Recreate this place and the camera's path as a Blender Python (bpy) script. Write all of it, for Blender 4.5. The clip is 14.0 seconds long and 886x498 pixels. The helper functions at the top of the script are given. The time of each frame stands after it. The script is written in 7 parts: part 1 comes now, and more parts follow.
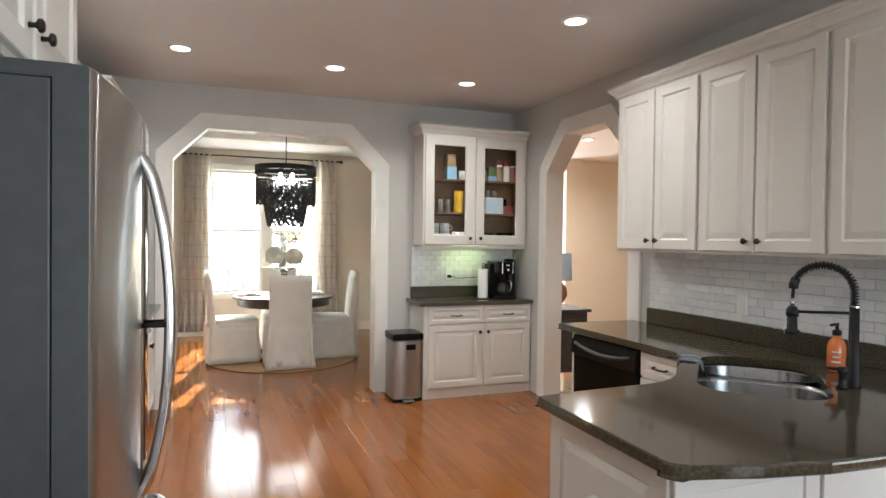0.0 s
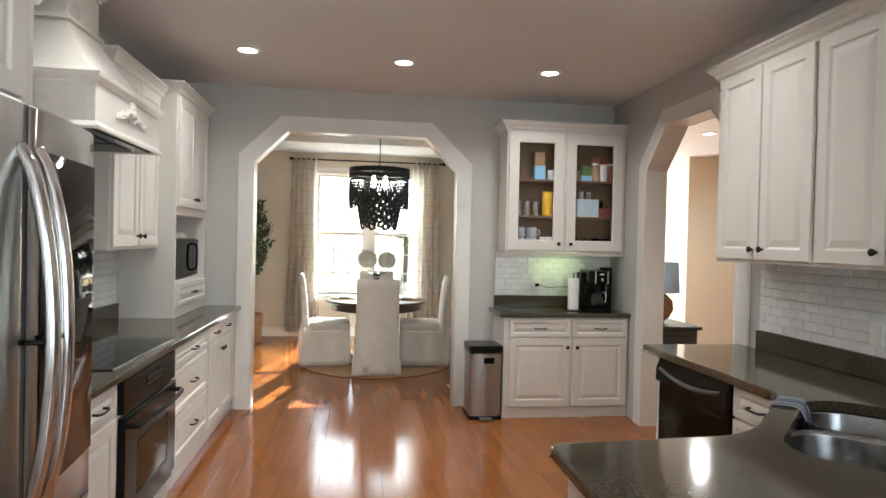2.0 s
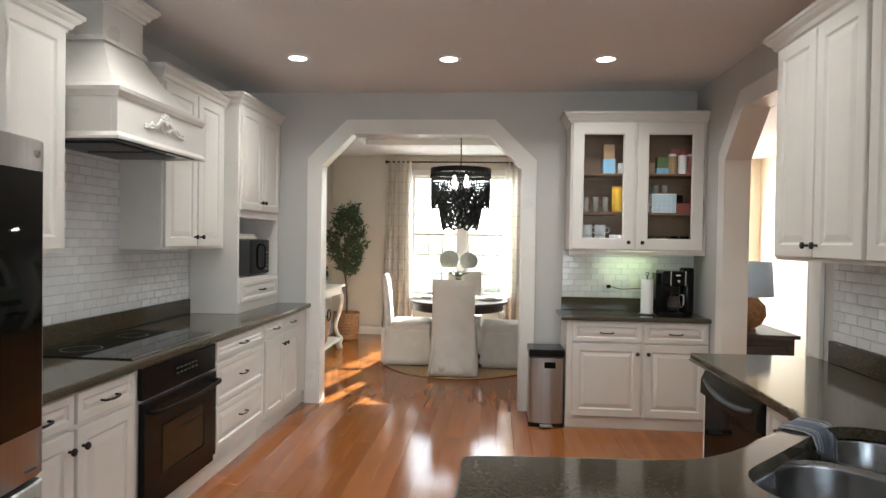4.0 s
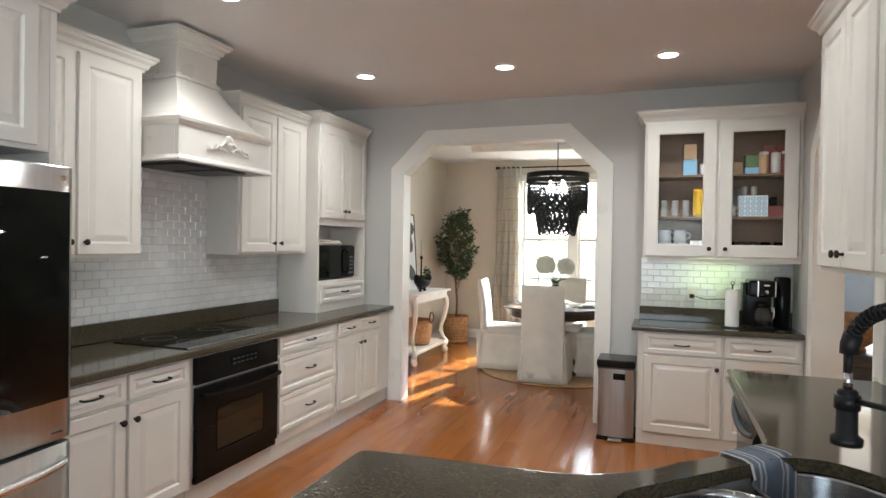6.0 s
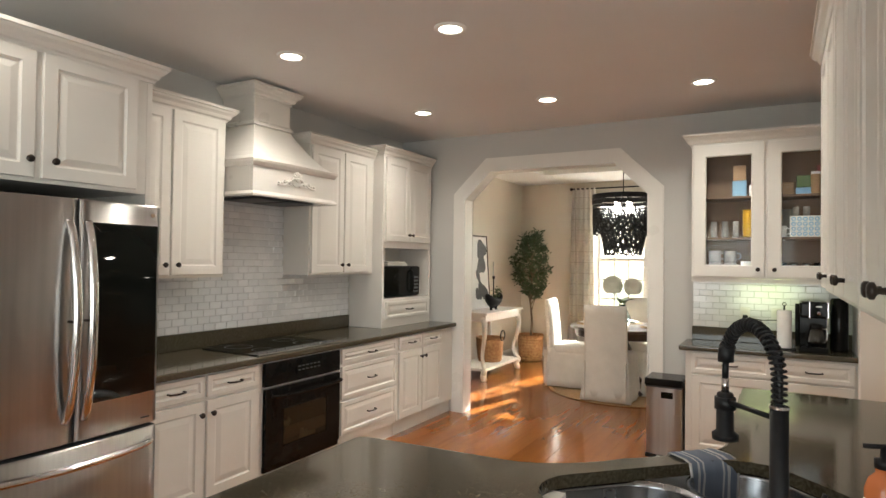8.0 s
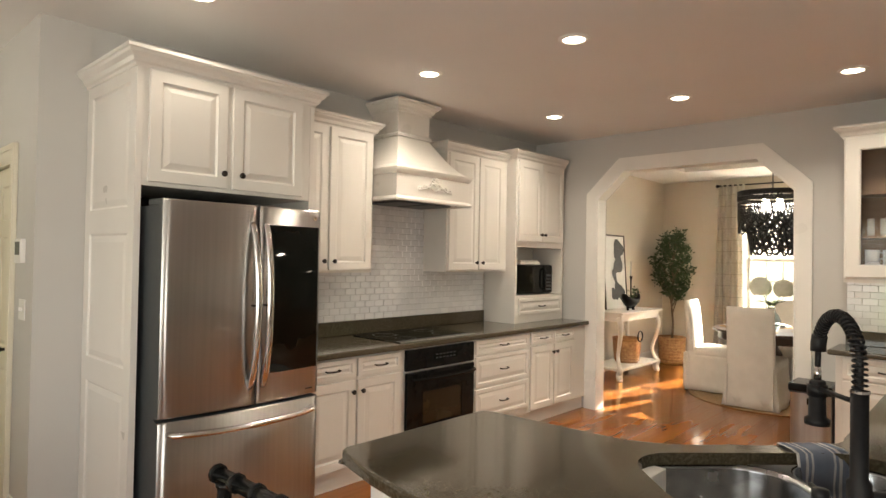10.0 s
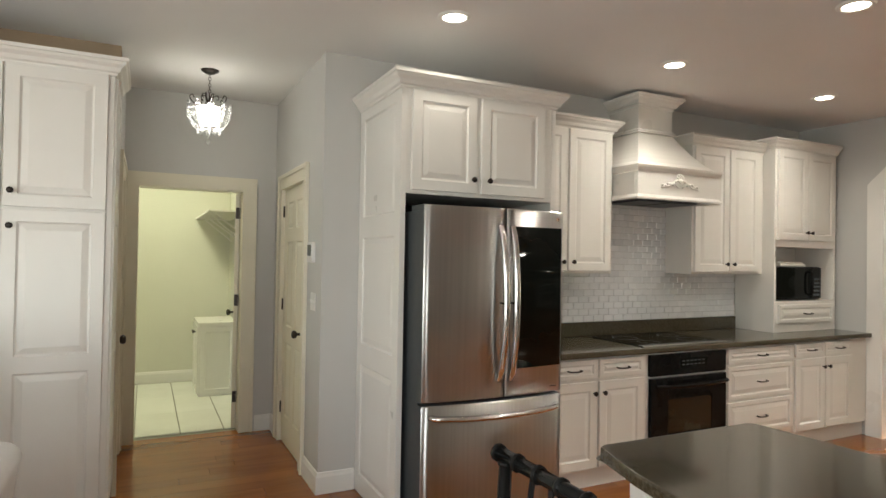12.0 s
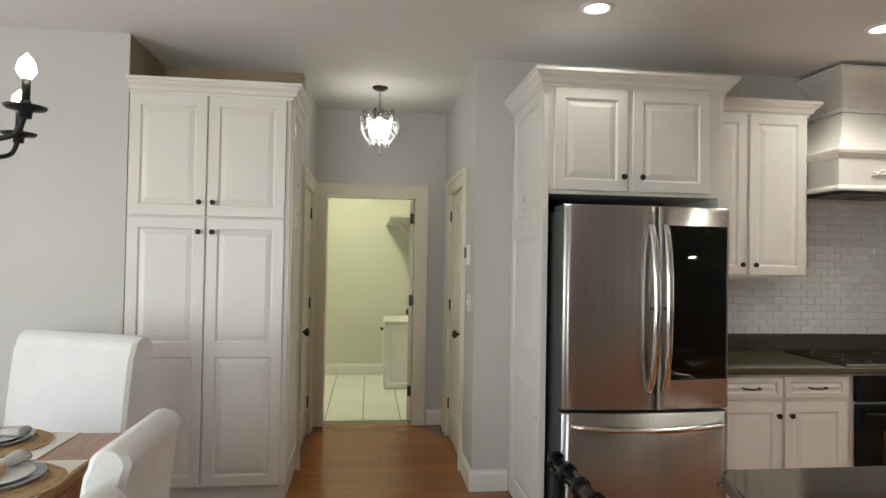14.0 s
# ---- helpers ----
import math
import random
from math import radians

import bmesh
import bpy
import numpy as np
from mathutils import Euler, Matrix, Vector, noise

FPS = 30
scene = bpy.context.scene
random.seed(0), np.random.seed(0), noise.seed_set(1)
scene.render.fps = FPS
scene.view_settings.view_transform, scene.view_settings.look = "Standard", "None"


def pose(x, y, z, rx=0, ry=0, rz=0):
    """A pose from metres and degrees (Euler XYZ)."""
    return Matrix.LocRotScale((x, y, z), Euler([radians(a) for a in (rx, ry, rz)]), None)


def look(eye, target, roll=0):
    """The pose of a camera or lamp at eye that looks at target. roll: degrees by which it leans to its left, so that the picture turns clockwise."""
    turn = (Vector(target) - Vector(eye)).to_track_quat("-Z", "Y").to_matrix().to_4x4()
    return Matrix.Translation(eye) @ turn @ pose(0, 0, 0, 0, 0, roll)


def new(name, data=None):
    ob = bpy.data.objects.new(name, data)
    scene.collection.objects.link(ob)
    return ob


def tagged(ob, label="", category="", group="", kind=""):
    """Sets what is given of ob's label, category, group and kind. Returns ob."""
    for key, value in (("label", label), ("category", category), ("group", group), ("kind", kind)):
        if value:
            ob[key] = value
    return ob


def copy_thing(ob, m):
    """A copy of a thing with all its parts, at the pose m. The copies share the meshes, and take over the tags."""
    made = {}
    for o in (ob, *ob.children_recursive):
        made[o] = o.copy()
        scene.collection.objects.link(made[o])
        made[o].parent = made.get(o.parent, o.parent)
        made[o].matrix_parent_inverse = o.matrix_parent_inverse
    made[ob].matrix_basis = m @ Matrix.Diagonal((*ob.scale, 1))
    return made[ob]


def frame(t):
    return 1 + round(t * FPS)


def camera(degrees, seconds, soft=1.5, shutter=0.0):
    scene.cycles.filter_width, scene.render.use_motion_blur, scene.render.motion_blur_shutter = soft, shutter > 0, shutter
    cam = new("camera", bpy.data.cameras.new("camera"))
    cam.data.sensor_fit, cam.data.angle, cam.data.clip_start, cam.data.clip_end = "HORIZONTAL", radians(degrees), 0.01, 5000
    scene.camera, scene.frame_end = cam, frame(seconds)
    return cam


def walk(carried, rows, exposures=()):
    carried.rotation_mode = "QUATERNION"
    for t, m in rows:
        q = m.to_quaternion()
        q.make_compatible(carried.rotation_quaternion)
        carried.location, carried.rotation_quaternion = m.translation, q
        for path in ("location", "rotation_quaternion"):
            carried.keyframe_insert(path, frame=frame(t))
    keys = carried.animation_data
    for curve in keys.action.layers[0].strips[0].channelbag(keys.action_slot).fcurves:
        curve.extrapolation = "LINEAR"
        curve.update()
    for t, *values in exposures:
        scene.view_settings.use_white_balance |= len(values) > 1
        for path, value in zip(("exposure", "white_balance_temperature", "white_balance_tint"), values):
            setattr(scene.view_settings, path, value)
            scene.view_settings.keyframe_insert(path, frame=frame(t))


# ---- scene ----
cam = camera(72.6, 14.0)
PATH = [
    (0, (0.608, 0.633, 1.484), (1.312, 2.504, 1.452), 0.7),
    (0.5, (0.702, 0.764, 1.473), (1.33, 2.662, 1.442), 0.7),
    (1, (0.855, 0.855, 1.478), (1.387, 2.783, 1.45), 0.9),
    (1.5, (0.996, 0.884, 1.488), (1.412, 2.841, 1.462), 1.2),
    (2, (1.149, 0.886, 1.499), (1.431, 2.866, 1.473), 1.3),
    (2.5, (1.283, 0.891, 1.498), (1.453, 2.884, 1.471), 1.1),
    (3, (1.423, 0.925, 1.491), (1.502, 2.924, 1.461), 0.9),
    (5.5, (2.385, 0.994, 1.501), (1.817, 2.912, 1.475), 1.0),
    (6, (2.535, 1.02, 1.515), (1.863, 2.904, 1.493), 0.9),
    (6.5, (2.69, 1.013, 1.529), (1.918, 2.857, 1.524), 0.9),
    (7, (2.798, 0.967, 1.538), (1.937, 2.772, 1.556), 0.8),
    (9.5, (3.275, 0.691, 1.531), (2.062, 2.28, 1.563), 0.9),
    (10, (3.272, 0.658, 1.52), (1.919, 2.13, 1.552), 1.0),
    (10.5, (3.256, 0.615, 1.509), (1.768, 1.951, 1.54), 1.1),
    (11, (3.242, 0.568, 1.501), (1.63, 1.751, 1.532), 1.2),
    (11.5, (3.24, 0.545, 1.507), (1.525, 1.573, 1.536), 1.2),
    (12, (3.253, 0.547, 1.506), (1.459, 1.432, 1.533), 1.0),
    (12.5, (3.295, 0.583, 1.501), (1.441, 1.332, 1.529), 1.0),
    (13, (3.299, 0.678, 1.495), (1.397, 1.297, 1.519), 1.1),
    (13.5, (3.307, 0.779, 1.507), (1.359, 1.233, 1.531), 1.0),
    (14, (3.344, 0.869, 1.495), (1.359, 1.112, 1.526), 1.0),
]
# the film's own exposure and white balance drift: seconds, stops, kelvin, tint
GRADE = [(0, 2.6, 5700, 5), (1.5, 2.5, 5700, 5), (3, 2.29, 5700, 5), (5.5, 2.51, 5600, 4), (7, 2.54, 5700, 4), (9.5, 2.35, 7170, 9), (10, 2.57, 6970, 8), (10.5, 2.72, 6800, 7), (11, 2.72, 6400, 6), (11.5, 2.45, 6400, 4), (12.5, 2.37, 6150, 4), (14, 2.24, 6100, 4)]
walk(cam, [(t, look(eye, target, roll)) for t, eye, target, roll in PATH], GRADE)


# ---- world and daylight ----
world = bpy.data.worlds.new("sky")
scene.world = world
world.use_nodes = True
_nt = world.node_tree
_sky = _nt.nodes.new("ShaderNodeTexSky")
_sky.sky_type = "NISHITA"
_sky.sun_disc = False
SUN_EL, SUN_AZ = 30.3, 12.0          # elevation; azimuth from +y towards +x
_sky.sun_elevation, _sky.sun_rotation = radians(SUN_EL), radians(SUN_AZ)
_bg = _nt.nodes["Background"]
_bg.inputs["Strength"].default_value = 0.052
_nt.links.new(_sky.outputs["Color"], _bg.inputs["Color"])

sun = new("sun", bpy.data.lights.new("sun", "SUN"))
sun.data.energy, sun.data.angle, sun.data.color = 5.0, radians(0.5), (1.0, 0.93, 0.82)
_d = Vector((math.sin(radians(SUN_AZ)) * math.cos(radians(SUN_EL)), math.cos(radians(SUN_AZ)) * math.cos(radians(SUN_EL)), math.sin(radians(SUN_EL))))
sun.matrix_world = look(_d * 30, (0, 0, 0))


def area(name, eye, target, sx, sy, watts, colour, spread=180, disk=False):
    li = bpy.data.lights.new(name, "AREA")
    li.shape, li.size, li.size_y = ("DISK" if disk else "RECTANGLE"), sx, sy
    li.energy, li.color, li.spread = watts * 0.32, colour, radians(spread)
    ob = new(name, li)
    ob.matrix_world = look(eye, target)
    return ob


DN_OUT = 10.46
area("dining_window_daylight", (1.33, DN_OUT, 2.05), (1.33, 0, 1.2), 1.55, 0.85, 15, (1.0, 0.94, 0.83))
area("breakfast_window_daylight", (2.3, -2.98, 1.35), (2.3, 2, 1.0), 2.6, 1.9, 50, (1.0, 0.985, 0.96))
area("breakfast_east_window_daylight", (4.78, -0.7, 1.35), (0, -0.7, 1.2), 1.8, 1.9, 34, (1.0, 0.985, 0.96))
area("living_window_daylight", (4.9, 10.57, 1.4), (4.9, 0, 1.0), 1.4, 2.0, 62, (1.0, 0.95, 0.87))
WARM = (1.0, 0.90, 0.78)
CANS = [(0.375, 3.64), (1.472, 3.70), (2.61, 3.75), (0.368, 5.247), (1.461, 5.307), (2.576, 5.342), (0.377, 2.009)]
for _x, _y in CANS:
    area("downlight_beam", (_x, _y, 2.783), (_x, _y, 0), 0.11, 0.11, 5.2 if _y > 3 else 1.3, WARM, 142, True)
area("downlight_beam", (5.1, 7.3, 2.783), (5.1, 7.3, 0), 0.11, 0.11, 30, WARM, 160, True)
area("laundry_light", (-3.3, 0.6, 2.75), (-3.3, 0.6, 0), 0.3, 0.3, 17, (1.0, 0.95, 0.66), 170, True)
area("under_cabinet_light", (2.95, 6.15, 1.405), (2.95, 6.2, 0), 0.35, 0.03, 0.36, (0.86, 1.0, 0.45), 160)


# ---- materials ----
def mat(name, rough=0.5, metal=0.0, col=(0.8, 0.8, 0.8), col2=None, scale=6.0, stretch=(1, 1, 1), bump=0.0, bscale=40.0,
        spread_r=0.0, coat=0.0, detail=4.0, perobj=0.0, sheen=0.0, trans=0.0, emit=None, power=0.0, contrast=(0.3, 0.7), ior=1.5):
    """A principled surface with two scales of variation in colour, roughness and relief."""
    m = bpy.data.materials.new(name)
    m.use_nodes = True
    nt, N = m.node_tree, m.node_tree.nodes
    p = N["Principled BSDF"]
    p.inputs["Roughness"].default_value = rough
    p.inputs["Metallic"].default_value = metal
    p.inputs["IOR"].default_value = ior
    p.inputs["Coat Weight"].default_value = coat
    p.inputs["Coat Roughness"].default_value = 0.08
    p.inputs["Sheen Weight"].default_value = sheen
    p.inputs["Transmission Weight"].default_value = trans
    p.inputs["Base Color"].default_value = (*col, 1)
    if emit:
        p.inputs["Emission Color"].default_value = (*emit, 1)
        p.inputs["Emission Strength"].default_value = power
    tc = N.new("ShaderNodeTexCoord")
    mp = N.new("ShaderNodeMapping")
    mp.inputs["Scale"].default_value = stretch
    nt.links.new(tc.outputs["Object"], mp.inputs["Vector"])
    if perobj:
        shift = N.new("ShaderNodeObjectInfo")
        times = N.new("ShaderNodeMath")
        times.operation = "MULTIPLY"
        times.inputs[1].default_value = 43.0
        nt.links.new(shift.outputs["Random"], times.inputs[0])
        nt.links.new(times.outputs[0], mp.inputs["Location"])
    big = N.new("ShaderNodeTexNoise")
    big.inputs["Scale"].default_value, big.inputs["Detail"].default_value = scale, detail
    nt.links.new(mp.outputs["Vector"], big.inputs["Vector"])
    fac = big.outputs["Fac"]
    if perobj:
        oi = N.new("ShaderNodeObjectInfo")
        add = N.new("ShaderNodeMath")
        add.operation = "MULTIPLY_ADD"
        add.inputs[1].default_value = perobj
        nt.links.new(oi.outputs["Random"], add.inputs[0])
        nt.links.new(fac, add.inputs[2])
        sub = N.new("ShaderNodeMath")
        sub.operation = "SUBTRACT"
        sub.inputs[1].default_value = perobj * 0.5
        nt.links.new(add.outputs[0], sub.inputs[0])
        fac = sub.outputs[0]
    if col2:
        rp = N.new("ShaderNodeValToRGB")
        rp.color_ramp.elements[0].position, rp.color_ramp.elements[1].position = contrast
        rp.color_ramp.elements[0].color, rp.color_ramp.elements[1].color = (*col, 1), (*col2, 1)
        nt.links.new(fac, rp.inputs["Fac"])
        nt.links.new(rp.outputs["Color"], p.inputs["Base Color"])
    if spread_r:
        mr = N.new("ShaderNodeMapRange")
        mr.inputs["To Min"].default_value, mr.inputs["To Max"].default_value = max(0.02, rough - spread_r), rough + spread_r
        mr.inputs["From Min"].default_value, mr.inputs["From Max"].default_value = 0.3, 0.7
        nt.links.new(big.outputs["Fac"], mr.inputs["Value"])
        nt.links.new(mr.outputs["Result"], p.inputs["Roughness"])
    if bump:
        fine = N.new("ShaderNodeTexNoise")
        fine.inputs["Scale"].default_value, fine.inputs["Detail"].default_value = bscale, 3.0
        nt.links.new(mp.outputs["Vector"], fine.inputs["Vector"])
        bp = N.new("ShaderNodeBump")
        bp.inputs["Strength"].default_value, bp.inputs["Distance"].default_value = bump, 0.004
        nt.links.new(fine.outputs["Fac"], bp.inputs["Height"])
        nt.links.new(bp.outputs["Normal"], p.inputs["Normal"])
    return m


M_WALL = mat("wall_paint_grey", 0.6, col=(0.52, 0.51, 0.49), col2=(0.56, 0.55, 0.528), scale=1.2, bump=0.06, bscale=160)
# pantry niche colour: browner and darker than the grey walls
M_NICHE = mat("niche_tan", 0.7, col=(0.36, 0.27, 0.18), col2=(0.41, 0.31, 0.21), scale=1.5, bump=0.06, bscale=160)
M_OVENGLASS = mat("oven_window_glass", 0.05, col=(0.018, 0.015, 0.009), col2=(0.030, 0.026, 0.016), scale=5, ior=1.5)
M_DWALL = mat("dining_wall_paint", 0.6, col=(0.60, 0.545, 0.455), col2=(0.64, 0.585, 0.495), scale=1.2, bump=0.06, bscale=160)
M_LWALL = mat("living_wall_paint", 0.6, col=(0.78, 0.70, 0.56), col2=(0.81, 0.73, 0.59), scale=1.0, bump=0.06, bscale=160)
M_LAUNDRY = mat("laundry_wall_paint", 0.55, col=(0.63, 0.62, 0.53), col2=(0.67, 0.66, 0.57), scale=1.0, bump=0.06, bscale=160)
M_CEIL = mat("ceiling_paint", 0.75, col=(0.74, 0.73, 0.72), col2=(0.78, 0.77, 0.76), scale=1.0, bump=0.1, bscale=120)
M_TRIM = mat("trim_paint", 0.32, col=(0.74, 0.72, 0.68), col2=(0.78, 0.76, 0.72), scale=3, bump=0.03, bscale=60, spread_r=0.05)
M_DOORTRIM = mat("cream_door_paint", 0.35, col=(0.72, 0.675, 0.55), col2=(0.76, 0.715, 0.59), scale=3, bump=0.03, bscale=60, spread_r=0.05)
M_CAB = mat("cabinet_paint", 0.33, col=(0.70, 0.675, 0.63), col2=(0.745, 0.72, 0.675), scale=2.5, bump=0.04, bscale=70, spread_r=0.06)
M_CABIN = mat("cabinet_inside_wood", 0.5, col=(0.15, 0.085, 0.042), col2=(0.20, 0.118, 0.062), scale=3, stretch=(1, 1, 8), bump=0.05)
M_GROOVE = mat("shadow_gap_dark", 0.8, col=(0.03, 0.028, 0.025), col2=(0.04, 0.037, 0.03))
M_STONE = mat("dark_quartz", 0.09, col=(0.050, 0.042, 0.026), col2=(0.088, 0.074, 0.051), scale=95, detail=9, contrast=(0.40, 0.66), spread_r=0.03, bump=0.015, bscale=140)
M_STEEL = mat("brushed_steel", 0.28, 1.0, col=(0.41, 0.403, 0.392), col2=(0.46, 0.453, 0.442), scale=2, stretch=(30, 30, 0.6))
_p = M_STEEL.node_tree.nodes["Principled BSDF"]
_p.inputs["Anisotropic"].default_value, _p.inputs["Anisotropic Rotation"].default_value = 0.93, 0.25
_tan = M_STEEL.node_tree.nodes.new("ShaderNodeTangent")
_tan.direction_type, _tan.axis = "RADIAL", "Z"
M_STEEL.node_tree.links.new(_tan.outputs[0], _p.inputs["Tangent"])
M_CHROME = mat("polished_steel", 0.14, 1.0, col=(0.66, 0.65, 0.64), col2=(0.72, 0.71, 0.70), scale=8, spread_r=0.04)
M_SINK = mat("sink_steel", 0.22, 1.0, col=(0.30, 0.305, 0.31), col2=(0.37, 0.375, 0.38), scale=20, spread_r=0.06)
M_CASE = mat("fridge_case_grey", 0.45, 0.3, col=(0.06, 0.068, 0.073), col2=(0.072, 0.08, 0.085), scale=30, bump=0.08, bscale=300)
M_BGLASS = mat("black_glass", 0.035, col=(0.004, 0.005, 0.004), col2=(0.007, 0.008, 0.007), scale=3, ior=1.2)
M_BLACK = mat("black_enamel", 0.16, col=(0.006, 0.006, 0.006), col2=(0.010, 0.010, 0.0095), scale=10, spread_r=0.04, ior=1.27)
M_BRONZE = mat("oil_rubbed_bronze", 0.38, 0.6, col=(0.025, 0.020, 0.017), col2=(0.045, 0.034, 0.028), scale=40, spread_r=0.1)
M_MBLACK = mat("matt_black_metal", 0.40, 0.0, col=(0.010, 0.010, 0.011), col2=(0.016, 0.016, 0.017), scale=30, spread_r=0.08, ior=1.33)
M_TILE = mat("white_glazed_tile", 0.07, col=(0.69, 0.70, 0.715), col2=(0.77, 0.775, 0.785), scale=4, perobj=0.4, coat=0.6, bump=0.3, bscale=16)
M_GROUT = mat("grout", 0.85, col=(0.40, 0.395, 0.385), col2=(0.48, 0.475, 0.465), scale=30, bump=0.2, bscale=200)
M_PLANK = mat("oak_floor_orange", 0.14, col=(0.225, 0.073, 0.014), col2=(0.295, 0.102, 0.022), scale=1.6, stretch=(9, 1.0, 1), detail=5, perobj=0.35, spread_r=0.03, bump=0.03, bscale=9, coat=0.1, ior=1.45)
M_JOINT = mat("floor_joint_dark", 0.35, col=(0.21, 0.075, 0.019), col2=(0.25, 0.092, 0.024), scale=20)
M_LINEN = mat("white_slipcover_linen", 0.9, col=(0.72, 0.68, 0.61), col2=(0.78, 0.74, 0.67), scale=9, bump=0.25, bscale=420, sheen=0.2)
M_LEATHER = mat("white_upholstery", 0.75, col=(0.66, 0.65, 0.645), col2=(0.71, 0.70, 0.695), scale=8, bump=0.15, bscale=420, sheen=0.2)
M_DARKWOOD = mat("dark_walnut", 0.28, col=(0.035, 0.022, 0.015), col2=(0.07, 0.045, 0.03), scale=4, stretch=(1, 10, 1), detail=6, bump=0.05)
M_TABLEWOOD = mat("brown_table_wood", 0.3, col=(0.22, 0.10, 0.045), col2=(0.36, 0.18, 0.085), scale=4, stretch=(1, 10, 1), detail=6, bump=0.05)
M_GREYWOOD = mat("charcoal_stained_wood", 0.5, col=(0.045, 0.043, 0.045), col2=(0.08, 0.076, 0.078), scale=5, stretch=(1, 1, 8), bump=0.1)
M_JUTE = mat("jute", 0.95, col=(0.40, 0.27, 0.14), col2=(0.52, 0.37, 0.21), scale=30, bump=0.6, bscale=160)
M_WICKER = mat("wicker", 0.7, col=(0.30, 0.15, 0.06), col2=(0.48, 0.27, 0.12), scale=30, bump=0.7, bscale=90)
M_LEAF = mat("green_leaf", 0.5, col=(0.035, 0.065, 0.022), col2=(0.085, 0.125, 0.05), scale=14, perobj=0.2)
M_BARK = mat("bark", 0.85, col=(0.14, 0.10, 0.07), col2=(0.24, 0.18, 0.12), scale=18, bump=0.5)
M_PETAL = mat("white_petal", 0.7, col=(0.90, 0.89, 0.81), col2=(0.93, 0.92, 0.86), scale=20, bump=0.3, bscale=60)
for _m, _k in ((M_PETAL, 0.3),):
    _nt, _N = _m.node_tree, _m.node_tree.nodes
    _tr, _mx = _N.new("ShaderNodeBsdfTranslucent"), _N.new("ShaderNodeMixShader")
    _tr.inputs["Color"].default_value = (0.93, 0.92, 0.82, 1)
    _mx.inputs[0].default_value = _k
    _nt.links.new(_N["Principled BSDF"].outputs[0], _mx.inputs[1])
    _nt.links.new(_tr.outputs[0], _mx.inputs[2])
    _nt.links.new(_mx.outputs[0], _N["Material Output"].inputs["Surface"])
M_PANE = mat("thin_cabinet_glass", 0.02, col=(0.97, 0.98, 0.98), trans=1.0, ior=1.18)
M_GLASS = mat("clear_glass", 0.02, col=(0.97, 0.98, 0.98), trans=1.0, ior=1.45)
M_BLUEGLASS = mat("pale_blue_glass", 0.03, col=(0.75, 0.88, 0.94), trans=1.0, ior=1.45)
M_BEAD = mat("black_wooden_bead", 0.55, col=(0.010, 0.010, 0.011), col2=(0.02, 0.02, 0.02), scale=60)
M_PLASTIC = mat("white_plastic", 0.4, col=(0.74, 0.73, 0.70), col2=(0.78, 0.77, 0.74), scale=4)
M_PAPER = mat("paper_towel", 0.95, col=(0.80, 0.80, 0.79), col2=(0.84, 0.84, 0.83), scale=20, bump=0.4, bscale=120)
M_BULB = mat("lit_bulb", 0.4, col=(1, 0.95, 0.85), emit=(1.0, 0.88, 0.70), power=5.4)
M_PEND = mat("lit_crystal_pendant_glass", 0.4, col=(1, 0.95, 0.88), emit=(1.0, 0.92, 0.80), power=4)
M_CAN = mat("lit_downlight_lens", 0.4, col=(1, 0.95, 0.88), emit=(1.0, 0.90, 0.76), power=3)
M_LED = mat("lit_led_strip", 0.4, col=(0.9, 1.0, 0.6), emit=(0.86, 1.0, 0.45), power=1.1)
M_LTILE = mat("laundry_floor_tile", 0.25, col=(0.72, 0.72, 0.66), col2=(0.78, 0.78, 0.72), scale=3, perobj=0.3, bump=0.05)
M_LGROUT = mat("laundry_grout", 0.9, col=(0.20, 0.19, 0.16), col2=(0.26, 0.25, 0.21), scale=30)
M_GRASS = mat("lawn", 0.9, col=(0.16, 0.16, 0.08), col2=(0.26, 0.24, 0.12), scale=0.8, bump=0.4, bscale=6)
M_ORANGE = mat("amber_soap_bottle", 0.25, col=(0.62, 0.17, 0.05), col2=(0.68, 0.21, 0.07), scale=8)


# ---- shape helpers ----
def thing(name, m, label, category, group=""):
    ob = new(name)
    ob.empty_display_size = 0.1
    ob.matrix_basis = m
    return tagged(ob, label, category, group)


def mesh(bm, name, material, smooth=False):
    me = bpy.data.meshes.new(name)
    bmesh.ops.recalc_face_normals(bm, faces=bm.faces[:])
    bm.to_mesh(me)
    bm.free()
    me.materials.append(material)
    if smooth:
        for f in me.polygons:
            f.use_smooth = True
    return me


def part(name, bm, material, parent, label="", m=None, smooth=False):
    ob = new(name, mesh(bm, name, material, smooth))
    ob.parent = parent
    if m is not None:
        ob.matrix_basis = m
    return tagged(ob, label)


def single(name, bm, material, m, label, category, group="", kind="", smooth=False):
    ob = new(name, mesh(bm, name, material, smooth))
    ob.matrix_basis = m
    return tagged(ob, label, category, group, kind)


def structure(name, bm, material, label, m=None):
    ob = new(name, mesh(bm, name, material))
    if m is not None:
        ob.matrix_basis = m
    return tagged(ob, label, name.split("_")[0], "", "structure")


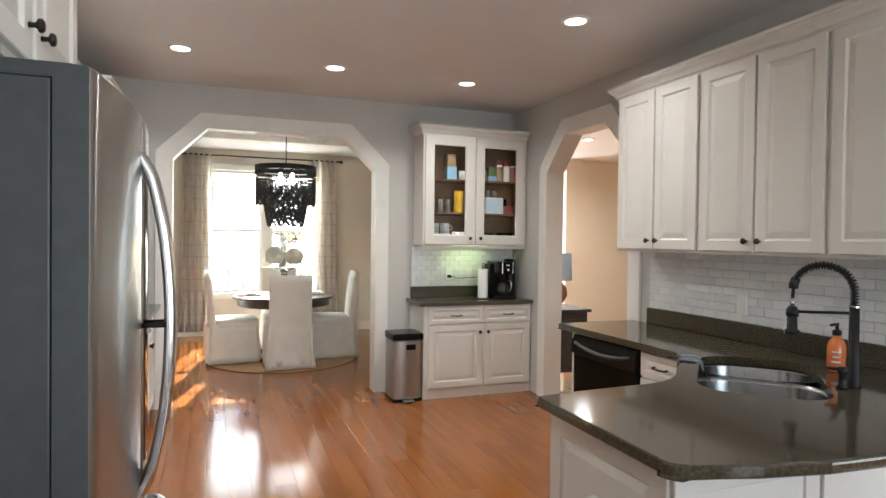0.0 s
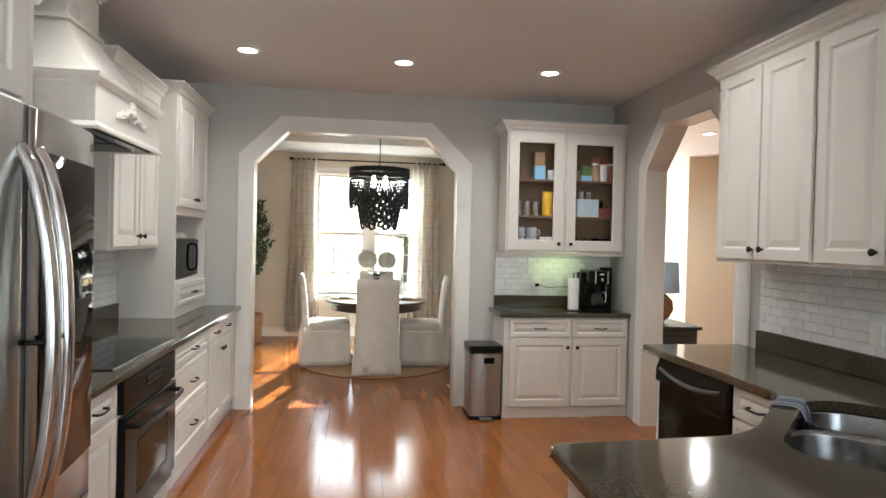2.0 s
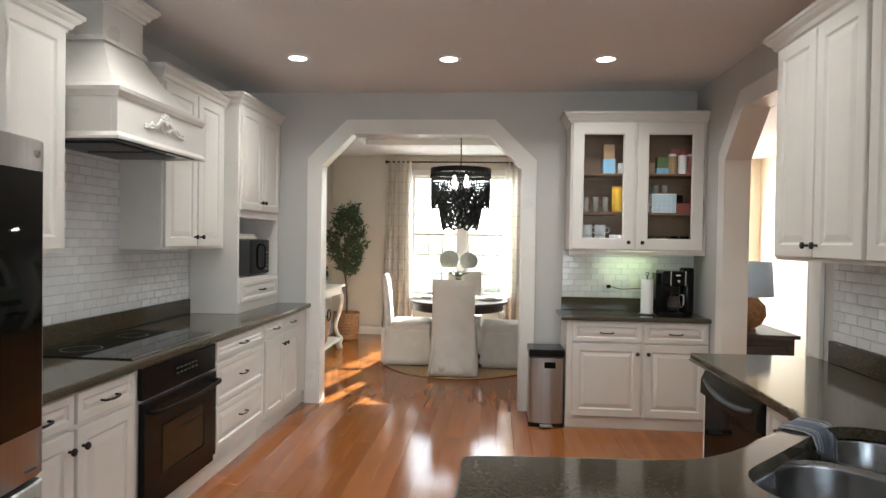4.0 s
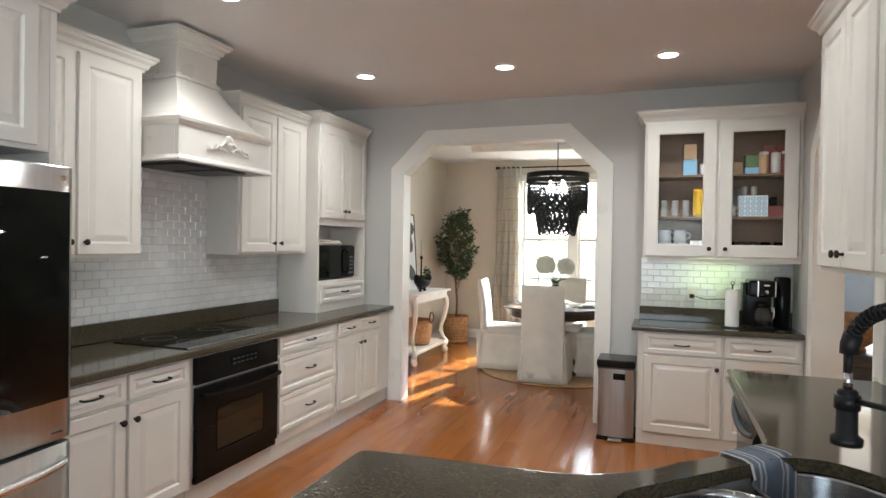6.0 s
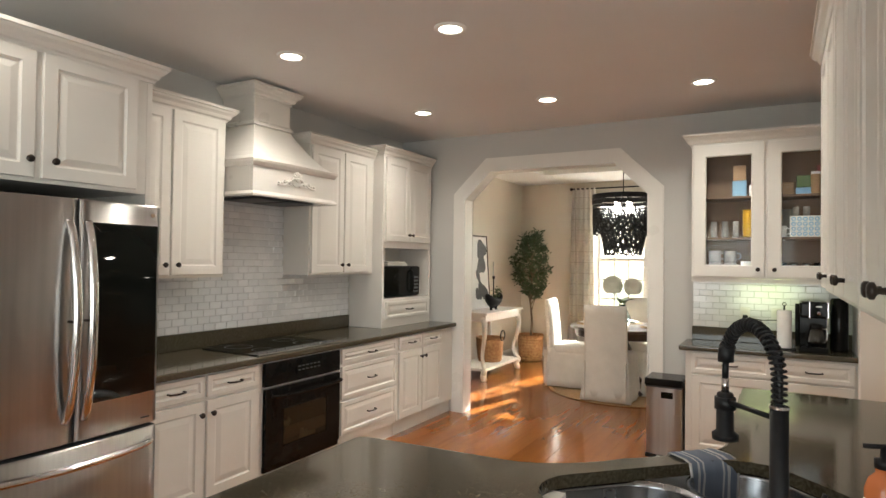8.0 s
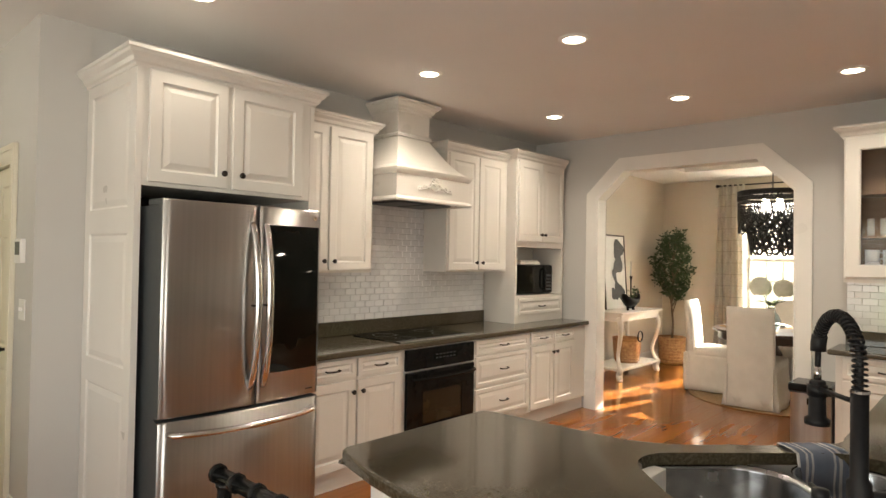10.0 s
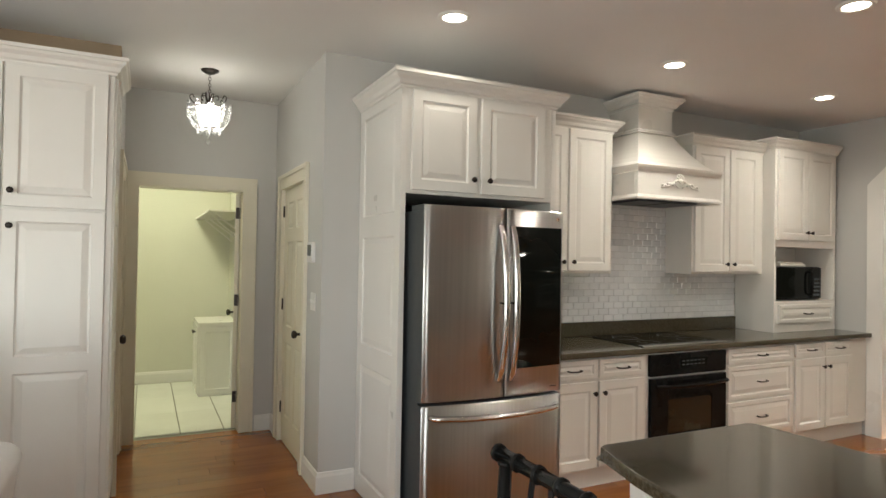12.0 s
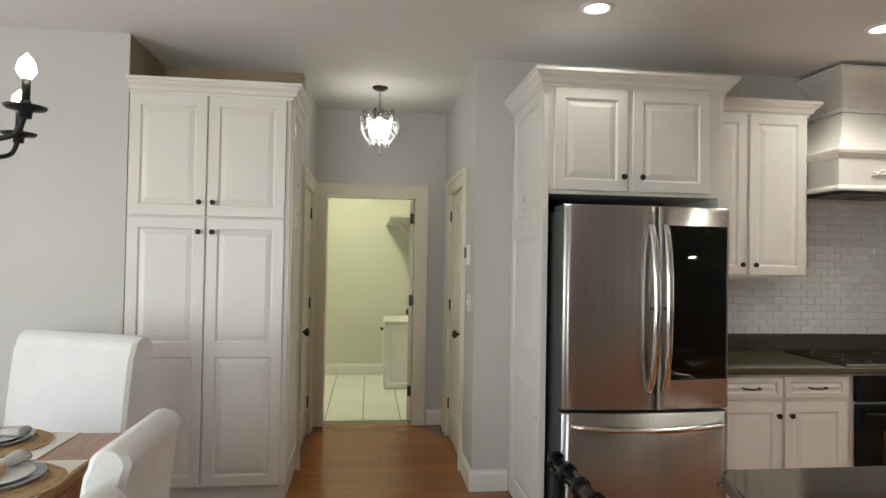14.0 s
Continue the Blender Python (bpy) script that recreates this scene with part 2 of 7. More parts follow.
def box(bm, x0, x1, y0, y1, z0, z1, bevel=0.0):
    vs = [bm.verts.new(c) for c in ((x0, y0, z0), (x1, y0, z0), (x1, y1, z0), (x0, y1, z0), (x0, y0, z1), (x1, y0, z1), (x1, y1, z1), (x0, y1, z1))]
    fs = [bm.faces.new([vs[i] for i in q]) for q in ((3, 2, 1, 0), (4, 5, 6, 7), (0, 1, 5, 4), (1, 2, 6, 5), (2, 3, 7, 6), (3, 0, 4, 7))]
    if bevel:
        es = list({e for f in fs for e in f.edges})
        bmesh.ops.bevel(bm, geom=es, offset=bevel, segments=2, profile=0.6, affect="EDGES")
    return bm


def B(*boxes, bevel=0.0):
    bm = bmesh.new()
    for b in boxes:
        box(bm, *b, bevel=bevel)
    return bm


def prism(pts, a, b, axis="z", bevel=0.0, bm=None):
    """The outline pts pushed from a to b along an axis; pts are the two other coordinates in order."""
    bm = bm or bmesh.new()

    def at(p, q, h):
        return {"z": (p, q, h), "y": (p, h, q), "x": (h, p, q)}[axis]
    lo = [bm.verts.new(at(p, q, a)) for p, q in pts]
    hi = [bm.verts.new(at(p, q, b)) for p, q in pts]
    n = len(pts)
    top = bm.faces.new(hi)
    bot = bm.faces.new(lo[::-1])
    for i in range(n):
        bm.faces.new((lo[i], lo[(i + 1) % n], hi[(i + 1) % n], hi[i]))
    if bevel:
        bmesh.ops.bevel(bm, geom=list(top.edges) + list(bot.edges), offset=bevel, segments=3, profile=0.6, affect="EDGES")
    return bm


def lathe(prof, seg=24, bm=None, m=None, closed=False):
    """Radius and height pairs turned about z."""
    bm = bm or bmesh.new()
    m = m or Matrix()
    rows = []
    for r, z in prof:
        if r < 1e-5:
            rows.append([bm.verts.new(m @ Vector((0, 0, z)))])
        else:
            rows.append([bm.verts.new(m @ Vector((r * math.cos(2 * math.pi * i / seg), r * math.sin(2 * math.pi * i / seg), z))) for i in range(seg)])
    for a, b in zip(rows, rows[1:]):
        for i in range(seg):
            j = (i + 1) % seg
            if len(a) == 1 and len(b) == 1:
                continue
            if len(a) == 1:
                bm.faces.new((a[0], b[i], b[j]))
            elif len(b) == 1:
                bm.faces.new((a[i], a[j], b[0]))
            else:
                bm.faces.new((a[i], a[j], b[j], b[i]))
    return bm


def tube(pts, r, seg=10, bm=None, radii=None, flat=1.0):
    """A round bar along points; radii may vary."""
    bm = bm or bmesh.new()
    pts = [Vector(p) for p in pts]
    rings, up = [], None
    for i, p in enumerate(pts):
        d = (pts[min(i + 1, len(pts) - 1)] - pts[max(i - 1, 0)]).normalized()
        if up is None:
            up = Vector((0, 0, 1)) if abs(d.z) < 0.9 else Vector((1, 0, 0))
        s = d.cross(up).normalized()
        up = s.cross(d).normalized()
        rr = radii[i] if radii else r
        rings.append([bm.verts.new(p + s * rr * math.cos(2 * math.pi * k / seg) + up * rr * flat * math.sin(2 * math.pi * k / seg)) for k in range(seg)])
    for a, b in zip(rings, rings[1:]):
        for k in range(seg):
            j = (k + 1) % seg
            bm.faces.new((a[k], a[j], b[j], b[k]))
    bm.faces.new(rings[0][::-1])
    bm.faces.new(rings[-1])
    return bm


def curve_pts(ctrl, n=24):
    """Smooth points through control points."""
    c = [Vector(p) for p in ctrl]
    c = [2 * c[0] - c[1]] + c + [2 * c[-1] - c[-2]]
    out = []
    for i in range(1, len(c) - 2):
        for k in range(n):
            t = k / n
            a, b, d, e = c[i - 1], c[i], c[i + 1], c[i + 2]
            out.append(0.5 * (2 * b + (d - a) * t + (2 * a - 5 * b + 4 * d - e) * t * t + (3 * b - a - 3 * d + e) * t ** 3))
    return out + [c[-2]]


def sweep(path, prof, bm=None, right=True):
    """A moulding: outline prof (out, z) run along a plan path with mitred corners; out points to the right of the way."""
    bm = bm or bmesh.new()
    P = [Vector((p[0], p[1])) for p in path]
    rows = []
    for i, p in enumerate(P):
        ns = []
        for a, b in ((i - 1, i), (i, i + 1)):
            if 0 <= a and b < len(P):
                d = (P[b] - P[a]).normalized()
                ns.append(Vector((d.y, -d.x)) * (1 if right else -1))
        n = ns[0] if len(ns) == 1 else (ns[0] + ns[1]) / (1 + ns[0].dot(ns[1]))
        rows.append([bm.verts.new((p.x + n.x * o, p.y + n.y * o, z)) for o, z in prof])
    k = len(prof)
    for a, b in zip(rows, rows[1:]):
        for i in range(k):
            j = (i + 1) % k
            bm.faces.new((a[i], a[j], b[j], b[i]))
    bm.faces.new(rows[0][::-1])
    bm.faces.new(rows[-1])
    return bm


def slab(w, h, t, panels, bm=None, field=True, rail_depth=0.009, slope=0.03, hole=False):
    """A door or drawer front, x 0..w, z 0..h, face at y 0 and back at y t, with raised panels (x0, x1, z0, z1), or holes for glass."""
    bm = bm or bmesh.new()
    e = 0.003
    xs = sorted({e, w - e, *[v for p in panels for v in p[:2]]})
    zs = sorted({e, h - e, *[v for p in panels for v in p[2:]]})
    cache = {}

    def v(x, y, z):
        k = (round(x, 5), round(y, 5), round(z, 5))
        if k not in cache:
            cache[k] = bm.verts.new((x, y, z))
        return cache[k]

    def ring(a, ya, b, yb):
        A = [(a[0], a[2]), (a[1], a[2]), (a[1], a[3]), (a[0], a[3])]
        C = [(b[0], b[2]), (b[1], b[2]), (b[1], b[3]), (b[0], b[3])]
        for i in range(4):
            j = (i + 1) % 4
            bm.faces.new((v(A[i][0], ya, A[i][1]), v(A[j][0], ya, A[j][1]), v(C[j][0], yb, C[j][1]), v(C[i][0], yb, C[i][1])))

    for layer in ((0.0, True), (t, hole)):
        if not layer[1]:
            continue
        for x0, x1 in zip(xs, xs[1:]):
            for z0, z1 in zip(zs, zs[1:]):
                cx, cz = (x0 + x1) / 2, (z0 + z1) / 2
                if any(p[0] < cx < p[1] and p[2] < cz < p[3] for p in panels):
                    continue
                bm.faces.new((v(x0, layer[0], z0), v(x1, layer[0], z0), v(x1, layer[0], z1), v(x0, layer[0], z1)))
    # outer sides, split at the same grid so that the sheet stays closed enough for shading
    bm2 = [(0, w, 0, h), (e, w - e, e, h - e)]
    ring(bm2[0], e, bm2[1], 0.0)
    ring(bm2[0], t, bm2[0], e)
    if not hole:
        bm.faces.new([v(0, t, 0), v(w, t, 0), v(w, t, h), v(0, t, h)])
    else:
        ring(bm2[0], t, bm2[1], t)
    for p in panels:
        if hole:
            q = (p[0] + 0.008, p[1] - 0.008, p[2] + 0.008, p[3] - 0.008)
            ring(p, 0.0, q, 0.008)
            ring(q, 0.008, q, t)
            ring(q, t, p, t)
            continue
        g = lambda k: (p[0] + k, p[1] - k, p[2] + k, p[3] - k)
        s = min(slope, (p[1] - p[0]) * 0.2, (p[3] - p[2]) * 0.28)
        ring(p, 0.0, g(0.005), 0.006)
        ring(g(0.005), 0.006, g(0.010), rail_depth)
        if field:
            ring(g(0.010), rail_depth, g(0.014), rail_depth)
            ring(g(0.014), rail_depth, g(0.014 + s), 0.002)
            last, y = g(0.014 + s), 0.002
        else:
            last, y = g(0.010), rail_depth
        bm.faces.new([v(last[0], y, last[2]), v(last[1], y, last[2]), v(last[1], y, last[3]), v(last[0], y, last[3])])
    return bm


CROWN = [(0, 0), (0.008, 0), (0.010, 0.014), (0.022, 0.022), (0.030, 0.042), (0.048, 0.058), (0.054, 0.070), (0.062, 0.074), (0.062, 0.092), (0, 0.092)]
BASEB = [(0, 0), (0.016, 0), (0.016, 0.105), (0.011, 0.118), (0.007, 0.132), (0, 0.135)]


def knob(parent, x, z, y=0.0, r=0.016):
    """A round bronze knob that stands out from a face towards -y."""
    bm = lathe([(0.0, -0.0), (0.007, 0.0), (0.006, 0.012), (0.008, 0.016), (r, 0.02), (r, 0.027), (r * 0.7, 0.031), (0, 0.032)], 14)
    return part("knob", bm, M_BRONZE, parent, "dark bronze round knob", pose(x, y, z, 90, 0, 0), True)


def bar_pull(parent, x, z, y=0.0, w=0.10):
    bm = tube(curve_pts([(-w / 2, 0, 0), (-w / 2, -0.022, -0.001), (-w * 0.25, -0.027, -0.003), (0, -0.028, -0.004), (w * 0.25, -0.027, -0.003), (w / 2, -0.022, -0.001), (w / 2, 0, 0)], 5), 0.0055, 8)
    return part("handle", bm, M_BRONZE, parent, "dark bronze bar handle", pose(x, y, z), True)


def door(parent, name, x0, x1, z0, z1, y=-0.02, panels=None, rail=0.058, knob_at=None, pull=False, material=None, label=""):
    w, h = x1 - x0, z1 - z0
    pn = panels or [(rail, w - rail, rail, h - rail)]
    ob = part(name, slab(w, h, 0.019, pn), material or M_CAB, parent, label, pose(x0, y, z0))
    if knob_at:
        knob(ob, knob_at[0] - x0, knob_at[1] - z0)
    if pull:
        bar_pull(ob, w / 2, h / 2)
    return ob


ON_WEST = lambda x, y, z=0.0: pose(x, y, z, 0, 0, 90)      # face towards +x, local x runs along +y
ON_EAST = lambda x, y, z=0.0: pose(x, y, z, 0, 0, -90)     # face towards -x, local x runs along -y
ON_NORTH = lambda x, y, z=0.0: pose(x, y, z)               # face towards -y


def let_light_through(m, share):
    """Mixes a translucent layer into a thin cloth or petal."""
    nt = m.node_tree
    p, out = nt.nodes["Principled BSDF"], nt.nodes["Material Output"]
    tr = nt.nodes.new("ShaderNodeBsdfTranslucent")
    nt.links.new(p.inputs["Base Color"].links[0].from_socket, tr.inputs["Color"])
    mx = nt.nodes.new("ShaderNodeMixShader")
    mx.inputs[0].default_value = share
    nt.links.new(p.outputs[0], mx.inputs[1])
    nt.links.new(tr.outputs[0], mx.inputs[2])
    nt.links.new(mx.outputs[0], out.inputs["Surface"])





# ---- structure ----
CEIL = 2.80


def wall(name, boxes, material, label):
    return structure(name, B(*boxes), material, label)


# north wall with the cut-corner opening to the dining room
ARCH = [(0.240, 0), (0.240, 2.163), (0.527, 2.440), (1.750, 2.440), (2.051, 2.150), (2.051, 0)]
structure("wall_north", prism([(-0.85, 0), *ARCH, (3.52, 0), (3.52, 3.1), (-0.85, 3.1)], 6.30, 6.43, "y"), M_WALL, "light grey painted wall with a cut-corner opening")


def opening_trim(name, inner, lift, a, b, axis, label):
    """The flat casing round a cut-corner opening: inner outline, casing width, and the two depths."""
    pts = inner
    outer = []
    for i, p in enumerate(pts):
        p = Vector(p)
        ns = []
        for u, w in ((i - 1, i), (i, i + 1)):
            if 0 <= u and w < len(pts):
                d = (Vector(pts[w]) - Vector(pts[u])).normalized()
                ns.append(Vector((-d.y, d.x)))
        n = ns[0] if len(ns) == 1 else (ns[0] + ns[1]) / (1 + ns[0].dot(ns[1]))
        outer.append(p + n * lift)
    if outer[2].y < pts[2][1]:
        outer = [Vector(p) * 2 - o for p, o in zip(pts, outer)]
    ring = [tuple(p) for p in pts] + [tuple(p) for p in outer[::-1]]
    return structure(name, prism(ring, a, b, axis, 0.004), M_TRIM, label)


opening_trim("trim_dining_arch", ARCH, 0.118, 6.278, 6.299, "y", "white painted casing round the dining opening")
opening_trim("trim_dining_arch_back", ARCH, 0.118, 6.431, 6.450, "y", "white painted casing on the dining side")
opening_trim("trim_dining_jamb", [(x + (0.014 if x < 1 else -0.014) * (1 if z < 2.3 else 0.4), z - (0.012 if z > 0 else 0)) for x, z in ARCH], 0.012, 6.276, 6.452, "y", "white painted lining of the dining opening")

# east wall with the cut-corner opening to the living room
EARCH = [(4.36, 0), (4.36, 2.127), (4.68, 2.450), (5.29, 2.450), (5.60, 2.127), (5.60, 0)]
structure("wall_east", prism([(1.62, 0), (4.36, 0), *EARCH[1:], (6.30, 0), (6.30, CEIL), (1.62, CEIL)], 3.52, 3.66, "x"), M_WALL, "light grey painted wall with a cut-corner opening")
opening_trim("trim_living_arch", EARCH, 0.118, 3.498, 3.519, "x", "white painted casing round the living room opening")
opening_trim("trim_living_jamb", [(y + (0.014 if y < 5 else -0.014) * (1 if z < 2.3 else 0.4), z - (0.012 if z > 0 else 0)) for y, z in EARCH], 0.012, 3.496, 3.682, "x", "white painted lining of the living room opening")
opening_trim("trim_living_arch_back", EARCH, 0.118, 3.661, 3.680, "x", "white painted casing on the living side")

wall("wall_west", [(-0.64, -0.52, 1.80, 6.30, 0, CEIL), (-0.64, -0.511, 1.64, 1.80, 0, CEIL)], M_WALL, "light grey painted wall behind the range")
HW = 1.55                                  # hall's north face
HD = (-1.75, -0.97)                         # door opening in it
wall("wall_hall_north", [(-2.19, HD[0], HW, 1.64, 0, CEIL), (HD[0], HD[1], HW, 1.64, 2.05, CEIL), (HD[1], -0.511, HW, 1.64, 0, CEIL)], M_WALL, "light grey painted hall wall")
EX = -2.07                                  # hall's end face
ED = (0.475, 1.295)
wall("wall_hall_end", [(EX - 0.12, EX, -0.6, ED[0], 0, CEIL), (EX - 0.12, EX, ED[1], HW, 0, CEIL), (EX - 0.12, EX, ED[0], ED[1], 2.045, CEIL)], M_WALL, "light grey painted wall at the end of the hall")
SD = (-1.85, -1.07)
wall("wall_hall_south", [(EX, SD[0], 0.27, 0.385, 0, CEIL), (SD[0], -1.131, 0.27, 0.385, 2.045, CEIL)], M_WALL, "light grey painted hall wall")
wall("wall_pantry_niche", [(-1.13, -1.04, -0.569, 0.385, 0, CEIL), (-1.13, -0.4455, -0.72, -0.569, 0, CEIL)], M_NICHE, "brown-tan niche round the pantry")
wall("wall_breakfast_west", [(-0.55, -0.43, -3.1, -0.721, 0, CEIL), (-0.445, -0.43, -0.721, -0.567, 0, CEIL)], M_WALL, "light grey painted breakfast wall")
wall("wall_breakfast_south", [(-0.55, 1.0, -3.12, -3.0, 0, CEIL), (3.6, 4.92, -3.12, -3.0, 0, CEIL), (1.0, 3.6, -3.12, -3.0, 0, 0.4), (1.0, 3.6, -3.12, -3.0, 2.3, CEIL)], M_WALL, "light grey wall with a wide window")
wall("wall_breakfast_east", [(4.80, 4.92, -3.0, -1.6, 0, CEIL), (4.80, 4.92, 0.2, 1.74, 0, CEIL), (4.80, 4.92, -1.6, 0.2, 0, 0.4), (4.80, 4.92, -1.6, 0.2, 2.3, CEIL), (3.66, 4.80, 1.62, 1.74, 0, CEIL)], M_WALL, "light grey wall with a window")

# dining room shell
DN = 10.30
W0, W1, WS, WH = 0.53, 2.13, 0.64, 2.49
wall("wall_dining_north", [(-0.85, W0, DN, DN + 0.14, 0, 3.1), (W1, 3.52, DN, DN + 0.14, 0, 3.1), (W0, W1, DN, DN + 0.14, 0, WS), (W0, W1, DN, DN + 0.14, WH, 3.1)], M_DWALL, "warm beige painted wall with a window")
wall("wall_dining_west", [(-0.85, -0.73, 6.43, DN, 0, 3.1)], M_DWALL, "warm beige painted wall")
wall("wall_dining_east", [(3.40, 3.52, 6.43, DN, 0, 3.1)], M_DWALL, "warm beige painted wall")
DC = 2.80
TX0, TX1, TY0, TY1 = 0.0, 2.67, 7.35, 9.25
_tray = B((-0.73, TX0, 6.43, DN, DC, 3.1), (TX1, 3.40, 6.43, DN, DC, 3.1), (TX0, TX1, 6.43, TY0, DC, 3.1), (TX0, TX1, TY1, DN, DC, 3.1), (TX0, TX1, TY0, TY1, 3.03, 3.1))
structure("ceiling_dining", _tray, M_CEIL, "white tray ceiling of the dining room")
structure("trim_tray_crown", sweep([(TX0 + 0.5, TY0), (TX0, TY0), (TX0, TY1), (TX1, TY1), (TX1, TY0), (TX0 + 0.5, TY0)], [(0.0, 2.81), (0.012, 2.81), (0.016, 2.86), (0.05, 2.91), (0.06, 2.96), (0.0, 2.96)]), M_TRIM, "white crown moulding round the tray")

# living room shell
wall("wall_living_north", [(6.0, 8.6, 9.04, 9.16, 0, CEIL), (5.88, 6.0, 9.04, 10.6, 0, CEIL), (3.52, 4.2, 10.6, 10.72, 0, CEIL), (5.6, 5.88, 10.6, 10.72, 0, CEIL), (4.2, 5.6, 10.6, 10.72, 0, 0.4), (4.2, 5.6, 10.6, 10.72, 2.4, CEIL)], M_LWALL, "warm cream painted living room walls")
wall("wall_living_west", [(3.52, 3.66, 6.30, 10.6, 0, CEIL)], M_LWALL, "warm cream painted wall")
wall("wall_living_east", [(8.48, 8.60, 2.9, 9.04, 0, CEIL)], M_LWALL, "warm cream painted wall")
wall("wall_living_south", [(3.66, 8.48, 2.86, 2.98, 0, CEIL)], M_LWALL, "warm cream painted wall")

# laundry shell
for _n, _b in (("wall_laundry_back", (-4.55, -4.43, -0.6, 1.58, 0, CEIL)), ("wall_laundry_north", (-4.43, -2.19, 1.46, 1.58, 0, CEIL)), ("wall_laundry_south", (-4.43, -2.19, -0.72, -0.6, 0, CEIL))):
    wall(_n, [_b], M_LAUNDRY, "pale green-white laundry wall")
wall("wall_laundry_front", [(-2.23, -2.192, -0.6, ED[0] - 0.02, 0, CEIL), (-2.23, -2.192, ED[1] + 0.02, 1.46, 0, CEIL), (-2.23, -2.192, ED[0] - 0.02, ED[1] + 0.02, 2.07, CEIL)], M_LAUNDRY, "pale green-white laundry wall")

structure("ceiling", B((-4.55, 3.66, -3.12, 6.30, CEIL, CEIL + 0.12), (3.66, 8.6, -3.12, 10.72, CEIL, CEIL + 0.12)), M_CEIL, "white painted ceiling")
structure("ceiling_dining_roof", B((-0.85, 3.52, 6.30, 10.44, 3.1, 3.2)), M_CEIL, "roof over the dining room")
structure("floor", B((-2.15, 8.6, -3.12, 10.72, -0.14, -0.006)), M_JOINT, "dark subfloor between the boards")
structure("floor_laundry", B((-4.55, -2.15, -0.72, 1.9, -0.14, -0.004)), M_LGROUT, "grout bed of the laundry floor")
structure("ground", B((-400, 400, -400, 400, -0.6, -0.3)), M_GRASS, "dry lawn outside")

# baseboards
for _n, _p in (("baseboard_dining", [(-0.73, 6.45), (-0.73, DN), (3.40, DN), (3.40, 6.45)]),
               ("baseboard_hall", [(HD[1] + 0.096, HW), (-0.511, HW), (-0.511, 1.785)]),
               ("baseboard_hall_end", [(EX, ED[1] + 0.11), (EX, HW), (HD[0] - 0.10, HW)]),
               ("baseboard_breakfast", [(-0.43, -2.9), (-0.43, -0.58)]),
               ("baseboard_laundry", [(-4.43, -0.58), (-4.43, 1.46), (-2.25, 1.46)]),
               ("baseboard_living", [(3.66, 5.75), (3.66, 10.58)])):
    structure(_n, sweep(_p, BASEB, right=True), M_TRIM, "white painted baseboard")
structure("baseboard_arch", sweep([(0.16, 6.299), (0.108, 6.299)], BASEB), M_TRIM, "white painted baseboard")
structure("baseboard_arch_east", sweep([(2.40, 6.299), (2.170, 6.299)], BASEB, right=False), M_TRIM, "white painted baseboard")


def door_casing(name, w, h, m, depth, label):
    """Casing and lining of a plain doorway w by h, local x across, front at y 0, wall depth towards +y."""
    c = 0.095
    bm = bmesh.new()
    prof = [(0, 0), (0, h), (w, h), (w, 0)]
    ring = prof + [(w + c, 0), (w + c, h + c), (-c, h + c), (-c, 0)]
    prism(ring, -0.020, -0.001, "y", 0.005, bm)
    inner = [(-c + 0.0, 0), (-c, h + c), (w + c, h + c), (w + c, 0), (w + c - 0.03, 0), (w + c - 0.03, h + c - 0.03), (-c + 0.03, h + c - 0.03), (-c + 0.03, 0)]
    prism(inner, -0.030, -0.0195, "y", 0.004, bm)
    lin = [(-0.001, 0), (-0.001, h + 0.001), (w + 0.001, h + 0.001), (w + 0.001, 0), (w - 0.018, 0), (w - 0.018, h - 0.018), (0.018, h - 0.018), (0.018, 0)]
    prism(lin, -0.018, depth, "y", 0.0, bm)
    return structure(name, bm, M_DOORTRIM, label, m)


door_casing("trim_laundry_door", ED[1] - ED[0], 2.045, ON_WEST(EX, ED[0]), 0.162, "cream-white moulded casing of the laundry doorway")
door_casing("trim_hall_door", HD[1] - HD[0], 2.05, ON_NORTH(HD[0], HW), 0.145, "cream-white moulded casing of the hall door")
door_casing("trim_hall_south_door", SD[1] - SD[0], 2.045, pose(SD[1], 0.385, 0, 0, 0, 180), 0.115, "cream-white moulded casing of the hall door")


def six_panel(w, h):
    s, mid = 0.11, 0.10
    xa, xb = (s, (w - mid) / 2), ((w + mid) / 2, w - s)
    rows = ((0.22, 0.80), (0.93, 1.60), (1.70, h - 0.11))
    return [(*x, *z) for x in (xa, xb) for z in rows]


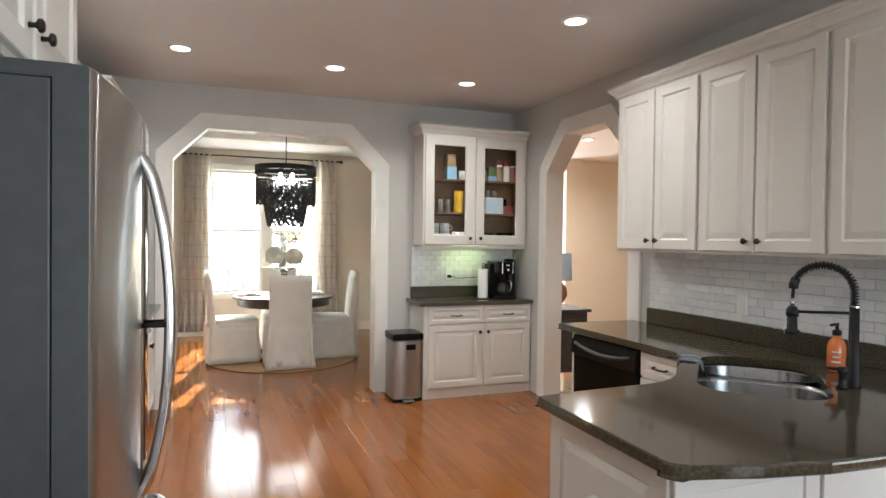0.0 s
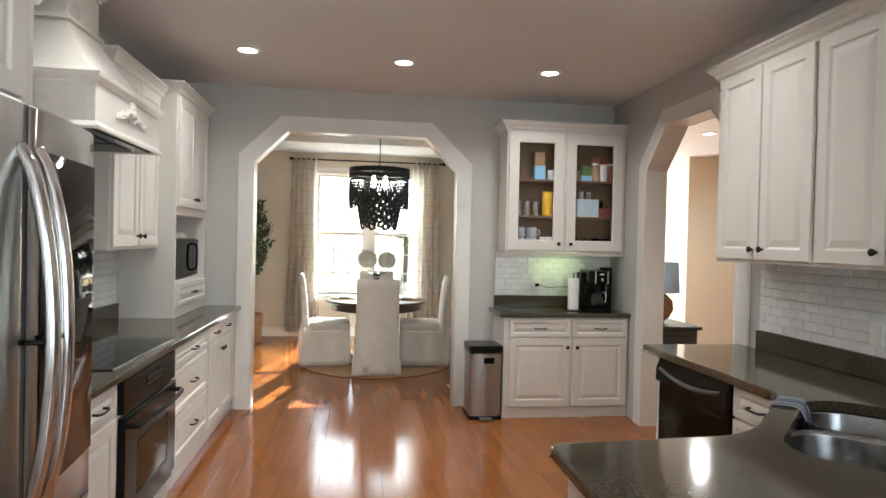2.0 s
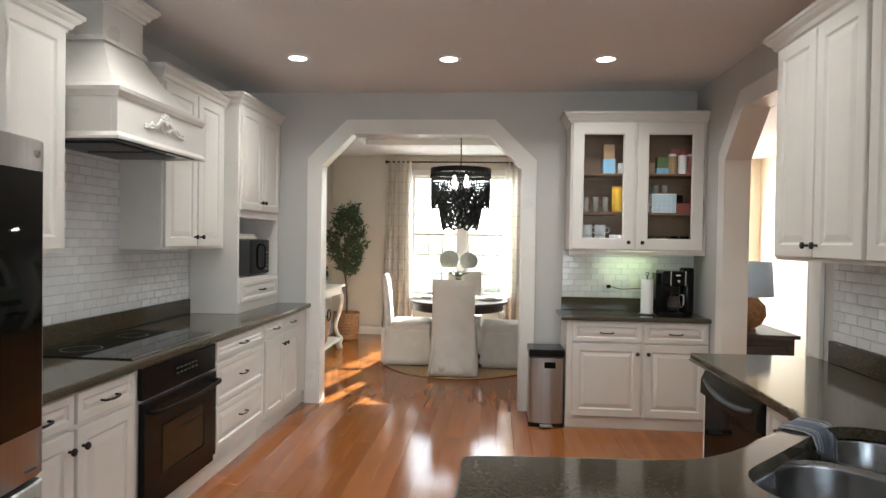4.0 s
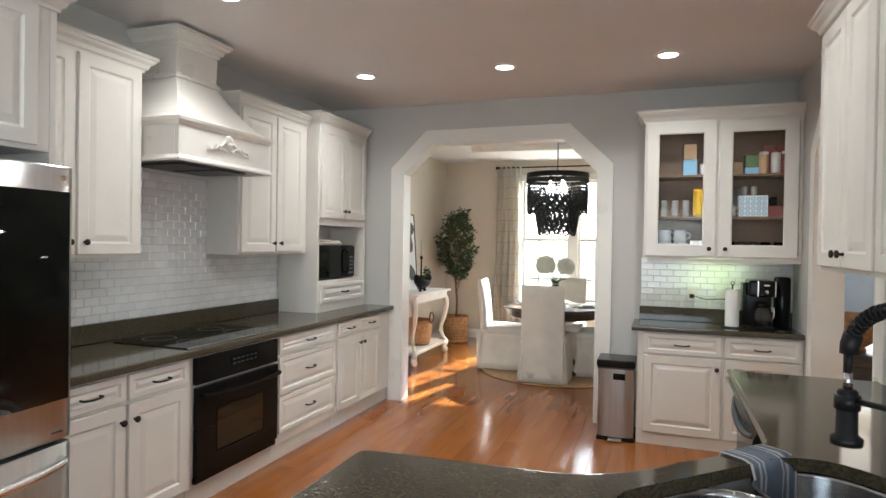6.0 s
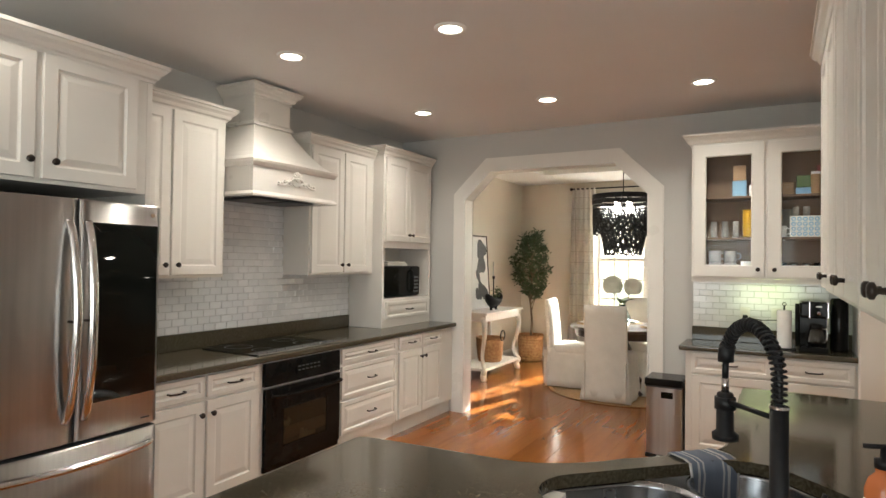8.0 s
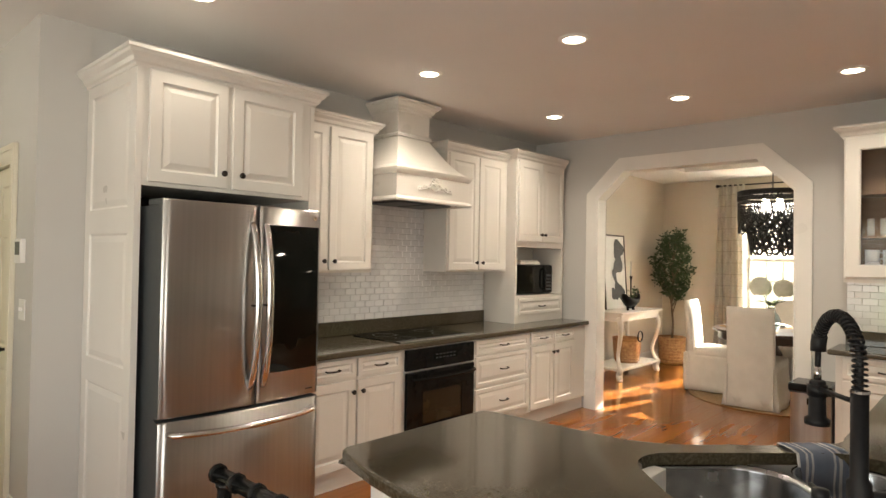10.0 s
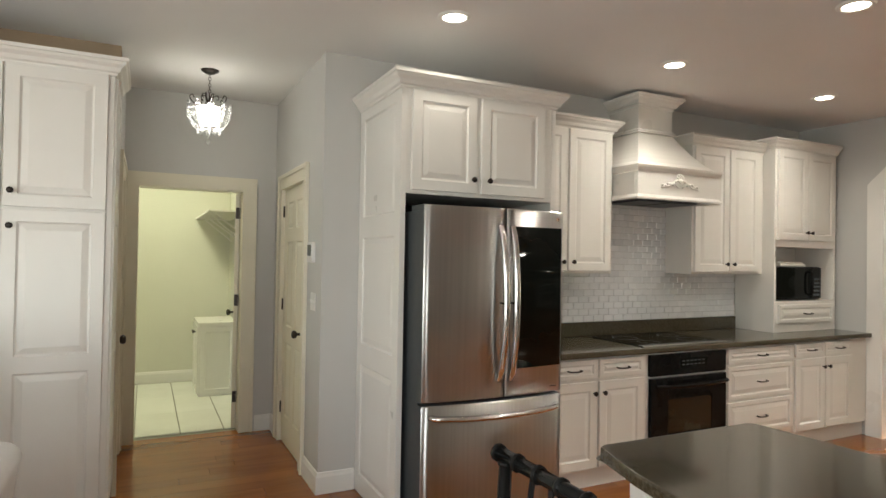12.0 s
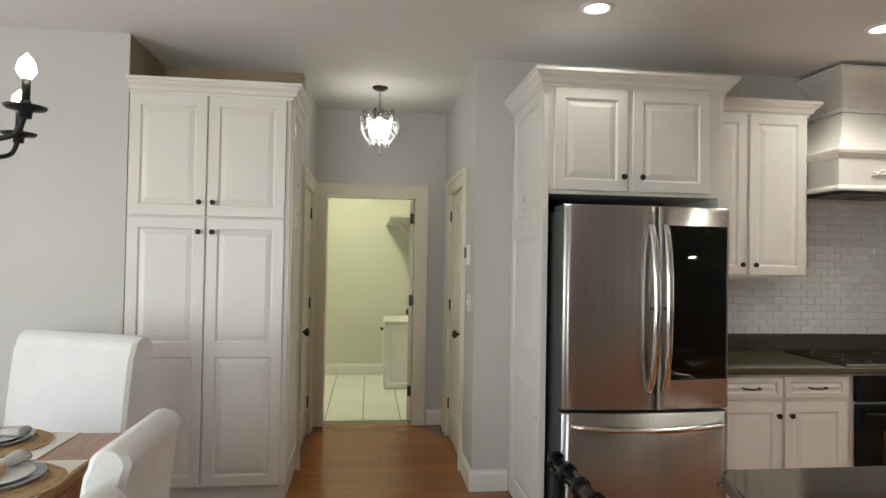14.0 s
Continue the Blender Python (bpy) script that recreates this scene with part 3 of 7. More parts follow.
def interior_door(name, w, h, m, label, knob_x):
    d = tagged(new(name, mesh(slab(w, h, 0.036, six_panel(w, h), slope=0.025), name, M_DOORTRIM)), label, "door", "", "structure")
    d.matrix_basis = m
    bm = lathe([(0.0, 0), (0.028, 0), (0.028, 0.006), (0.011, 0.010), (0.010, 0.035), (0.026, 0.045), (0.030, 0.060), (0.022, 0.072), (0, 0.075)], 18)
    part("door_knob", bm, M_BRONZE, d, "dark bronze door knob", pose(knob_x, 0, 0.93, 90, 0, 0), True)
    bm = lathe([(0.0, 0), (0.028, 0), (0.028, 0.006), (0.011, 0.010), (0.010, 0.035), (0.026, 0.045), (0.030, 0.060), (0.022, 0.072), (0, 0.075)], 18)
    part("door_knob", bm, M_BRONZE, d, "dark bronze door knob", pose(knob_x, 0.036, 0.93, -90, 0, 0), True)
    hx = 0.0 if knob_x > w / 2 else w
    for z in (0.22, 1.05, 1.80):
        part("hinge_plate", B((hx - 0.004, hx - 0.0005, 0.003, 0.033, z - 0.002, z + 0.095) if hx == 0 else (w + 0.0005, w + 0.004, 0.003, 0.033, z - 0.002, z + 0.095)), M_BRONZE, d, "bronze hinge plate")
        part("hinge", tube([(hx, -0.006, z), (hx, -0.006, z + 0.09)], 0.007, 8), M_BRONZE, d, "bronze hinge", None, True)
    return d


interior_door("door_1", HD[1] - HD[0] - 0.042, 2.02, ON_NORTH(HD[0] + 0.021, HW + 0.012, 0.008), "closed cream-white six-panel door with bronze knob", HD[1] - HD[0] - 0.11)
interior_door("door_2", 0.76, 2.01, pose(EX - 0.135, ED[1] - 0.022, 0.008, 0, 0, 180 - 8), "open cream-white six-panel door swung into the laundry", 0.69)
interior_door("door_3", SD[1] - SD[0] - 0.042, 2.015, pose(SD[1] - 0.021, 0.373, 0.008, 0, 0, 180), "closed cream-white six-panel door with bronze knob", 0.07)

# dining window: two double-hung sashes side by side with muntins
win = tagged(new("window_1", mesh(B((W0 - 0.09, W0, DN - 0.02, DN, WS - 0.09, WH + 0.09), (W1, W1 + 0.09, DN - 0.02, DN, WS - 0.09, WH + 0.09), (W0, W1, DN - 0.02, DN, WH, WH + 0.09), (W0, W1, DN - 0.02, DN, WS - 0.09, WS - 0.03), bevel=0.003), "casing", M_TRIM)), "tall double window with thin white muntins", "window", "", "structure")
part("window_sill", B((W0 - 0.11, W1 + 0.11, DN - 0.06, DN + 0.10, WS - 0.03, WS), bevel=0.004), M_TRIM, win)
MX0, MX1 = 1.265, 1.385
part("mullion", B((MX0, MX1, DN + 0.0, DN + 0.12, WS, WH), bevel=0.004), M_TRIM, win)
for _a, _b in ((W0, MX0), (MX1, W1)):
    for _z0, _z1, _y in ((WS, 1.60, DN + 0.05), (1.56, WH, DN + 0.085)):
        f = 0.04
        sash = part("sash", B((_a, _a + f, _y, _y + 0.03, _z0, _z1), (_b - f, _b, _y, _y + 0.03, _z0, _z1), (_a + f, _b - f, _y, _y + 0.03, _z0, _z0 + f), (_a + f, _b - f, _y, _y + 0.03, _z1 - f, _z1), bevel=0.003), M_TRIM, win)
        for i in (1, 2):
            xx = _a + f + (_b - _a - 2 * f) * i / 3
            part("muntin", B((xx - 0.008, xx + 0.008, _y + 0.006, _y + 0.024, _z0 + f, _z1 - f)), M_TRIM, sash)
            zz = _z0 + f + (_z1 - _z0 - 2 * f) * i / 3
            part("muntin", B((_a + f, _b - f, _y + 0.008, _y + 0.022, zz - 0.008, zz + 0.008)), M_TRIM, sash)
        pane = part("pane", B((_a + f, _b - f, _y + 0.013, _y + 0.017, _z0 + f, _z1 - f)), M_GLASS, sash)
        pane.visible_shadow = False

# windows behind the camera: frames with muntins
for _n, _m, _w in (("window_2", pose(1.0, -3.06, 0.4, 0, 0, 0), 2.6), ("window_3", pose(4.86, -1.6, 0.4, 0, 0, 90), 1.8), ("window_4", pose(4.2, 10.66, 0.4, 0, 0, 0), 1.4)):
    _h = 1.9 if _n != "window_4" else 2.0
    bm = B((0, 0.05, -0.03, 0.03, 0, _h), (_w - 0.05, _w, -0.03, 0.03, 0, _h), (0.05, _w - 0.05, -0.03, 0.03, 0, 0.05), (0.05, _w - 0.05, -0.03, 0.03, _h - 0.05, _h), (_w / 2 - 0.04, _w / 2 + 0.04, -0.03, 0.03, 0.05, _h - 0.05))
    wn = tagged(new(_n, mesh(bm, _n, M_TRIM)), "white framed window with muntins", "window", "", "structure")
    wn.matrix_basis = _m
    for i in range(1, 6):
        if i != 3:
            part("muntin", B((_w * i / 6 - 0.008, _w * i / 6 + 0.008, -0.012, 0.012, 0.05, _h - 0.05)), M_TRIM, wn)
        if i < 4:
            part("muntin", B((0.05, _w - 0.05, -0.010, 0.010, _h * i / 4 - 0.008, _h * i / 4 + 0.008)), M_TRIM, wn)


# ---- kitchen: base cabinets along the west wall ----
FX = 0.14                                    # door faces
KICK = 0.125


def base_cabinet(m, w, depth, layout, label, group="base cabinets", h=0.865, name="base_cabinet", kick=True):
    """A carcass with frame, its doors and drawers; layout rows of (kind, x0, x1, z0, z1, knob side)."""
    c = thing(name, m, label, "cabinet", group)
    part("body", B((0, w, 0, depth, KICK, h), bevel=0.002), M_CAB, c)
    if kick:
        part("toe_kick", B((0, w, 0.035, depth, 0.0, KICK - 0.001)), M_CAB, c)
    for kind, x0, x1, z0, z1, side in layout:
        if kind == "drawer":
            door(c, "drawer", x0, x1, z0, z1, rail=0.030, pull=True)
        else:
            kx = x1 - 0.03 if side == "r" else x0 + 0.03
            door(c, "door", x0, x1, z0, z1, knob_at=(kx, z1 - 0.075))
    return c


BD = FX - 0.02 + 0.515                       # depth of the carcass
base_cabinet(ON_WEST(FX - 0.02, 2.83), 0.85, BD, [("drawer", 0.015, 0.405, 0.725, 0.85, ""), ("drawer", 0.425, 0.815, 0.725, 0.85, ""), ("door", 0.015, 0.405, 0.14, 0.705, "r"), ("door", 0.425, 0.815, 0.14, 0.705, "l")],
             "off-white base cabinet with two drawers over two raised-panel doors")
base_cabinet(ON_WEST(FX - 0.02, 4.47), 0.79, BD, [("drawer", 0.02, 0.77, 0.735, 0.85, ""), ("drawer", 0.02, 0.77, 0.465, 0.715, ""), ("drawer", 0.02, 0.77, 0.195, 0.445, "")],
             "off-white base cabinet with three deep drawers")
base_cabinet(ON_WEST(FX - 0.02, 5.265), 1.03, BD, [("drawer", 0.02, 0.40, 0.745, 0.85, ""), ("drawer", 0.405, 0.785, 0.745, 0.85, ""), ("door", 0.02, 0.40, 0.14, 0.725, "r"), ("door", 0.41, 0.785, 0.14, 0.725, "l")],
             "off-white base cabinet with two small drawers over two doors")

oven = thing("wall_oven", ON_WEST(FX - 0.02, 3.685), "black built-in electric oven under the cooktop", "oven")
part("surround", B((0, 0.78, 0.004, BD, 0.0 + KICK, 0.865)), M_CAB, oven)
part("toe_kick", B((0, 0.78, 0.035, BD, 0.0, KICK - 0.001)), M_CAB, oven)
part("control_panel", B((0.012, 0.768, -0.028, 0.003, 0.70, 0.852), bevel=0.006), M_BLACK, oven, "glossy black control panel")
part("display", B((0.30, 0.56, -0.031, -0.0285, 0.755, 0.815)), M_BGLASS, oven)
for _r in range(2):
    for i in range(6):
        part("button", B((0.31 + i * 0.04, 0.335 + i * 0.04, -0.0325, -0.0315, 0.765 + _r * 0.026, 0.775 + _r * 0.026)), M_CASE, oven)
od = part("oven_door", slab(0.748, 0.50, 0.03, [(0.15, 0.60, 0.10, 0.36)], field=False, rail_depth=0.004), M_BLACK, oven, "black oven door", pose(0.016, -0.034, 0.185))
part("window", B((0.162, 0.588, 0.0005, 0.0035, 0.112, 0.348), bevel=0.0012), M_OVENGLASS, od, "brownish dark oven window")
part("handle", tube(curve_pts([(0.04, 0.0, 0.455), (0.05, -0.045, 0.455), (0.2, -0.055, 0.45), (0.374, -0.058, 0.448), (0.55, -0.055, 0.45), (0.70, -0.045, 0.455), (0.71, 0.0, 0.455)], 6), 0.013, 10), M_BLACK, od, "black curved bar handle", None, True)
part("vent_trim", B((0.016, 0.764, -0.02, 0.003, 0.145, 0.182), bevel=0.003), M_BLACK, oven)

# stone worktop, west
_ctr = prism([(-0.515, 2.828), (FX + 0.03, 2.828), (FX + 0.03, 6.292), (-0.515, 6.292)], 0.866, 0.905, "z", 0.012)
ct = single("worktop", _ctr, M_STONE, Matrix(), "dark brown polished stone worktop along the range wall", "worktop")
single("backsplash_upstand", B((-0.515, -0.492, 2.83, 5.375, 0.9055, 1.015), bevel=0.003), M_STONE, Matrix(), "dark stone upstand behind the cooktop", "upstand")
hob = thing("cooktop", pose(-0.16, 4.08, 0.9055), "black glass electric cooktop set in the worktop", "cooktop")
part("glass_top", B((-0.26, 0.27, -0.42, 0.42, 0.0, 0.006), bevel=0.002), M_BGLASS, hob)
part("trim", B((0.2705, 0.282, -0.42, 0.42, 0.0, 0.007), bevel=0.002), M_STEEL, hob, "thin steel edge")
for _x, _y, _r in ((-0.12, -0.22, 0.09), (-0.12, 0.22, 0.075), (0.12, -0.22, 0.075), (0.12, 0.22, 0.1)):
    part("burner_ring", lathe([(_r, 0.0062), (_r + 0.003, 0.0064), (_r + 0.006, 0.0062)], 32), M_CASE, hob, "", pose(_x, _y, 0))


# ---- wall cabinets ----
def wall_cabinet(m, w, z0, z1, depth, splits, label, crown_l=True, crown_r=True, knob_z=0.065, name="wall_cabinet", group="wall cabinets", side_l=False, side_r=False):
    c = thing(name, m, label, "cabinet", group)
    part("body", B((0, w, 0, depth, z0, z1), bevel=0.002), M_CAB, c)
    for x0, x1, side in splits:
        kx = x1 - 0.035 if side == "r" else x0 + 0.035
        door(c, "door", x0, x1, z0 + 0.018, z1 - 0.012, knob_at=(kx, z0 + 0.018 + knob_z))
    path = ([(0, depth)] if crown_l else []) + [(0, 0), (w, 0)] + ([(w, depth)] if crown_r else [])
    part("crown_moulding", sweep(path, [(o, z1 - 0.012 + z) for o, z in CROWN]), M_CAB, c)
    return c


UF = -0.24                                   # face of the carcass; doors stand 2 cm proud
wall_cabinet(ON_WEST(UF, 2.83), 0.845, 1.405, 2.46, 0.275, [(0.015, 0.415, "r"), (0.435, 0.825, "l")], "off-white wall cabinet with two raised-panel doors", crown_l=False)
wall_cabinet(ON_WEST(UF, 4.515), 0.865, 1.405, 2.46, 0.275, [(0.02, 0.42, "r"), (0.435, 0.80, "l")], "off-white wall cabinet with two raised-panel doors", crown_r=False)

# tall unit with microwave niche on the worktop
tall = thing("microwave_cabinet", ON_WEST(-0.13, 5.385), "tall off-white cabinet with microwave niche standing on worktop", "cabinet")
TW, TD = 0.86, 0.38
for _nm, _bx in (("side_panel", (0, 0.03, 0, TD, 0.906, 2.50)), ("side_panel", (TW - 0.03, TW, 0, TD, 0.906, 2.50)), ("upper_body", (0.0305, TW - 0.0305, 0, TD, 1.645, 2.50)), ("lower_body", (0.0305, TW - 0.0305, 0, TD, 0.906, 1.175)), ("niche_back", (0.0305, TW - 0.0305, TD - 0.02, TD, 1.1755, 1.6445))):
    part(_nm, B(_bx, bevel=0.002), M_CAB, tall)
door(tall, "door", 0.03, 0.43, 1.705, 2.485, knob_at=(0.40, 1.775))
door(tall, "door", 0.435, 0.83, 1.705, 2.485, knob_at=(0.465, 1.775))
door(tall, "drawer", 0.05, 0.81, 0.985, 1.145, rail=0.03, pull=True)
part("crown_moulding", sweep([(0, TD), (0, 0), (TW, 0)], [(o, 2.488 + z) for o, z in CROWN]), M_CAB, tall)
mw = thing("microwave", ON_WEST(-0.14, 5.44, 1.176), "black microwave oven in the cabinet niche", "microwave")
part("case", B((0, 0.62, 0.02, 0.34, 0.008, 0.30), bevel=0.008), M_BLACK, mw)
part("door", B((0.005, 0.47, 0.0, 0.02, 0.015, 0.293), bevel=0.005), M_BGLASS, mw, "dark glass door")
part("handle", tube(curve_pts([(0.44, 0, 0.05), (0.44, -0.03, 0.07), (0.44, -0.035, 0.155), (0.44, -0.03, 0.24), (0.44, 0, 0.26)], 5), 0.009, 8), M_BLACK, mw, "", None, True)
part("control_panel", B((0.475, 0.615, 0.0, 0.02, 0.015, 0.293), bevel=0.004), M_BLACK, mw)
for i in range(5):
    part("button", B((0.50, 0.59, -0.002, 0.001, 0.04 + i * 0.035, 0.06 + i * 0.035)), M_CASE, mw)
single("folded_cloth", B((0.10, 0.45, 0.05, 0.26, 0, 0.022), (0.12, 0.43, 0.06, 0.25, 0.0225, 0.042), bevel=0.009), M_LINEN, ON_WEST(-0.14, 5.46, 1.4775), "white folded cloth on top of microwave", "cloth")
single("white_board", B((0.70, 0.76, 0.06, 0.075, 0, 0.20), bevel=0.003), M_PLASTIC, ON_WEST(-0.13, 5.385, 1.1755), "small white board leaning in the niche", "board")

# ---- range hood ----
hood = thing("range_hood", ON_WEST(0.02, 3.68), "white painted wooden mantel range hood with carved ornament", "range hood")
HWD, HDP = 0.82, 0.535
part("valance", B((0, HWD, 0, 0.03, 1.965, 2.17), bevel=0.003), M_CAB, hood)
part("side_board", B((0, 0.03, 0.0301, HDP, 1.965, 2.17), bevel=0.003), M_CAB, hood)
part("side_board", B((HWD - 0.03, HWD, 0.0301, HDP, 1.965, 2.17), bevel=0.003), M_CAB, hood)
part("lower_moulding", sweep([(0, HDP), (0, 0), (HWD, 0), (HWD, HDP)], [(0, 1.95), (0.02, 1.95), (0.022, 1.962), (0.010, 1.975), (0, 1.985)]), M_CAB, hood)
part("upper_moulding", sweep([(0, HDP), (0, 0), (HWD, 0), (HWD, HDP)], [(0, 2.15), (0.008, 2.155), (0.022, 2.178), (0.026, 2.195), (0, 2.195)]), M_CAB, hood)
part("liner", B((0.03, HWD - 0.03, 0.03, HDP, 1.953, 2.0)), M_BLACK, hood, "black steel liner with filters")
for _x in (0.12, 0.44):
    part("filter", B((_x, _x + 0.27, 0.10, 0.46, 1.945, 1.9525), bevel=0.003), M_CASE, hood, "dark mesh filter")
_bm = bmesh.new()
_rows = []
for k in range(9):
    s = k / 8
    q = s ** 0.72
    x0, x1, y0 = 0.0 + 0.205 * q, HWD - 0.265 * q, 0.0 + 0.215 * q
    z = 2.195 + (2.485 - 2.195) * s
    _rows.append([_bm.verts.new(c) for c in ((x0, HDP, z), (x0, y0, z), (x1, y0, z), (x1, HDP, z))])
for a, b in zip(_rows, _rows[1:]):
    for i in range(3):
        _bm.faces.new((a[i], a[i + 1], b[i + 1], b[i]))
_bm.faces.new(_rows[0][::-1])
_bm.faces.new(_rows[-1])
part("tapered_canopy", _bm, M_CAB, hood)
part("chimney", B((0.205, 0.555, 0.215, HDP, 2.486, 2.71), bevel=0.002), M_CAB, hood)
part("chimney_band", sweep([(0.205, HDP), (0.205, 0.215), (0.555, 0.215), (0.555, HDP)], [(0, 2.48), (0.022, 2.482), (0.018, 2.50), (0, 2.515)]), M_CAB, hood)
part("chimney_crown", sweep([(0.205, HDP), (0.205, 0.215), (0.555, 0.215), (0.555, HDP)], [(o * 1.1, 2.68 + z) for o, z in CROWN]), M_CAB, hood)
random.seed(5)
_bm = bmesh.new()
for sgn in (-1, 1):
    for k in range(7):
        x = HWD / 2 + sgn * (0.02 + k * 0.026)
        zz = 2.055 + 0.05 * math.exp(-k * 0.35) + 0.008 * math.sin(k * 2.1)
        bmesh.ops.create_icosphere(_bm, subdivisions=2, radius=1.0, matrix=pose(x, -0.006, zz, 0, sgn * (30 + 25 * (k % 3)), 0) @ Matrix.Diagonal((0.022 - 0.0016 * k, 0.011, 0.012 - 0.0005 * k, 1)))
    tube(curve_pts([(HWD / 2 + sgn * 0.02, -0.006, 2.05), (HWD / 2 + sgn * 0.07, -0.008, 2.075), (HWD / 2 + sgn * 0.13, -0.007, 2.05), (HWD / 2 + sgn * 0.19, -0.006, 2.045)], 5), 0.007, 6, _bm)
for k in range(7):
    a = math.pi * (k / 6)
    bmesh.ops.create_icosphere(_bm, subdivisions=2, radius=1.0, matrix=pose(HWD / 2 + 0.026 * math.cos(a), -0.008, 2.10 + 0.034 * math.sin(a), 0, -math.degrees(a), 0) @ Matrix.Diagonal((0.022, 0.012, 0.010, 1)))
bmesh.ops.create_icosphere(_bm, subdivisions=2, radius=1.0, matrix=pose(HWD / 2, -0.012, 2.095) @ Matrix.Diagonal((0.02, 0.014, 0.02, 1)))
part("carved_ornament", _bm, M_CAB, hood, "white carved leaf ornament", None, True)

# ---- refrigerator and its surround ----
fc = thing("fridge_cabinet", ON_WEST(0.193, 1.79), "off-white tall fridge surround with two doors above", "cabinet")
part("side_panel", slab(0.70, 2.445, 0.03, [(0.08, 0.62, 0.12, 0.82), (0.08, 0.62, 0.95, 1.62), (0.08, 0.62, 1.75, 2.37)], field=True), M_CAB, fc, "off-white panelled side", pose(0.0, 0.70, 0, 0, 0, -90))
part("side_panel", B((1.005, 1.035, 0.0, 0.712, 0, 2.445), bevel=0.002), M_CAB, fc)
part("face_stile", B((0.0, 0.03, -0.003, 0.0, 0, 2.445)), M_CAB, fc)
part("body", B((0.031, 1.004, 0, 0.712, 1.855, 2.445), bevel=0.002), M_CAB, fc)
part("back_board", B((0.031, 1.004, 0.69, 0.712, 0, 1.854)), M_GROOVE, fc, "dark back of the fridge recess")
door(fc, "door", 0.058, 0.468, 1.875, 2.432, knob_at=(0.440, 1.953))
door(fc, "door", 0.498, 0.945, 1.875, 2.432, knob_at=(0.545, 1.953))
part("crown_moulding", sweep([(0, 0.70), (0, 0), (1.035, 0), (1.035, 0.5)], [(o, 2.434 + z) for o, z in CROWN]), M_CAB, fc)

fr = thing("refrigerator", ON_WEST(0.405, 1.843), "stainless steel french-door refrigerator with dark glass panel", "refrigerator")
FWD = 0.89
part("case", B((0.006, FWD - 0.006, 0.066, 0.72, 0.02, 1.755), bevel=0.004), M_CASE, fr, "dark grey textured case")
part("hinge_cover", B((0.01, 0.10, 0.03, 0.20, 1.756, 1.785), bevel=0.006), M_CASE, fr)
part("hinge_cover", B((FWD - 0.10, FWD - 0.01, 0.03, 0.20, 1.756, 1.785), bevel=0.006), M_CASE, fr)
part("foot_grille", B((0.03, FWD - 0.03, 0.09, 0.11, 0.0, 0.07)), M_BLACK, fr)


def bowed(x0, x1, z0, z1, bulge=0.03, thick=0.062, n=14):
    """A door skin whose face bows out over the whole width of the fridge."""
    bm = bmesh.new()

    def face(x):
        u = (x / FWD) * 2 - 1
        return -bulge * (1 - u * u) + 0.0
    cols = []
    for i in range(n + 1):
        x = x0 + (x1 - x0) * i / n
        y = face(x)
        if i in (0, n):
            y += 0.006
        cols.append([bm.verts.new(c) for c in ((x, thick, z0), (x, y + 0.005, z0), (x, y, z0 + 0.006), (x, y, z1 - 0.006), (x, y + 0.005, z1), (x, thick, z1))])
    for a, b in zip(cols, cols[1:]):
        for i in range(6):
            j = (i + 1) % 6
            bm.faces.new((a[i], a[j], b[j], b[i]))
    bm.faces.new(cols[0][::-1])
    bm.faces.new(cols[-1])
    return bm, face


def smooth_part(name, bm, material, parent, label=""):
    ob = part(name, bm, material, parent, label)
    me = ob.data
    for f in me.polygons:
        f.use_smooth = abs(f.normal.z) < 0.5 and f.normal.y < -0.6
    return ob


def dark_sides(ob):
    """The folded side of a fridge door is painted like the case."""
    ob.data.materials.append(M_CASE)
    for f in ob.data.polygons:
        if abs(f.normal.x) > 0.9 or f.normal.z > 0.9:
            f.material_index = 1


SPL = 0.485
bm, skin = bowed(0.0, SPL - 0.003, 0.745, 1.78)
dl = smooth_part("door", bm, M_STEEL, fr, "brushed stainless door")
bm, _ = bowed(SPL + 0.003, FWD, 0.745, 1.78)
dr = smooth_part("door", bm, M_STEEL, fr, "brushed stainless door with dark glass panel")
bm, _ = bowed(0.0, FWD, 0.06, 0.728, n=20)
dz = smooth_part("freezer_drawer", bm, M_STEEL, fr, "brushed stainless freezer drawer")
for _o in (dl, dr, dz):
    dark_sides(_o)
# dark glass panel follows the bow
bm = bmesh.new()
cols = []
for i in range(11):
    x = 0.533 + (0.873 - 0.533) * i / 10
    y = skin(x)
    cols.append([bm.verts.new(c) for c in ((x, y + 0.004, 0.895), (x, y - 0.003, 0.897), (x, y - 0.003, 1.683), (x, y + 0.004, 1.685))])
for a, b in zip(cols, cols[1:]):
    for i in range(3):
        bm.faces.new((a[i], a[i + 1], b[i + 1], b[i]))
smooth_part("glass_panel", bm, M_BGLASS, dr, "black glass door-in-door panel")
for px, par, sg in ((SPL - 0.035, dl, -1), (SPL + 0.035, dr, 1)):
    y = skin(px)
    pts = curve_pts([(px + sg * 0.004, y + 0.004, 0.835), (px + sg * 0.002, y - 0.025, 0.90), (px, y - 0.055, 1.06), (px - sg * 0.002, y - 0.066, 1.26), (px, y - 0.055, 1.46), (px + sg * 0.002, y - 0.025, 1.62), (px + sg * 0.004, y + 0.004, 1.685)], 6)
    part("handle", tube(pts, 0.019, 12, flat=0.75), M_CHROME, par, "bowed polished steel handle", None, True)
    part("handle_post", tube([(px, y + 0.002, 1.26), (px, y - 0.06, 1.26)], 0.006, 8), M_BLACK, par, "", None, True)
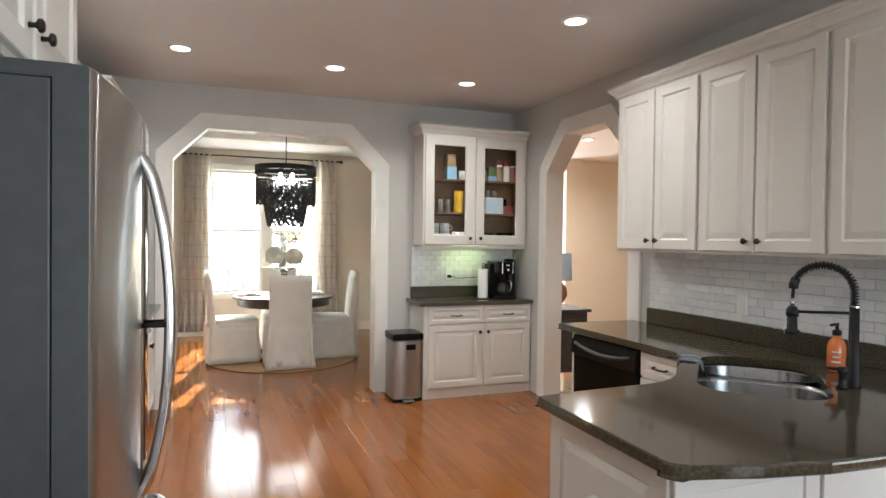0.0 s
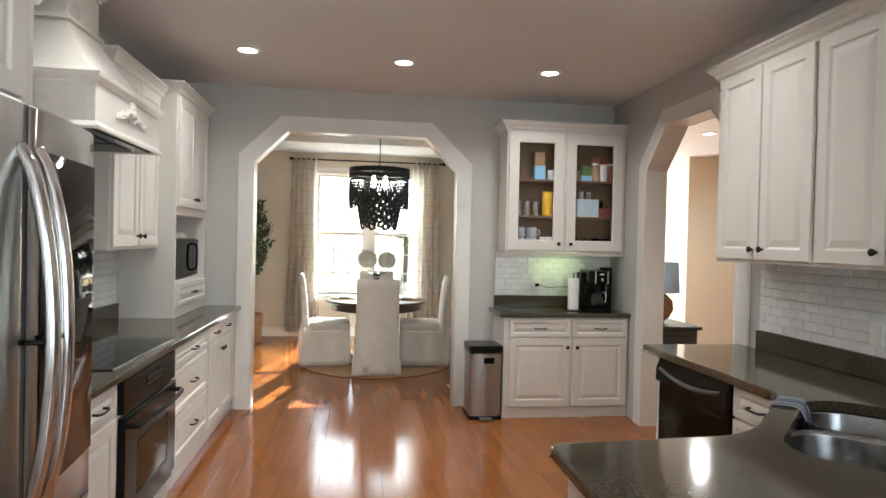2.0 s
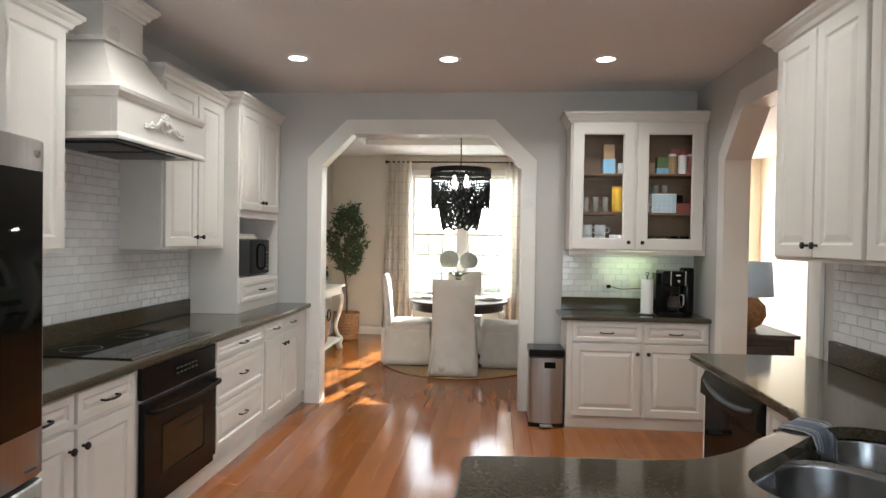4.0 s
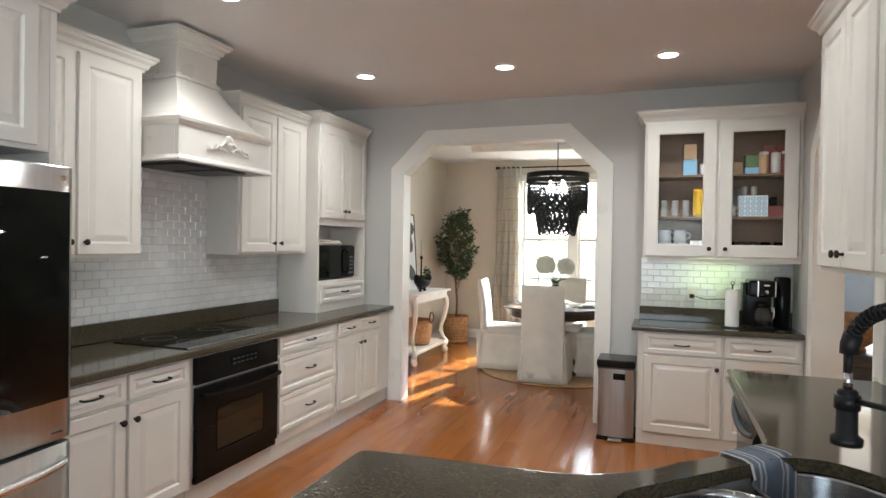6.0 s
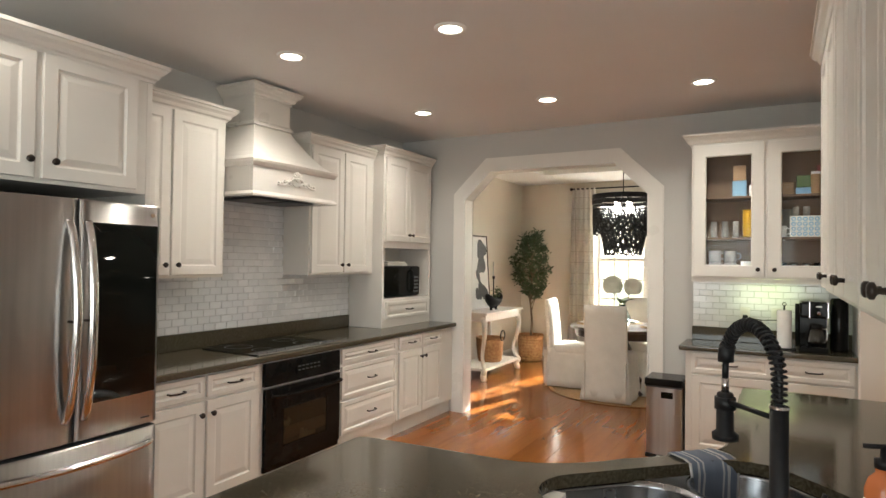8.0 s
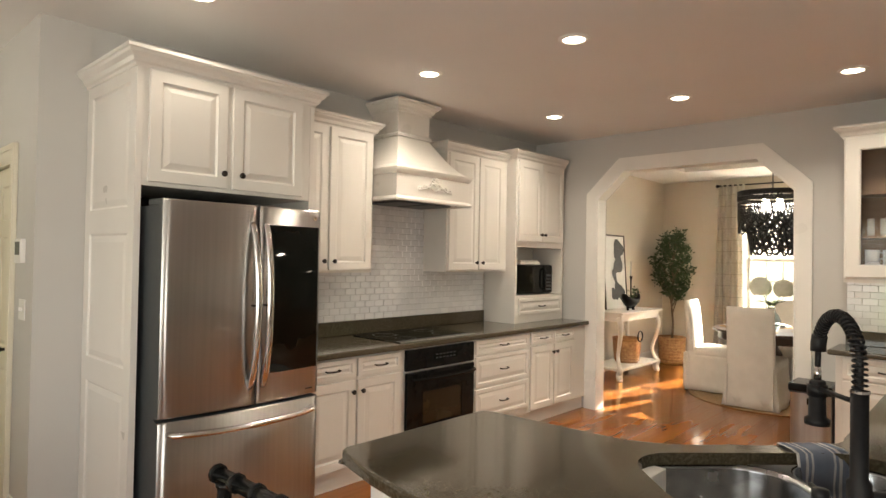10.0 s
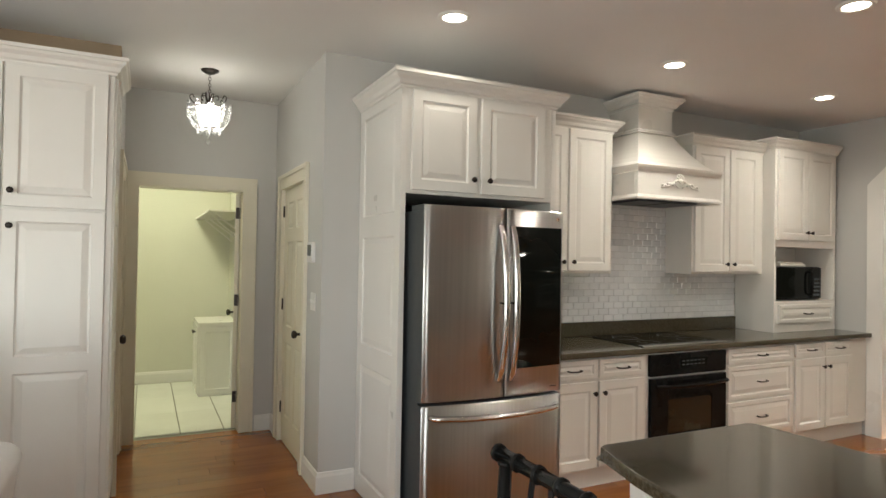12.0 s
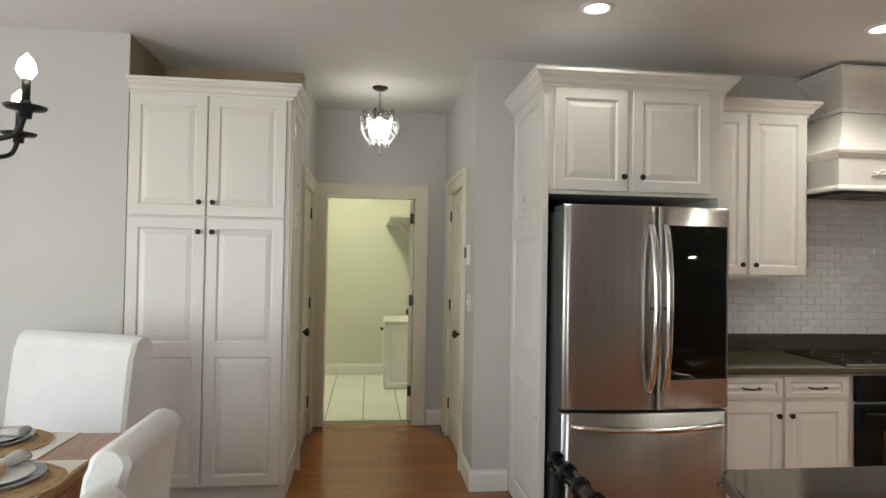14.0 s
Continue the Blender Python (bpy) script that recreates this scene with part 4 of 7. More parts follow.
pts = curve_pts([(0.05, 0.0, 0.668), (0.08, -0.045, 0.668), (0.25, -0.085, 0.664), (SPL - 0.035, -0.098, 0.662), (0.65, -0.085, 0.664), (0.815, -0.045, 0.668), (0.845, 0.0, 0.668)], 6)
part("handle", tube(pts, 0.021, 12, flat=0.8), M_CHROME, dz, "bowed polished steel handle", None, True)
part("badge", lathe([(0, 0), (0.012, 0), (0.012, 0.002), (0, 0.0025)], 16), M_CHROME, dr, "small round maker's badge", pose(0.845, skin(0.845) - 0.001, 1.735, 90, 0, 0))
part("badge_plate", B((0.80, 0.845, skin(0.82) - 0.004, skin(0.82) + 0.004, 0.775, 0.781)), M_CASE, dr, "small plain maker's plate")

# ---- hutch by the dining opening ----
hb = base_cabinet(ON_NORTH(2.40, 5.88), 1.115, 0.415, [("drawer", 0.045, 0.585, 0.700, 0.850, ""), ("drawer", 0.61, 1.095, 0.700, 0.850, ""), ("door", 0.045, 0.585, 0.10, 0.685, "r"), ("door", 0.61, 1.095, 0.10, 0.685, "l")],
                  "off-white hutch base with two drawers over two doors", name="hutch_base_cabinet", kick=False)
part("plinth", B((-0.002, 1.117, 0.003, 0.415, 0.0, KICK - 0.002), bevel=0.002), M_CAB, hb)
single("hutch_worktop", prism([(2.355, 5.838), (3.516, 5.838), (3.516, 6.296), (2.355, 6.296)], 0.866, 0.905, "z", 0.012), M_STONE, Matrix(), "dark brown polished stone worktop on the hutch", "worktop")
single("hutch_upstand", B((2.40, 3.514, 6.274, 6.297, 0.9055, 1.015), bevel=0.003), M_STONE, Matrix(), "dark stone upstand on the hutch", "upstand")

hu = thing("glass_wall_cabinet", ON_NORTH(2.425, 6.01), "off-white wall cabinet with two glazed doors", "cabinet")
GW, GD, G0, G1 = 1.09, 0.286, 1.425, 2.48
part("body", B((0, 0.02, 0, GD, G0, G1), (GW - 0.02, GW, 0, GD, G0, G1), (0.02, GW - 0.02, 0, GD, G0, G0 + 0.03), (0.02, GW - 0.02, 0, GD, G1 - 0.04, G1), (0.515, 0.545, 0, 0.02, G0 + 0.03, G1 - 0.04), bevel=0.0015), M_CAB, hu)
part("back_board", B((0.021, GW - 0.021, GD - 0.012, GD - 0.002, G0 + 0.031, G1 - 0.041)), M_CABIN, hu, "brown wooden inside back")
part("side_lining", B((0.0205, 0.024, 0.022, GD - 0.013, G0 + 0.031, G1 - 0.041)), M_CABIN, hu)
part("side_lining", B((GW - 0.024, GW - 0.0205, 0.022, GD - 0.013, G0 + 0.031, G1 - 0.041)), M_CABIN, hu)
part("floor_lining", B((0.025, GW - 0.025, 0.022, GD - 0.013, G0 + 0.0305, G0 + 0.034)), M_CABIN, hu)
SH = (1.745, 2.065)
for z in SH:
    part("shelf", B((0.026, GW - 0.026, 0.03, GD - 0.014, z - 0.018, z), bevel=0.002), M_CABIN, hu, "wooden shelf")
for x0, x1, side in ((0.015, 0.515, "r"), (0.535, 1.06, "l")):
    w, h = x1 - x0, 1.03
    rl = 0.085
    d = part("door", slab(w, h, 0.019, [(rl, w - rl, rl, h - rl)], hole=True), M_CAB, hu, "off-white glazed door", pose(x0, -0.021, G0 + 0.012))
    g = part("pane", B((rl + 0.001, w - rl - 0.001, 0.010, 0.013, rl + 0.001, h - rl - 0.001)), M_PANE, d)
    g.visible_shadow = False
    knob(d, w - 0.045 if side == "r" else 0.045, 0.06)
part("crown_moulding", sweep([(0, GD), (0, 0), (GW, 0)], [(o, G1 - 0.012 + z) for o, z in CROWN]), M_CAB, hu)
part("light_rail", B((0.0, GW, 0.0, 0.02, G0 - 0.03, G0 - 0.001), bevel=0.002), M_CAB, hu)

# ---- east side: wall cabinets, dishwasher, corner worktop, peninsula ----
EU = 3.225
eu = wall_cabinet(ON_EAST(EU, 4.14), 2.39, 1.42, 2.465, 0.292, [(0.02, 0.38, "r"), (0.39, 0.745, "l"), (0.775, 1.145, "r"), (1.16, 1.535, "l"), (1.565, 1.955, "r"), (1.965, 2.36, "l")],
                  "long off-white wall cabinet with six raised-panel doors", knob_z=0.055)
part("end_panel", slab(0.27, 1.02, 0.012, [(0.06, 0.21, 0.06, 0.96)], field=False, rail_depth=0.008), M_CAB, eu, "off-white panelled end", pose(2.4025, 0.012, 1.43, 0, 0, 90))
DWF = 2.905
dw = thing("dishwasher", ON_EAST(DWF, 4.165), "glossy black dishwasher under the worktop", "dishwasher")
part("body", B((0.003, 0.672, 0.02, 0.57, 0.10, 0.862)), M_BLACK, dw)
part("door", B((0.005, 0.67, -0.005, 0.02, 0.11, 0.72), bevel=0.005), M_BGLASS, dw, "glossy black door")
bm = prism([(-0.03, 0.728), (0.02, 0.722), (0.02, 0.852), (-0.006, 0.852), (-0.028, 0.80)], 0.005, 0.67, "x", 0.004)
part("control_panel", bm, M_BLACK, dw, "curved black control panel with grey handle")
bm = tube(curve_pts([(0.05, -0.018, 0.80), (0.18, -0.032, 0.778), (0.34, -0.037, 0.768), (0.50, -0.032, 0.778), (0.62, -0.018, 0.80)], 6), 0.016, 10, flat=0.7)
part("handle", bm, M_CASE, dw, "dark grey curved handle", None, True)
part("toe_kick", B((0.01, 0.66, 0.05, 0.07, 0.0, 0.099)), M_BLACK, dw)
single("end_gable", B((DWF, 3.515, 4.17, 4.19, 0, 0.864), bevel=0.002), M_CAB, Matrix(), "off-white gable beside the dishwasher", "cabinet panel")
base_cabinet(ON_EAST(DWF + 0.02, 3.49), 0.373, 0.59, [("drawer", 0.012, 0.361, 0.715, 0.852, ""), ("drawer", 0.012, 0.361, 0.45, 0.70, ""), ("drawer", 0.012, 0.361, 0.16, 0.435, "")], "off-white base cabinet with three drawers beside dishwasher")
sb = thing("sink_cabinet", Matrix(), "off-white corner sink base cabinet set diagonally", "cabinet")
part("body", prism([(2.925, 3.113), (2.50, 2.688), (2.50, 1.99), (3.515, 1.99), (3.515, 3.113)], KICK, 0.60, "z"), M_CAB, sb)
part("apron", prism([(2.925, 3.113), (2.50, 2.688), (2.515, 2.673), (2.94, 3.098)], 0.6005, 0.864, "z"), M_CAB, sb)
part("back_apron", B((2.505, 3.515, 1.99, 2.01, 0.6005, 0.864)), M_CAB, sb)
door(sb, "door", 0.03, 0.29, 0.14, 0.68).matrix_basis = pose(2.5, 2.688, 0.0, 0, 0, 45 + 180) @ pose(-0.32, -0.022, 0.14)
door(sb, "door", 0.03, 0.29, 0.14, 0.68).matrix_basis = pose(2.5, 2.688, 0.0, 0, 0, 45 + 180) @ pose(-0.59, -0.022, 0.14)
part("toe_kick", prism([(2.98, 3.06), (2.55, 2.63), (2.55, 2.02), (3.515, 2.02), (3.515, 3.06)], 0.0, KICK - 0.001, "z"), M_CAB, sb)
pc = thing("peninsula_cabinet", Matrix(), "off-white peninsula cabinet with panelled end and back", "cabinet")
part("body", B((1.80, 2.497, 1.965, 2.57, 0.0, 0.864), bevel=0.002), M_CAB, pc)
ep = part("end_panel", slab(0.62, 0.855, 0.02, [(0.07, 0.55, 0.14, 0.78)]), M_CAB, pc, "off-white raised end panel", ON_EAST(1.799 - 0.02, 2.585, 0.005) @ pose(0, 0, 0))
for i in range(3):
    part("back_panel", slab(0.56, 0.855, 0.018, [(0.06, 0.50, 0.12, 0.78)], field=False, rail_depth=0.006), M_CAB, pc, "", pose(1.79 + i * 0.575, 1.945, 0.005))
single("outlet_box", B((0, 0.12, -0.028, 0, 0, 0.15), (0.02, 0.10, -0.034, -0.0285, 0.02, 0.13), bevel=0.004), M_PLASTIC, ON_EAST(1.778, 2.30, 0.50), "white outlet box on the peninsula end panel", "outlet")

# corner worktop with the sink cut out
def arc(cx, cy, r, a0, a1, n=8):
    return [(cx + r * math.cos(radians(a0 + (a1 - a0) * i / n)), cy + r * math.sin(radians(a0 + (a1 - a0) * i / n))) for i in range(n + 1)]


SC = Vector((2.905, 2.575))                  # sink centre
SU, SV = Vector((0.7071, 0.7071)), Vector((0.7071, -0.7071))
def sink_outline(s0, s1, v0, v1, r=0.09, n=6):
    loc = arc(s1 - r, v1 - r, r, 0, 90, n) + arc(s0 + r, v1 - r, r, 90, 180, n) + arc(s0 + r, v0 + r, r, 180, 270, n) + arc(s1 - r, v0 + r, r, 270, 360, n)
    return [tuple(SC + SU * a + SV * b) for a, b in loc]


def ease(p, q, c, n=5):
    """Points of a rounded corner from p to q about the corner c."""
    return [tuple((1 - t) ** 2 * Vector(p) + 2 * t * (1 - t) * Vector(c) + t * t * Vector(q)) for t in (k / n for k in range(n + 1))]


OUT = [(2.872, 4.315), (2.872, 3.22)] + ease((2.872, 3.21), (2.79, 3.033), (2.872, 3.115)) + [(2.60, 2.843)] + ease((2.53, 2.773), (2.27, 2.640), (2.39, 2.645)) + [(1.79, 2.615)] + arc(1.757, 2.575, 0.035, 90, 180, 4) + [(1.716, 1.93)] + arc(1.769, 1.915, 0.055, 180, 262, 4) + [(1.95, 1.80), (2.15, 1.762), (2.40, 1.745), (2.9, 1.735), (3.515, 1.735), (3.515, 4.315)]
HOLE = sink_outline(-0.42, 0.40, -0.315, 0.17, 0.15)


def plate_with_hole(outer, hole, z0, z1):
    bm = bmesh.new()
    caps = []
    for z in (z0, z1):
        es = []
        for loop in (outer, hole):
            vs = [bm.verts.new((x, y, z)) for x, y in loop]
            es += [bm.edges.new((vs[i], vs[(i + 1) % len(vs)])) for i in range(len(vs))]
        bmesh.ops.triangle_fill(bm, edges=es, use_beauty=True)
        caps.append(es)
    for a, b in zip(*caps):
        bm.faces.new((a.verts[0], a.verts[1], b.verts[1], b.verts[0]))
    rim = caps[1][:len(outer)] + caps[0][:len(outer)]
    bmesh.ops.bevel(bm, geom=rim, offset=0.012, segments=3, profile=0.6, affect="EDGES")
    return bm


single("corner_worktop", plate_with_hole(OUT, HOLE, 0.866, 0.905), M_STONE, Matrix(), "dark brown polished stone worktop of sink corner and peninsula", "worktop")
single("east_upstand", B((3.493, 3.516, 1.74, 4.15, 0.9055, 1.015), bevel=0.003), M_STONE, Matrix(), "dark stone upstand behind the sink corner", "upstand")

sink = thing("sink", pose(0, 0, 0), "double-bowl stainless undermount sink", "sink")


def bowl(s0, s1, v0, v1, deep):
    bm = bmesh.new()
    rows = []
    for k, (ins, z) in enumerate(((-0.012, 0.8655), (0.0, 0.8655), (0.004, 0.85), (0.012, 0.87 - deep + 0.04), (0.03, 0.87 - deep + 0.01), (0.06, 0.87 - deep))):
        pts = sink_outline(s0 + ins, s1 - ins, v0 + ins, v1 - ins, max(0.03, 0.155 - ins * 0.8))
        rows.append([bm.verts.new((x, y, z)) for x, y in pts])
    for a, b in zip(rows, rows[1:]):
        for i in range(len(a)):
            j = (i + 1) % len(a)
            bm.faces.new((a[i], a[j], b[j], b[i]))
    bm.faces.new(rows[-1])
    return bm


part("bowl", bowl(-0.43, 0.06, -0.325, 0.18, 0.20), M_SINK, sink, "", None, True)
part("bowl", bowl(0.085, 0.41, -0.325, 0.18, 0.18), M_SINK, sink, "", None, True)
for a in (-0.19, 0.245):
    p = SC + SU * a - SV * 0.07
    part("drain", lathe([(0.0, 0.003), (0.03, 0.003), (0.042, 0.005), (0.045, 0.0)], 20), M_CHROME, sink, "", pose(p.x, p.y, 0.672 if a < 0 else 0.692), True)

# recessed downlights
for i, (x, y) in enumerate(CANS):
    dlg = thing("recessed_downlight", pose(x, y, CEIL), "white recessed ceiling downlight, lit", "ceiling light", "kitchen downlights")
    part("trim_ring", lathe([(0.062, -0.001), (0.064, -0.010), (0.078, -0.010), (0.088, -0.003), (0.088, 0.0)], 28), M_PLASTIC, dlg, "", None, True)
    part("lens", lathe([(0, -0.005), (0.061, -0.005)], 28), M_CAN, dlg, "glowing lens")


# ---- pantry ----
pan = thing("pantry_cabinet", ON_WEST(-0.438, -0.565), "tall off-white double-door pantry cabinet in a niche", "cabinet")
PW = 0.948
part("body", B((0, PW, 0, 0.595, 0.09, 2.46), bevel=0.003), M_CAB, pan)
part("toe_kick", B((0, PW, 0.03, 0.595, 0.0, 0.089)), M_CAB, pan)
for x0, x1, side in ((0.010, 0.454, "r"), (0.464, 0.918, "l")):
    w = x1 - x0
    kx = x1 - 0.035 if side == "r" else x0 + 0.035
    door(pan, "upper_door", x0, x1, 1.724, 2.448, knob_at=(kx, 1.805), rail=0.062)
    door(pan, "lower_door", x0, x1, 0.105, 1.712, knob_at=(kx, 1.628), panels=[(0.062, w - 0.062, 0.062, 0.775), (0.062, w - 0.062, 0.86, 1.545)])
part("crown_moulding", sweep([(0, 0), (PW, 0), (PW, 0.55)], [(o, 2.448 + z) for o, z in CROWN]), M_CAB, pan)
part("side_panel", slab(0.56, 2.33, 0.012, [(0.06, 0.50, 0.08, 0.80), (0.06, 0.50, 0.90, 1.55), (0.06, 0.50, 1.65, 2.26)]), M_CAB, pan, "off-white panelled side", pose(PW + 0.0125, 0.012, 0.11, 0, 0, 90))

# ---- hall ----
pend = thing("hall_pendant", pose(-1.30, 0.93, CEIL), "small dark iron pendant with crystal drops, lit", "pendant light")
part("canopy", lathe([(0, -0.028), (0.03, -0.026), (0.055, -0.012), (0.062, 0.0)], 24), M_BRONZE, pend, "", None, True)
for i in range(7):
    bm = bmesh.new()
    ring = [(0.009 * math.cos(a), 0.0, 0.014 * math.sin(a)) for a in (2 * math.pi * k / 12 for k in range(13))]
    tube(ring, 0.0022, 6, bm)
    part("chain_link", bm, M_BRONZE, pend, "", pose(0, 0, -0.04 - i * 0.022, 0, 0, 90 * (i % 2)), True)
part("stem", lathe([(0, -0.18), (0.006, -0.18), (0.006, -0.205), (0.015, -0.215), (0.007, -0.228), (0.011, -0.245), (0.022, -0.255), (0.022, -0.262), (0, -0.262)], 12), M_BRONZE, pend, "", None, True)
for i in range(5):
    a = 72 * i + 20
    p = [(0.008, 0, -0.235), (0.03, 0, -0.185), (0.058, 0, -0.178), (0.062, 0, -0.20), (0.048, 0, -0.205)]
    part("scroll", tube(curve_pts(p, 5), 0.0032, 6), M_BRONZE, pend, "", pose(0, 0, 0, 0, 0, a), True)
    p = [(0.008, 0, -0.245), (0.06, 0, -0.262), (0.112, 0, -0.235), (0.128, 0, -0.20), (0.112, 0, -0.185), (0.10, 0, -0.205)]
    part("arm", tube(curve_pts(p, 5), 0.0035, 6), M_BRONZE, pend, "", pose(0, 0, 0, 0, 0, a + 36), True)
    p = [(0.122, 0, -0.255), (0.125, 0, -0.31), (0.09, 0, -0.375), (0.03, 0, -0.405)]
    part("rib", tube(curve_pts(p, 5), 0.0022, 5), M_BRONZE, pend, "", pose(0, 0, 0, 0, 0, a + 36), True)
part("bulb_shade", lathe([(0.0, -0.385), (0.055, -0.383), (0.066, -0.375), (0.068, -0.27), (0.06, -0.262), (0, -0.262)], 20), M_PEND, pend, "glowing white glass cylinder", None, True)


def crystal_strands(parent):
    """Strings of small crystals hung in swags from the arms and drawn in under the glass."""
    bm = bmesh.new()

    def crystal(p, r):
        bmesh.ops.create_icosphere(bm, subdivisions=1, radius=r, matrix=Matrix.Translation(p))
    for i in range(10):
        a0, a1 = 2 * math.pi * i / 10, 2 * math.pi * (i + 1) / 10
        for r0, r1, z0, z1, drop, n in ((0.142, 0.142, -0.245, -0.245, 0.05, 7), (0.142, 0.132, -0.255, -0.275, 0.075, 8)):
            for k in range(n):
                t = k / n
                a = a0 + (a1 - a0) * t
                r = r0 + (r1 - r0) * t
                crystal((r * math.cos(a), r * math.sin(a), z0 + (z1 - z0) * t - drop * 4 * t * (1 - t)), 0.0075)
        for k in range(13):
            t = k / 12
            r = 0.142 * math.cos(t * 1.25) + 0.004
            crystal((r * math.cos(a0), r * math.sin(a0), -0.25 - 0.175 * math.sin(t * math.pi / 2)), 0.0085)
        crystal((0.075 * math.cos(a0), 0.075 * math.sin(a0), -0.435), 0.010)
        crystal((0.075 * math.cos(a0), 0.075 * math.sin(a0), -0.452), 0.006)
    for k, rr in enumerate((0.010, 0.012, 0.009)):
        crystal((0, 0, -0.425 - 0.022 * k), rr)
    bmesh.ops.create_icosphere(bm, subdivisions=2, radius=0.017, matrix=Matrix.Translation((0, 0, -0.508)))
    return tagged(part("crystal_strand", bm, M_GLASS, parent, "clear crystal bead strands"), kind="stuff")


crystal_strands(pend)
th = thing("thermostat", ON_NORTH(-0.80, HW, 1.455), "white wall thermostat with grey screen", "thermostat")
part("case", B((0, 0.13, -0.026, 0, 0, 0.135), bevel=0.006), M_PLASTIC, th)
part("screen", B((0.018, 0.112, -0.028, -0.0265, 0.045, 0.118)), M_CASE, th, "dark grey screen")
sw = thing("light_switch", ON_NORTH(-0.76, HW, 1.14), "white double light switch plate", "light switch")
part("plate", B((0, 0.115, -0.007, 0, 0, 0.115), bevel=0.003), M_PLASTIC, sw)
for i in (0, 1):
    part("toggle", B((0.03 + i * 0.045, 0.04 + i * 0.045, -0.016, -0.0075, 0.048, 0.07), bevel=0.002), M_PLASTIC, sw)

# ---- laundry ----
wc = thing("laundry_hamper_cabinet", pose(-4.152, 1.07, 0), "white low cabinet with two small knobs in the laundry", "cabinet")
part("body", B((0, 0.62, 0, 0.38, 0.0, 0.75), bevel=0.004), M_TRIM, wc)
part("top", B((-0.012, 0.640, -0.012, 0.385, 0.751, 0.775), bevel=0.004), M_TRIM, wc)
part("side_panel", slab(0.36, 0.71, 0.012, [(0.05, 0.31, 0.05, 0.66)], field=False), M_TRIM, wc, "", pose(0.6325, 0.01, 0.02, 0, 0, 90))
for i in (0, 1):
    d = part("door", slab(0.295, 0.70, 0.016, [(0.05, 0.245, 0.05, 0.65)], field=False), M_TRIM, wc, "", pose(0.01 + i * 0.305, -0.017, 0.03))
    knob(d, 0.26 if i == 0 else 0.035, 0.62)
shf = thing("laundry_shelf", pose(-4.0, 0.775, 1.90), "white bracketed shelf on the laundry wall", "shelf")
part("board", B((-0.42, 1.2, 0.30, 0.68, 0.0, 0.02), bevel=0.002), M_TRIM, shf)
for x in (-0.1, 0.7):
    part("bracket", tube([(x, 0.67, -0.26), (x, 0.36, -0.006)], 0.009, 6), M_TRIM, shf)
    part("bracket", tube([(x + 0.12, 0.67, -0.20), (x + 0.12, 0.40, -0.006)], 0.009, 6), M_TRIM, shf)

# ---- dining room ----
random.seed(2)
rug = thing("jute_rug", pose(1.40, 8.30, 0.001), "round natural braided jute rug under dining table", "rug")
for k in range(18):
    r0 = 0.05 * k
    bm = bmesh.new()
    ring = [((r0 + 0.025) * math.cos(a), (r0 + 0.025) * math.sin(a), 0.006) for a in (2 * math.pi * i / 48 for i in range(49))]
    tube(ring, 0.0255, 6, bm, flat=0.25)
    part("braid", bm, M_JUTE, rug, "", None, True)

tbl = thing("dining_table", pose(1.39, 8.20, 0.0135), "round dark walnut pedestal dining table", "table")
part("tabletop", lathe([(0, 0.735), (0.585, 0.735), (0.60, 0.745), (0.60, 0.76), (0.59, 0.768), (0, 0.768)], 64), M_DARKWOOD, tbl)
part("apron", lathe([(0.0, 0.65), (0.53, 0.65), (0.545, 0.66), (0.545, 0.734)], 48), M_DARKWOOD, tbl)
part("pedestal", lathe([(0, 0.09), (0.12, 0.09), (0.13, 0.14), (0.085, 0.2), (0.075, 0.3), (0.11, 0.42), (0.12, 0.5), (0.08, 0.58), (0.10, 0.649)], 28), M_DARKWOOD, tbl, "", None, True)
for i in range(4):
    part("foot", tube(curve_pts([(0.08, 0, 0.16), (0.2, 0, 0.14), (0.32, 0, 0.06), (0.40, 0, 0.03)], 6), 0.04, 10, radii=[0.05 - 0.025 * k / 18 for k in range(19)], flat=0.8), M_DARKWOOD, tbl, "", pose(0, 0, 0, 0, 0, 45 + 90 * i), True)


def soft_box(x0, x1, y0, y1, z0, z1, r=0.03, taper=0.0):
    bm = B((x0, x1, y0, y1, z0, z1))
    if taper:
        cx, cy = (x0 + x1) / 2, (y0 + y1) / 2
        for v in bm.verts:
            if v.co.z > z1 - 1e-4:
                v.co.x = cx + (v.co.x - cx) * (1 - taper)
                v.co.y = cy + (v.co.y - cy) * (1 - taper)
    bmesh.ops.bevel(bm, geom=bm.edges[:], offset=r, segments=3, profile=0.5, affect="EDGES")
    return bm


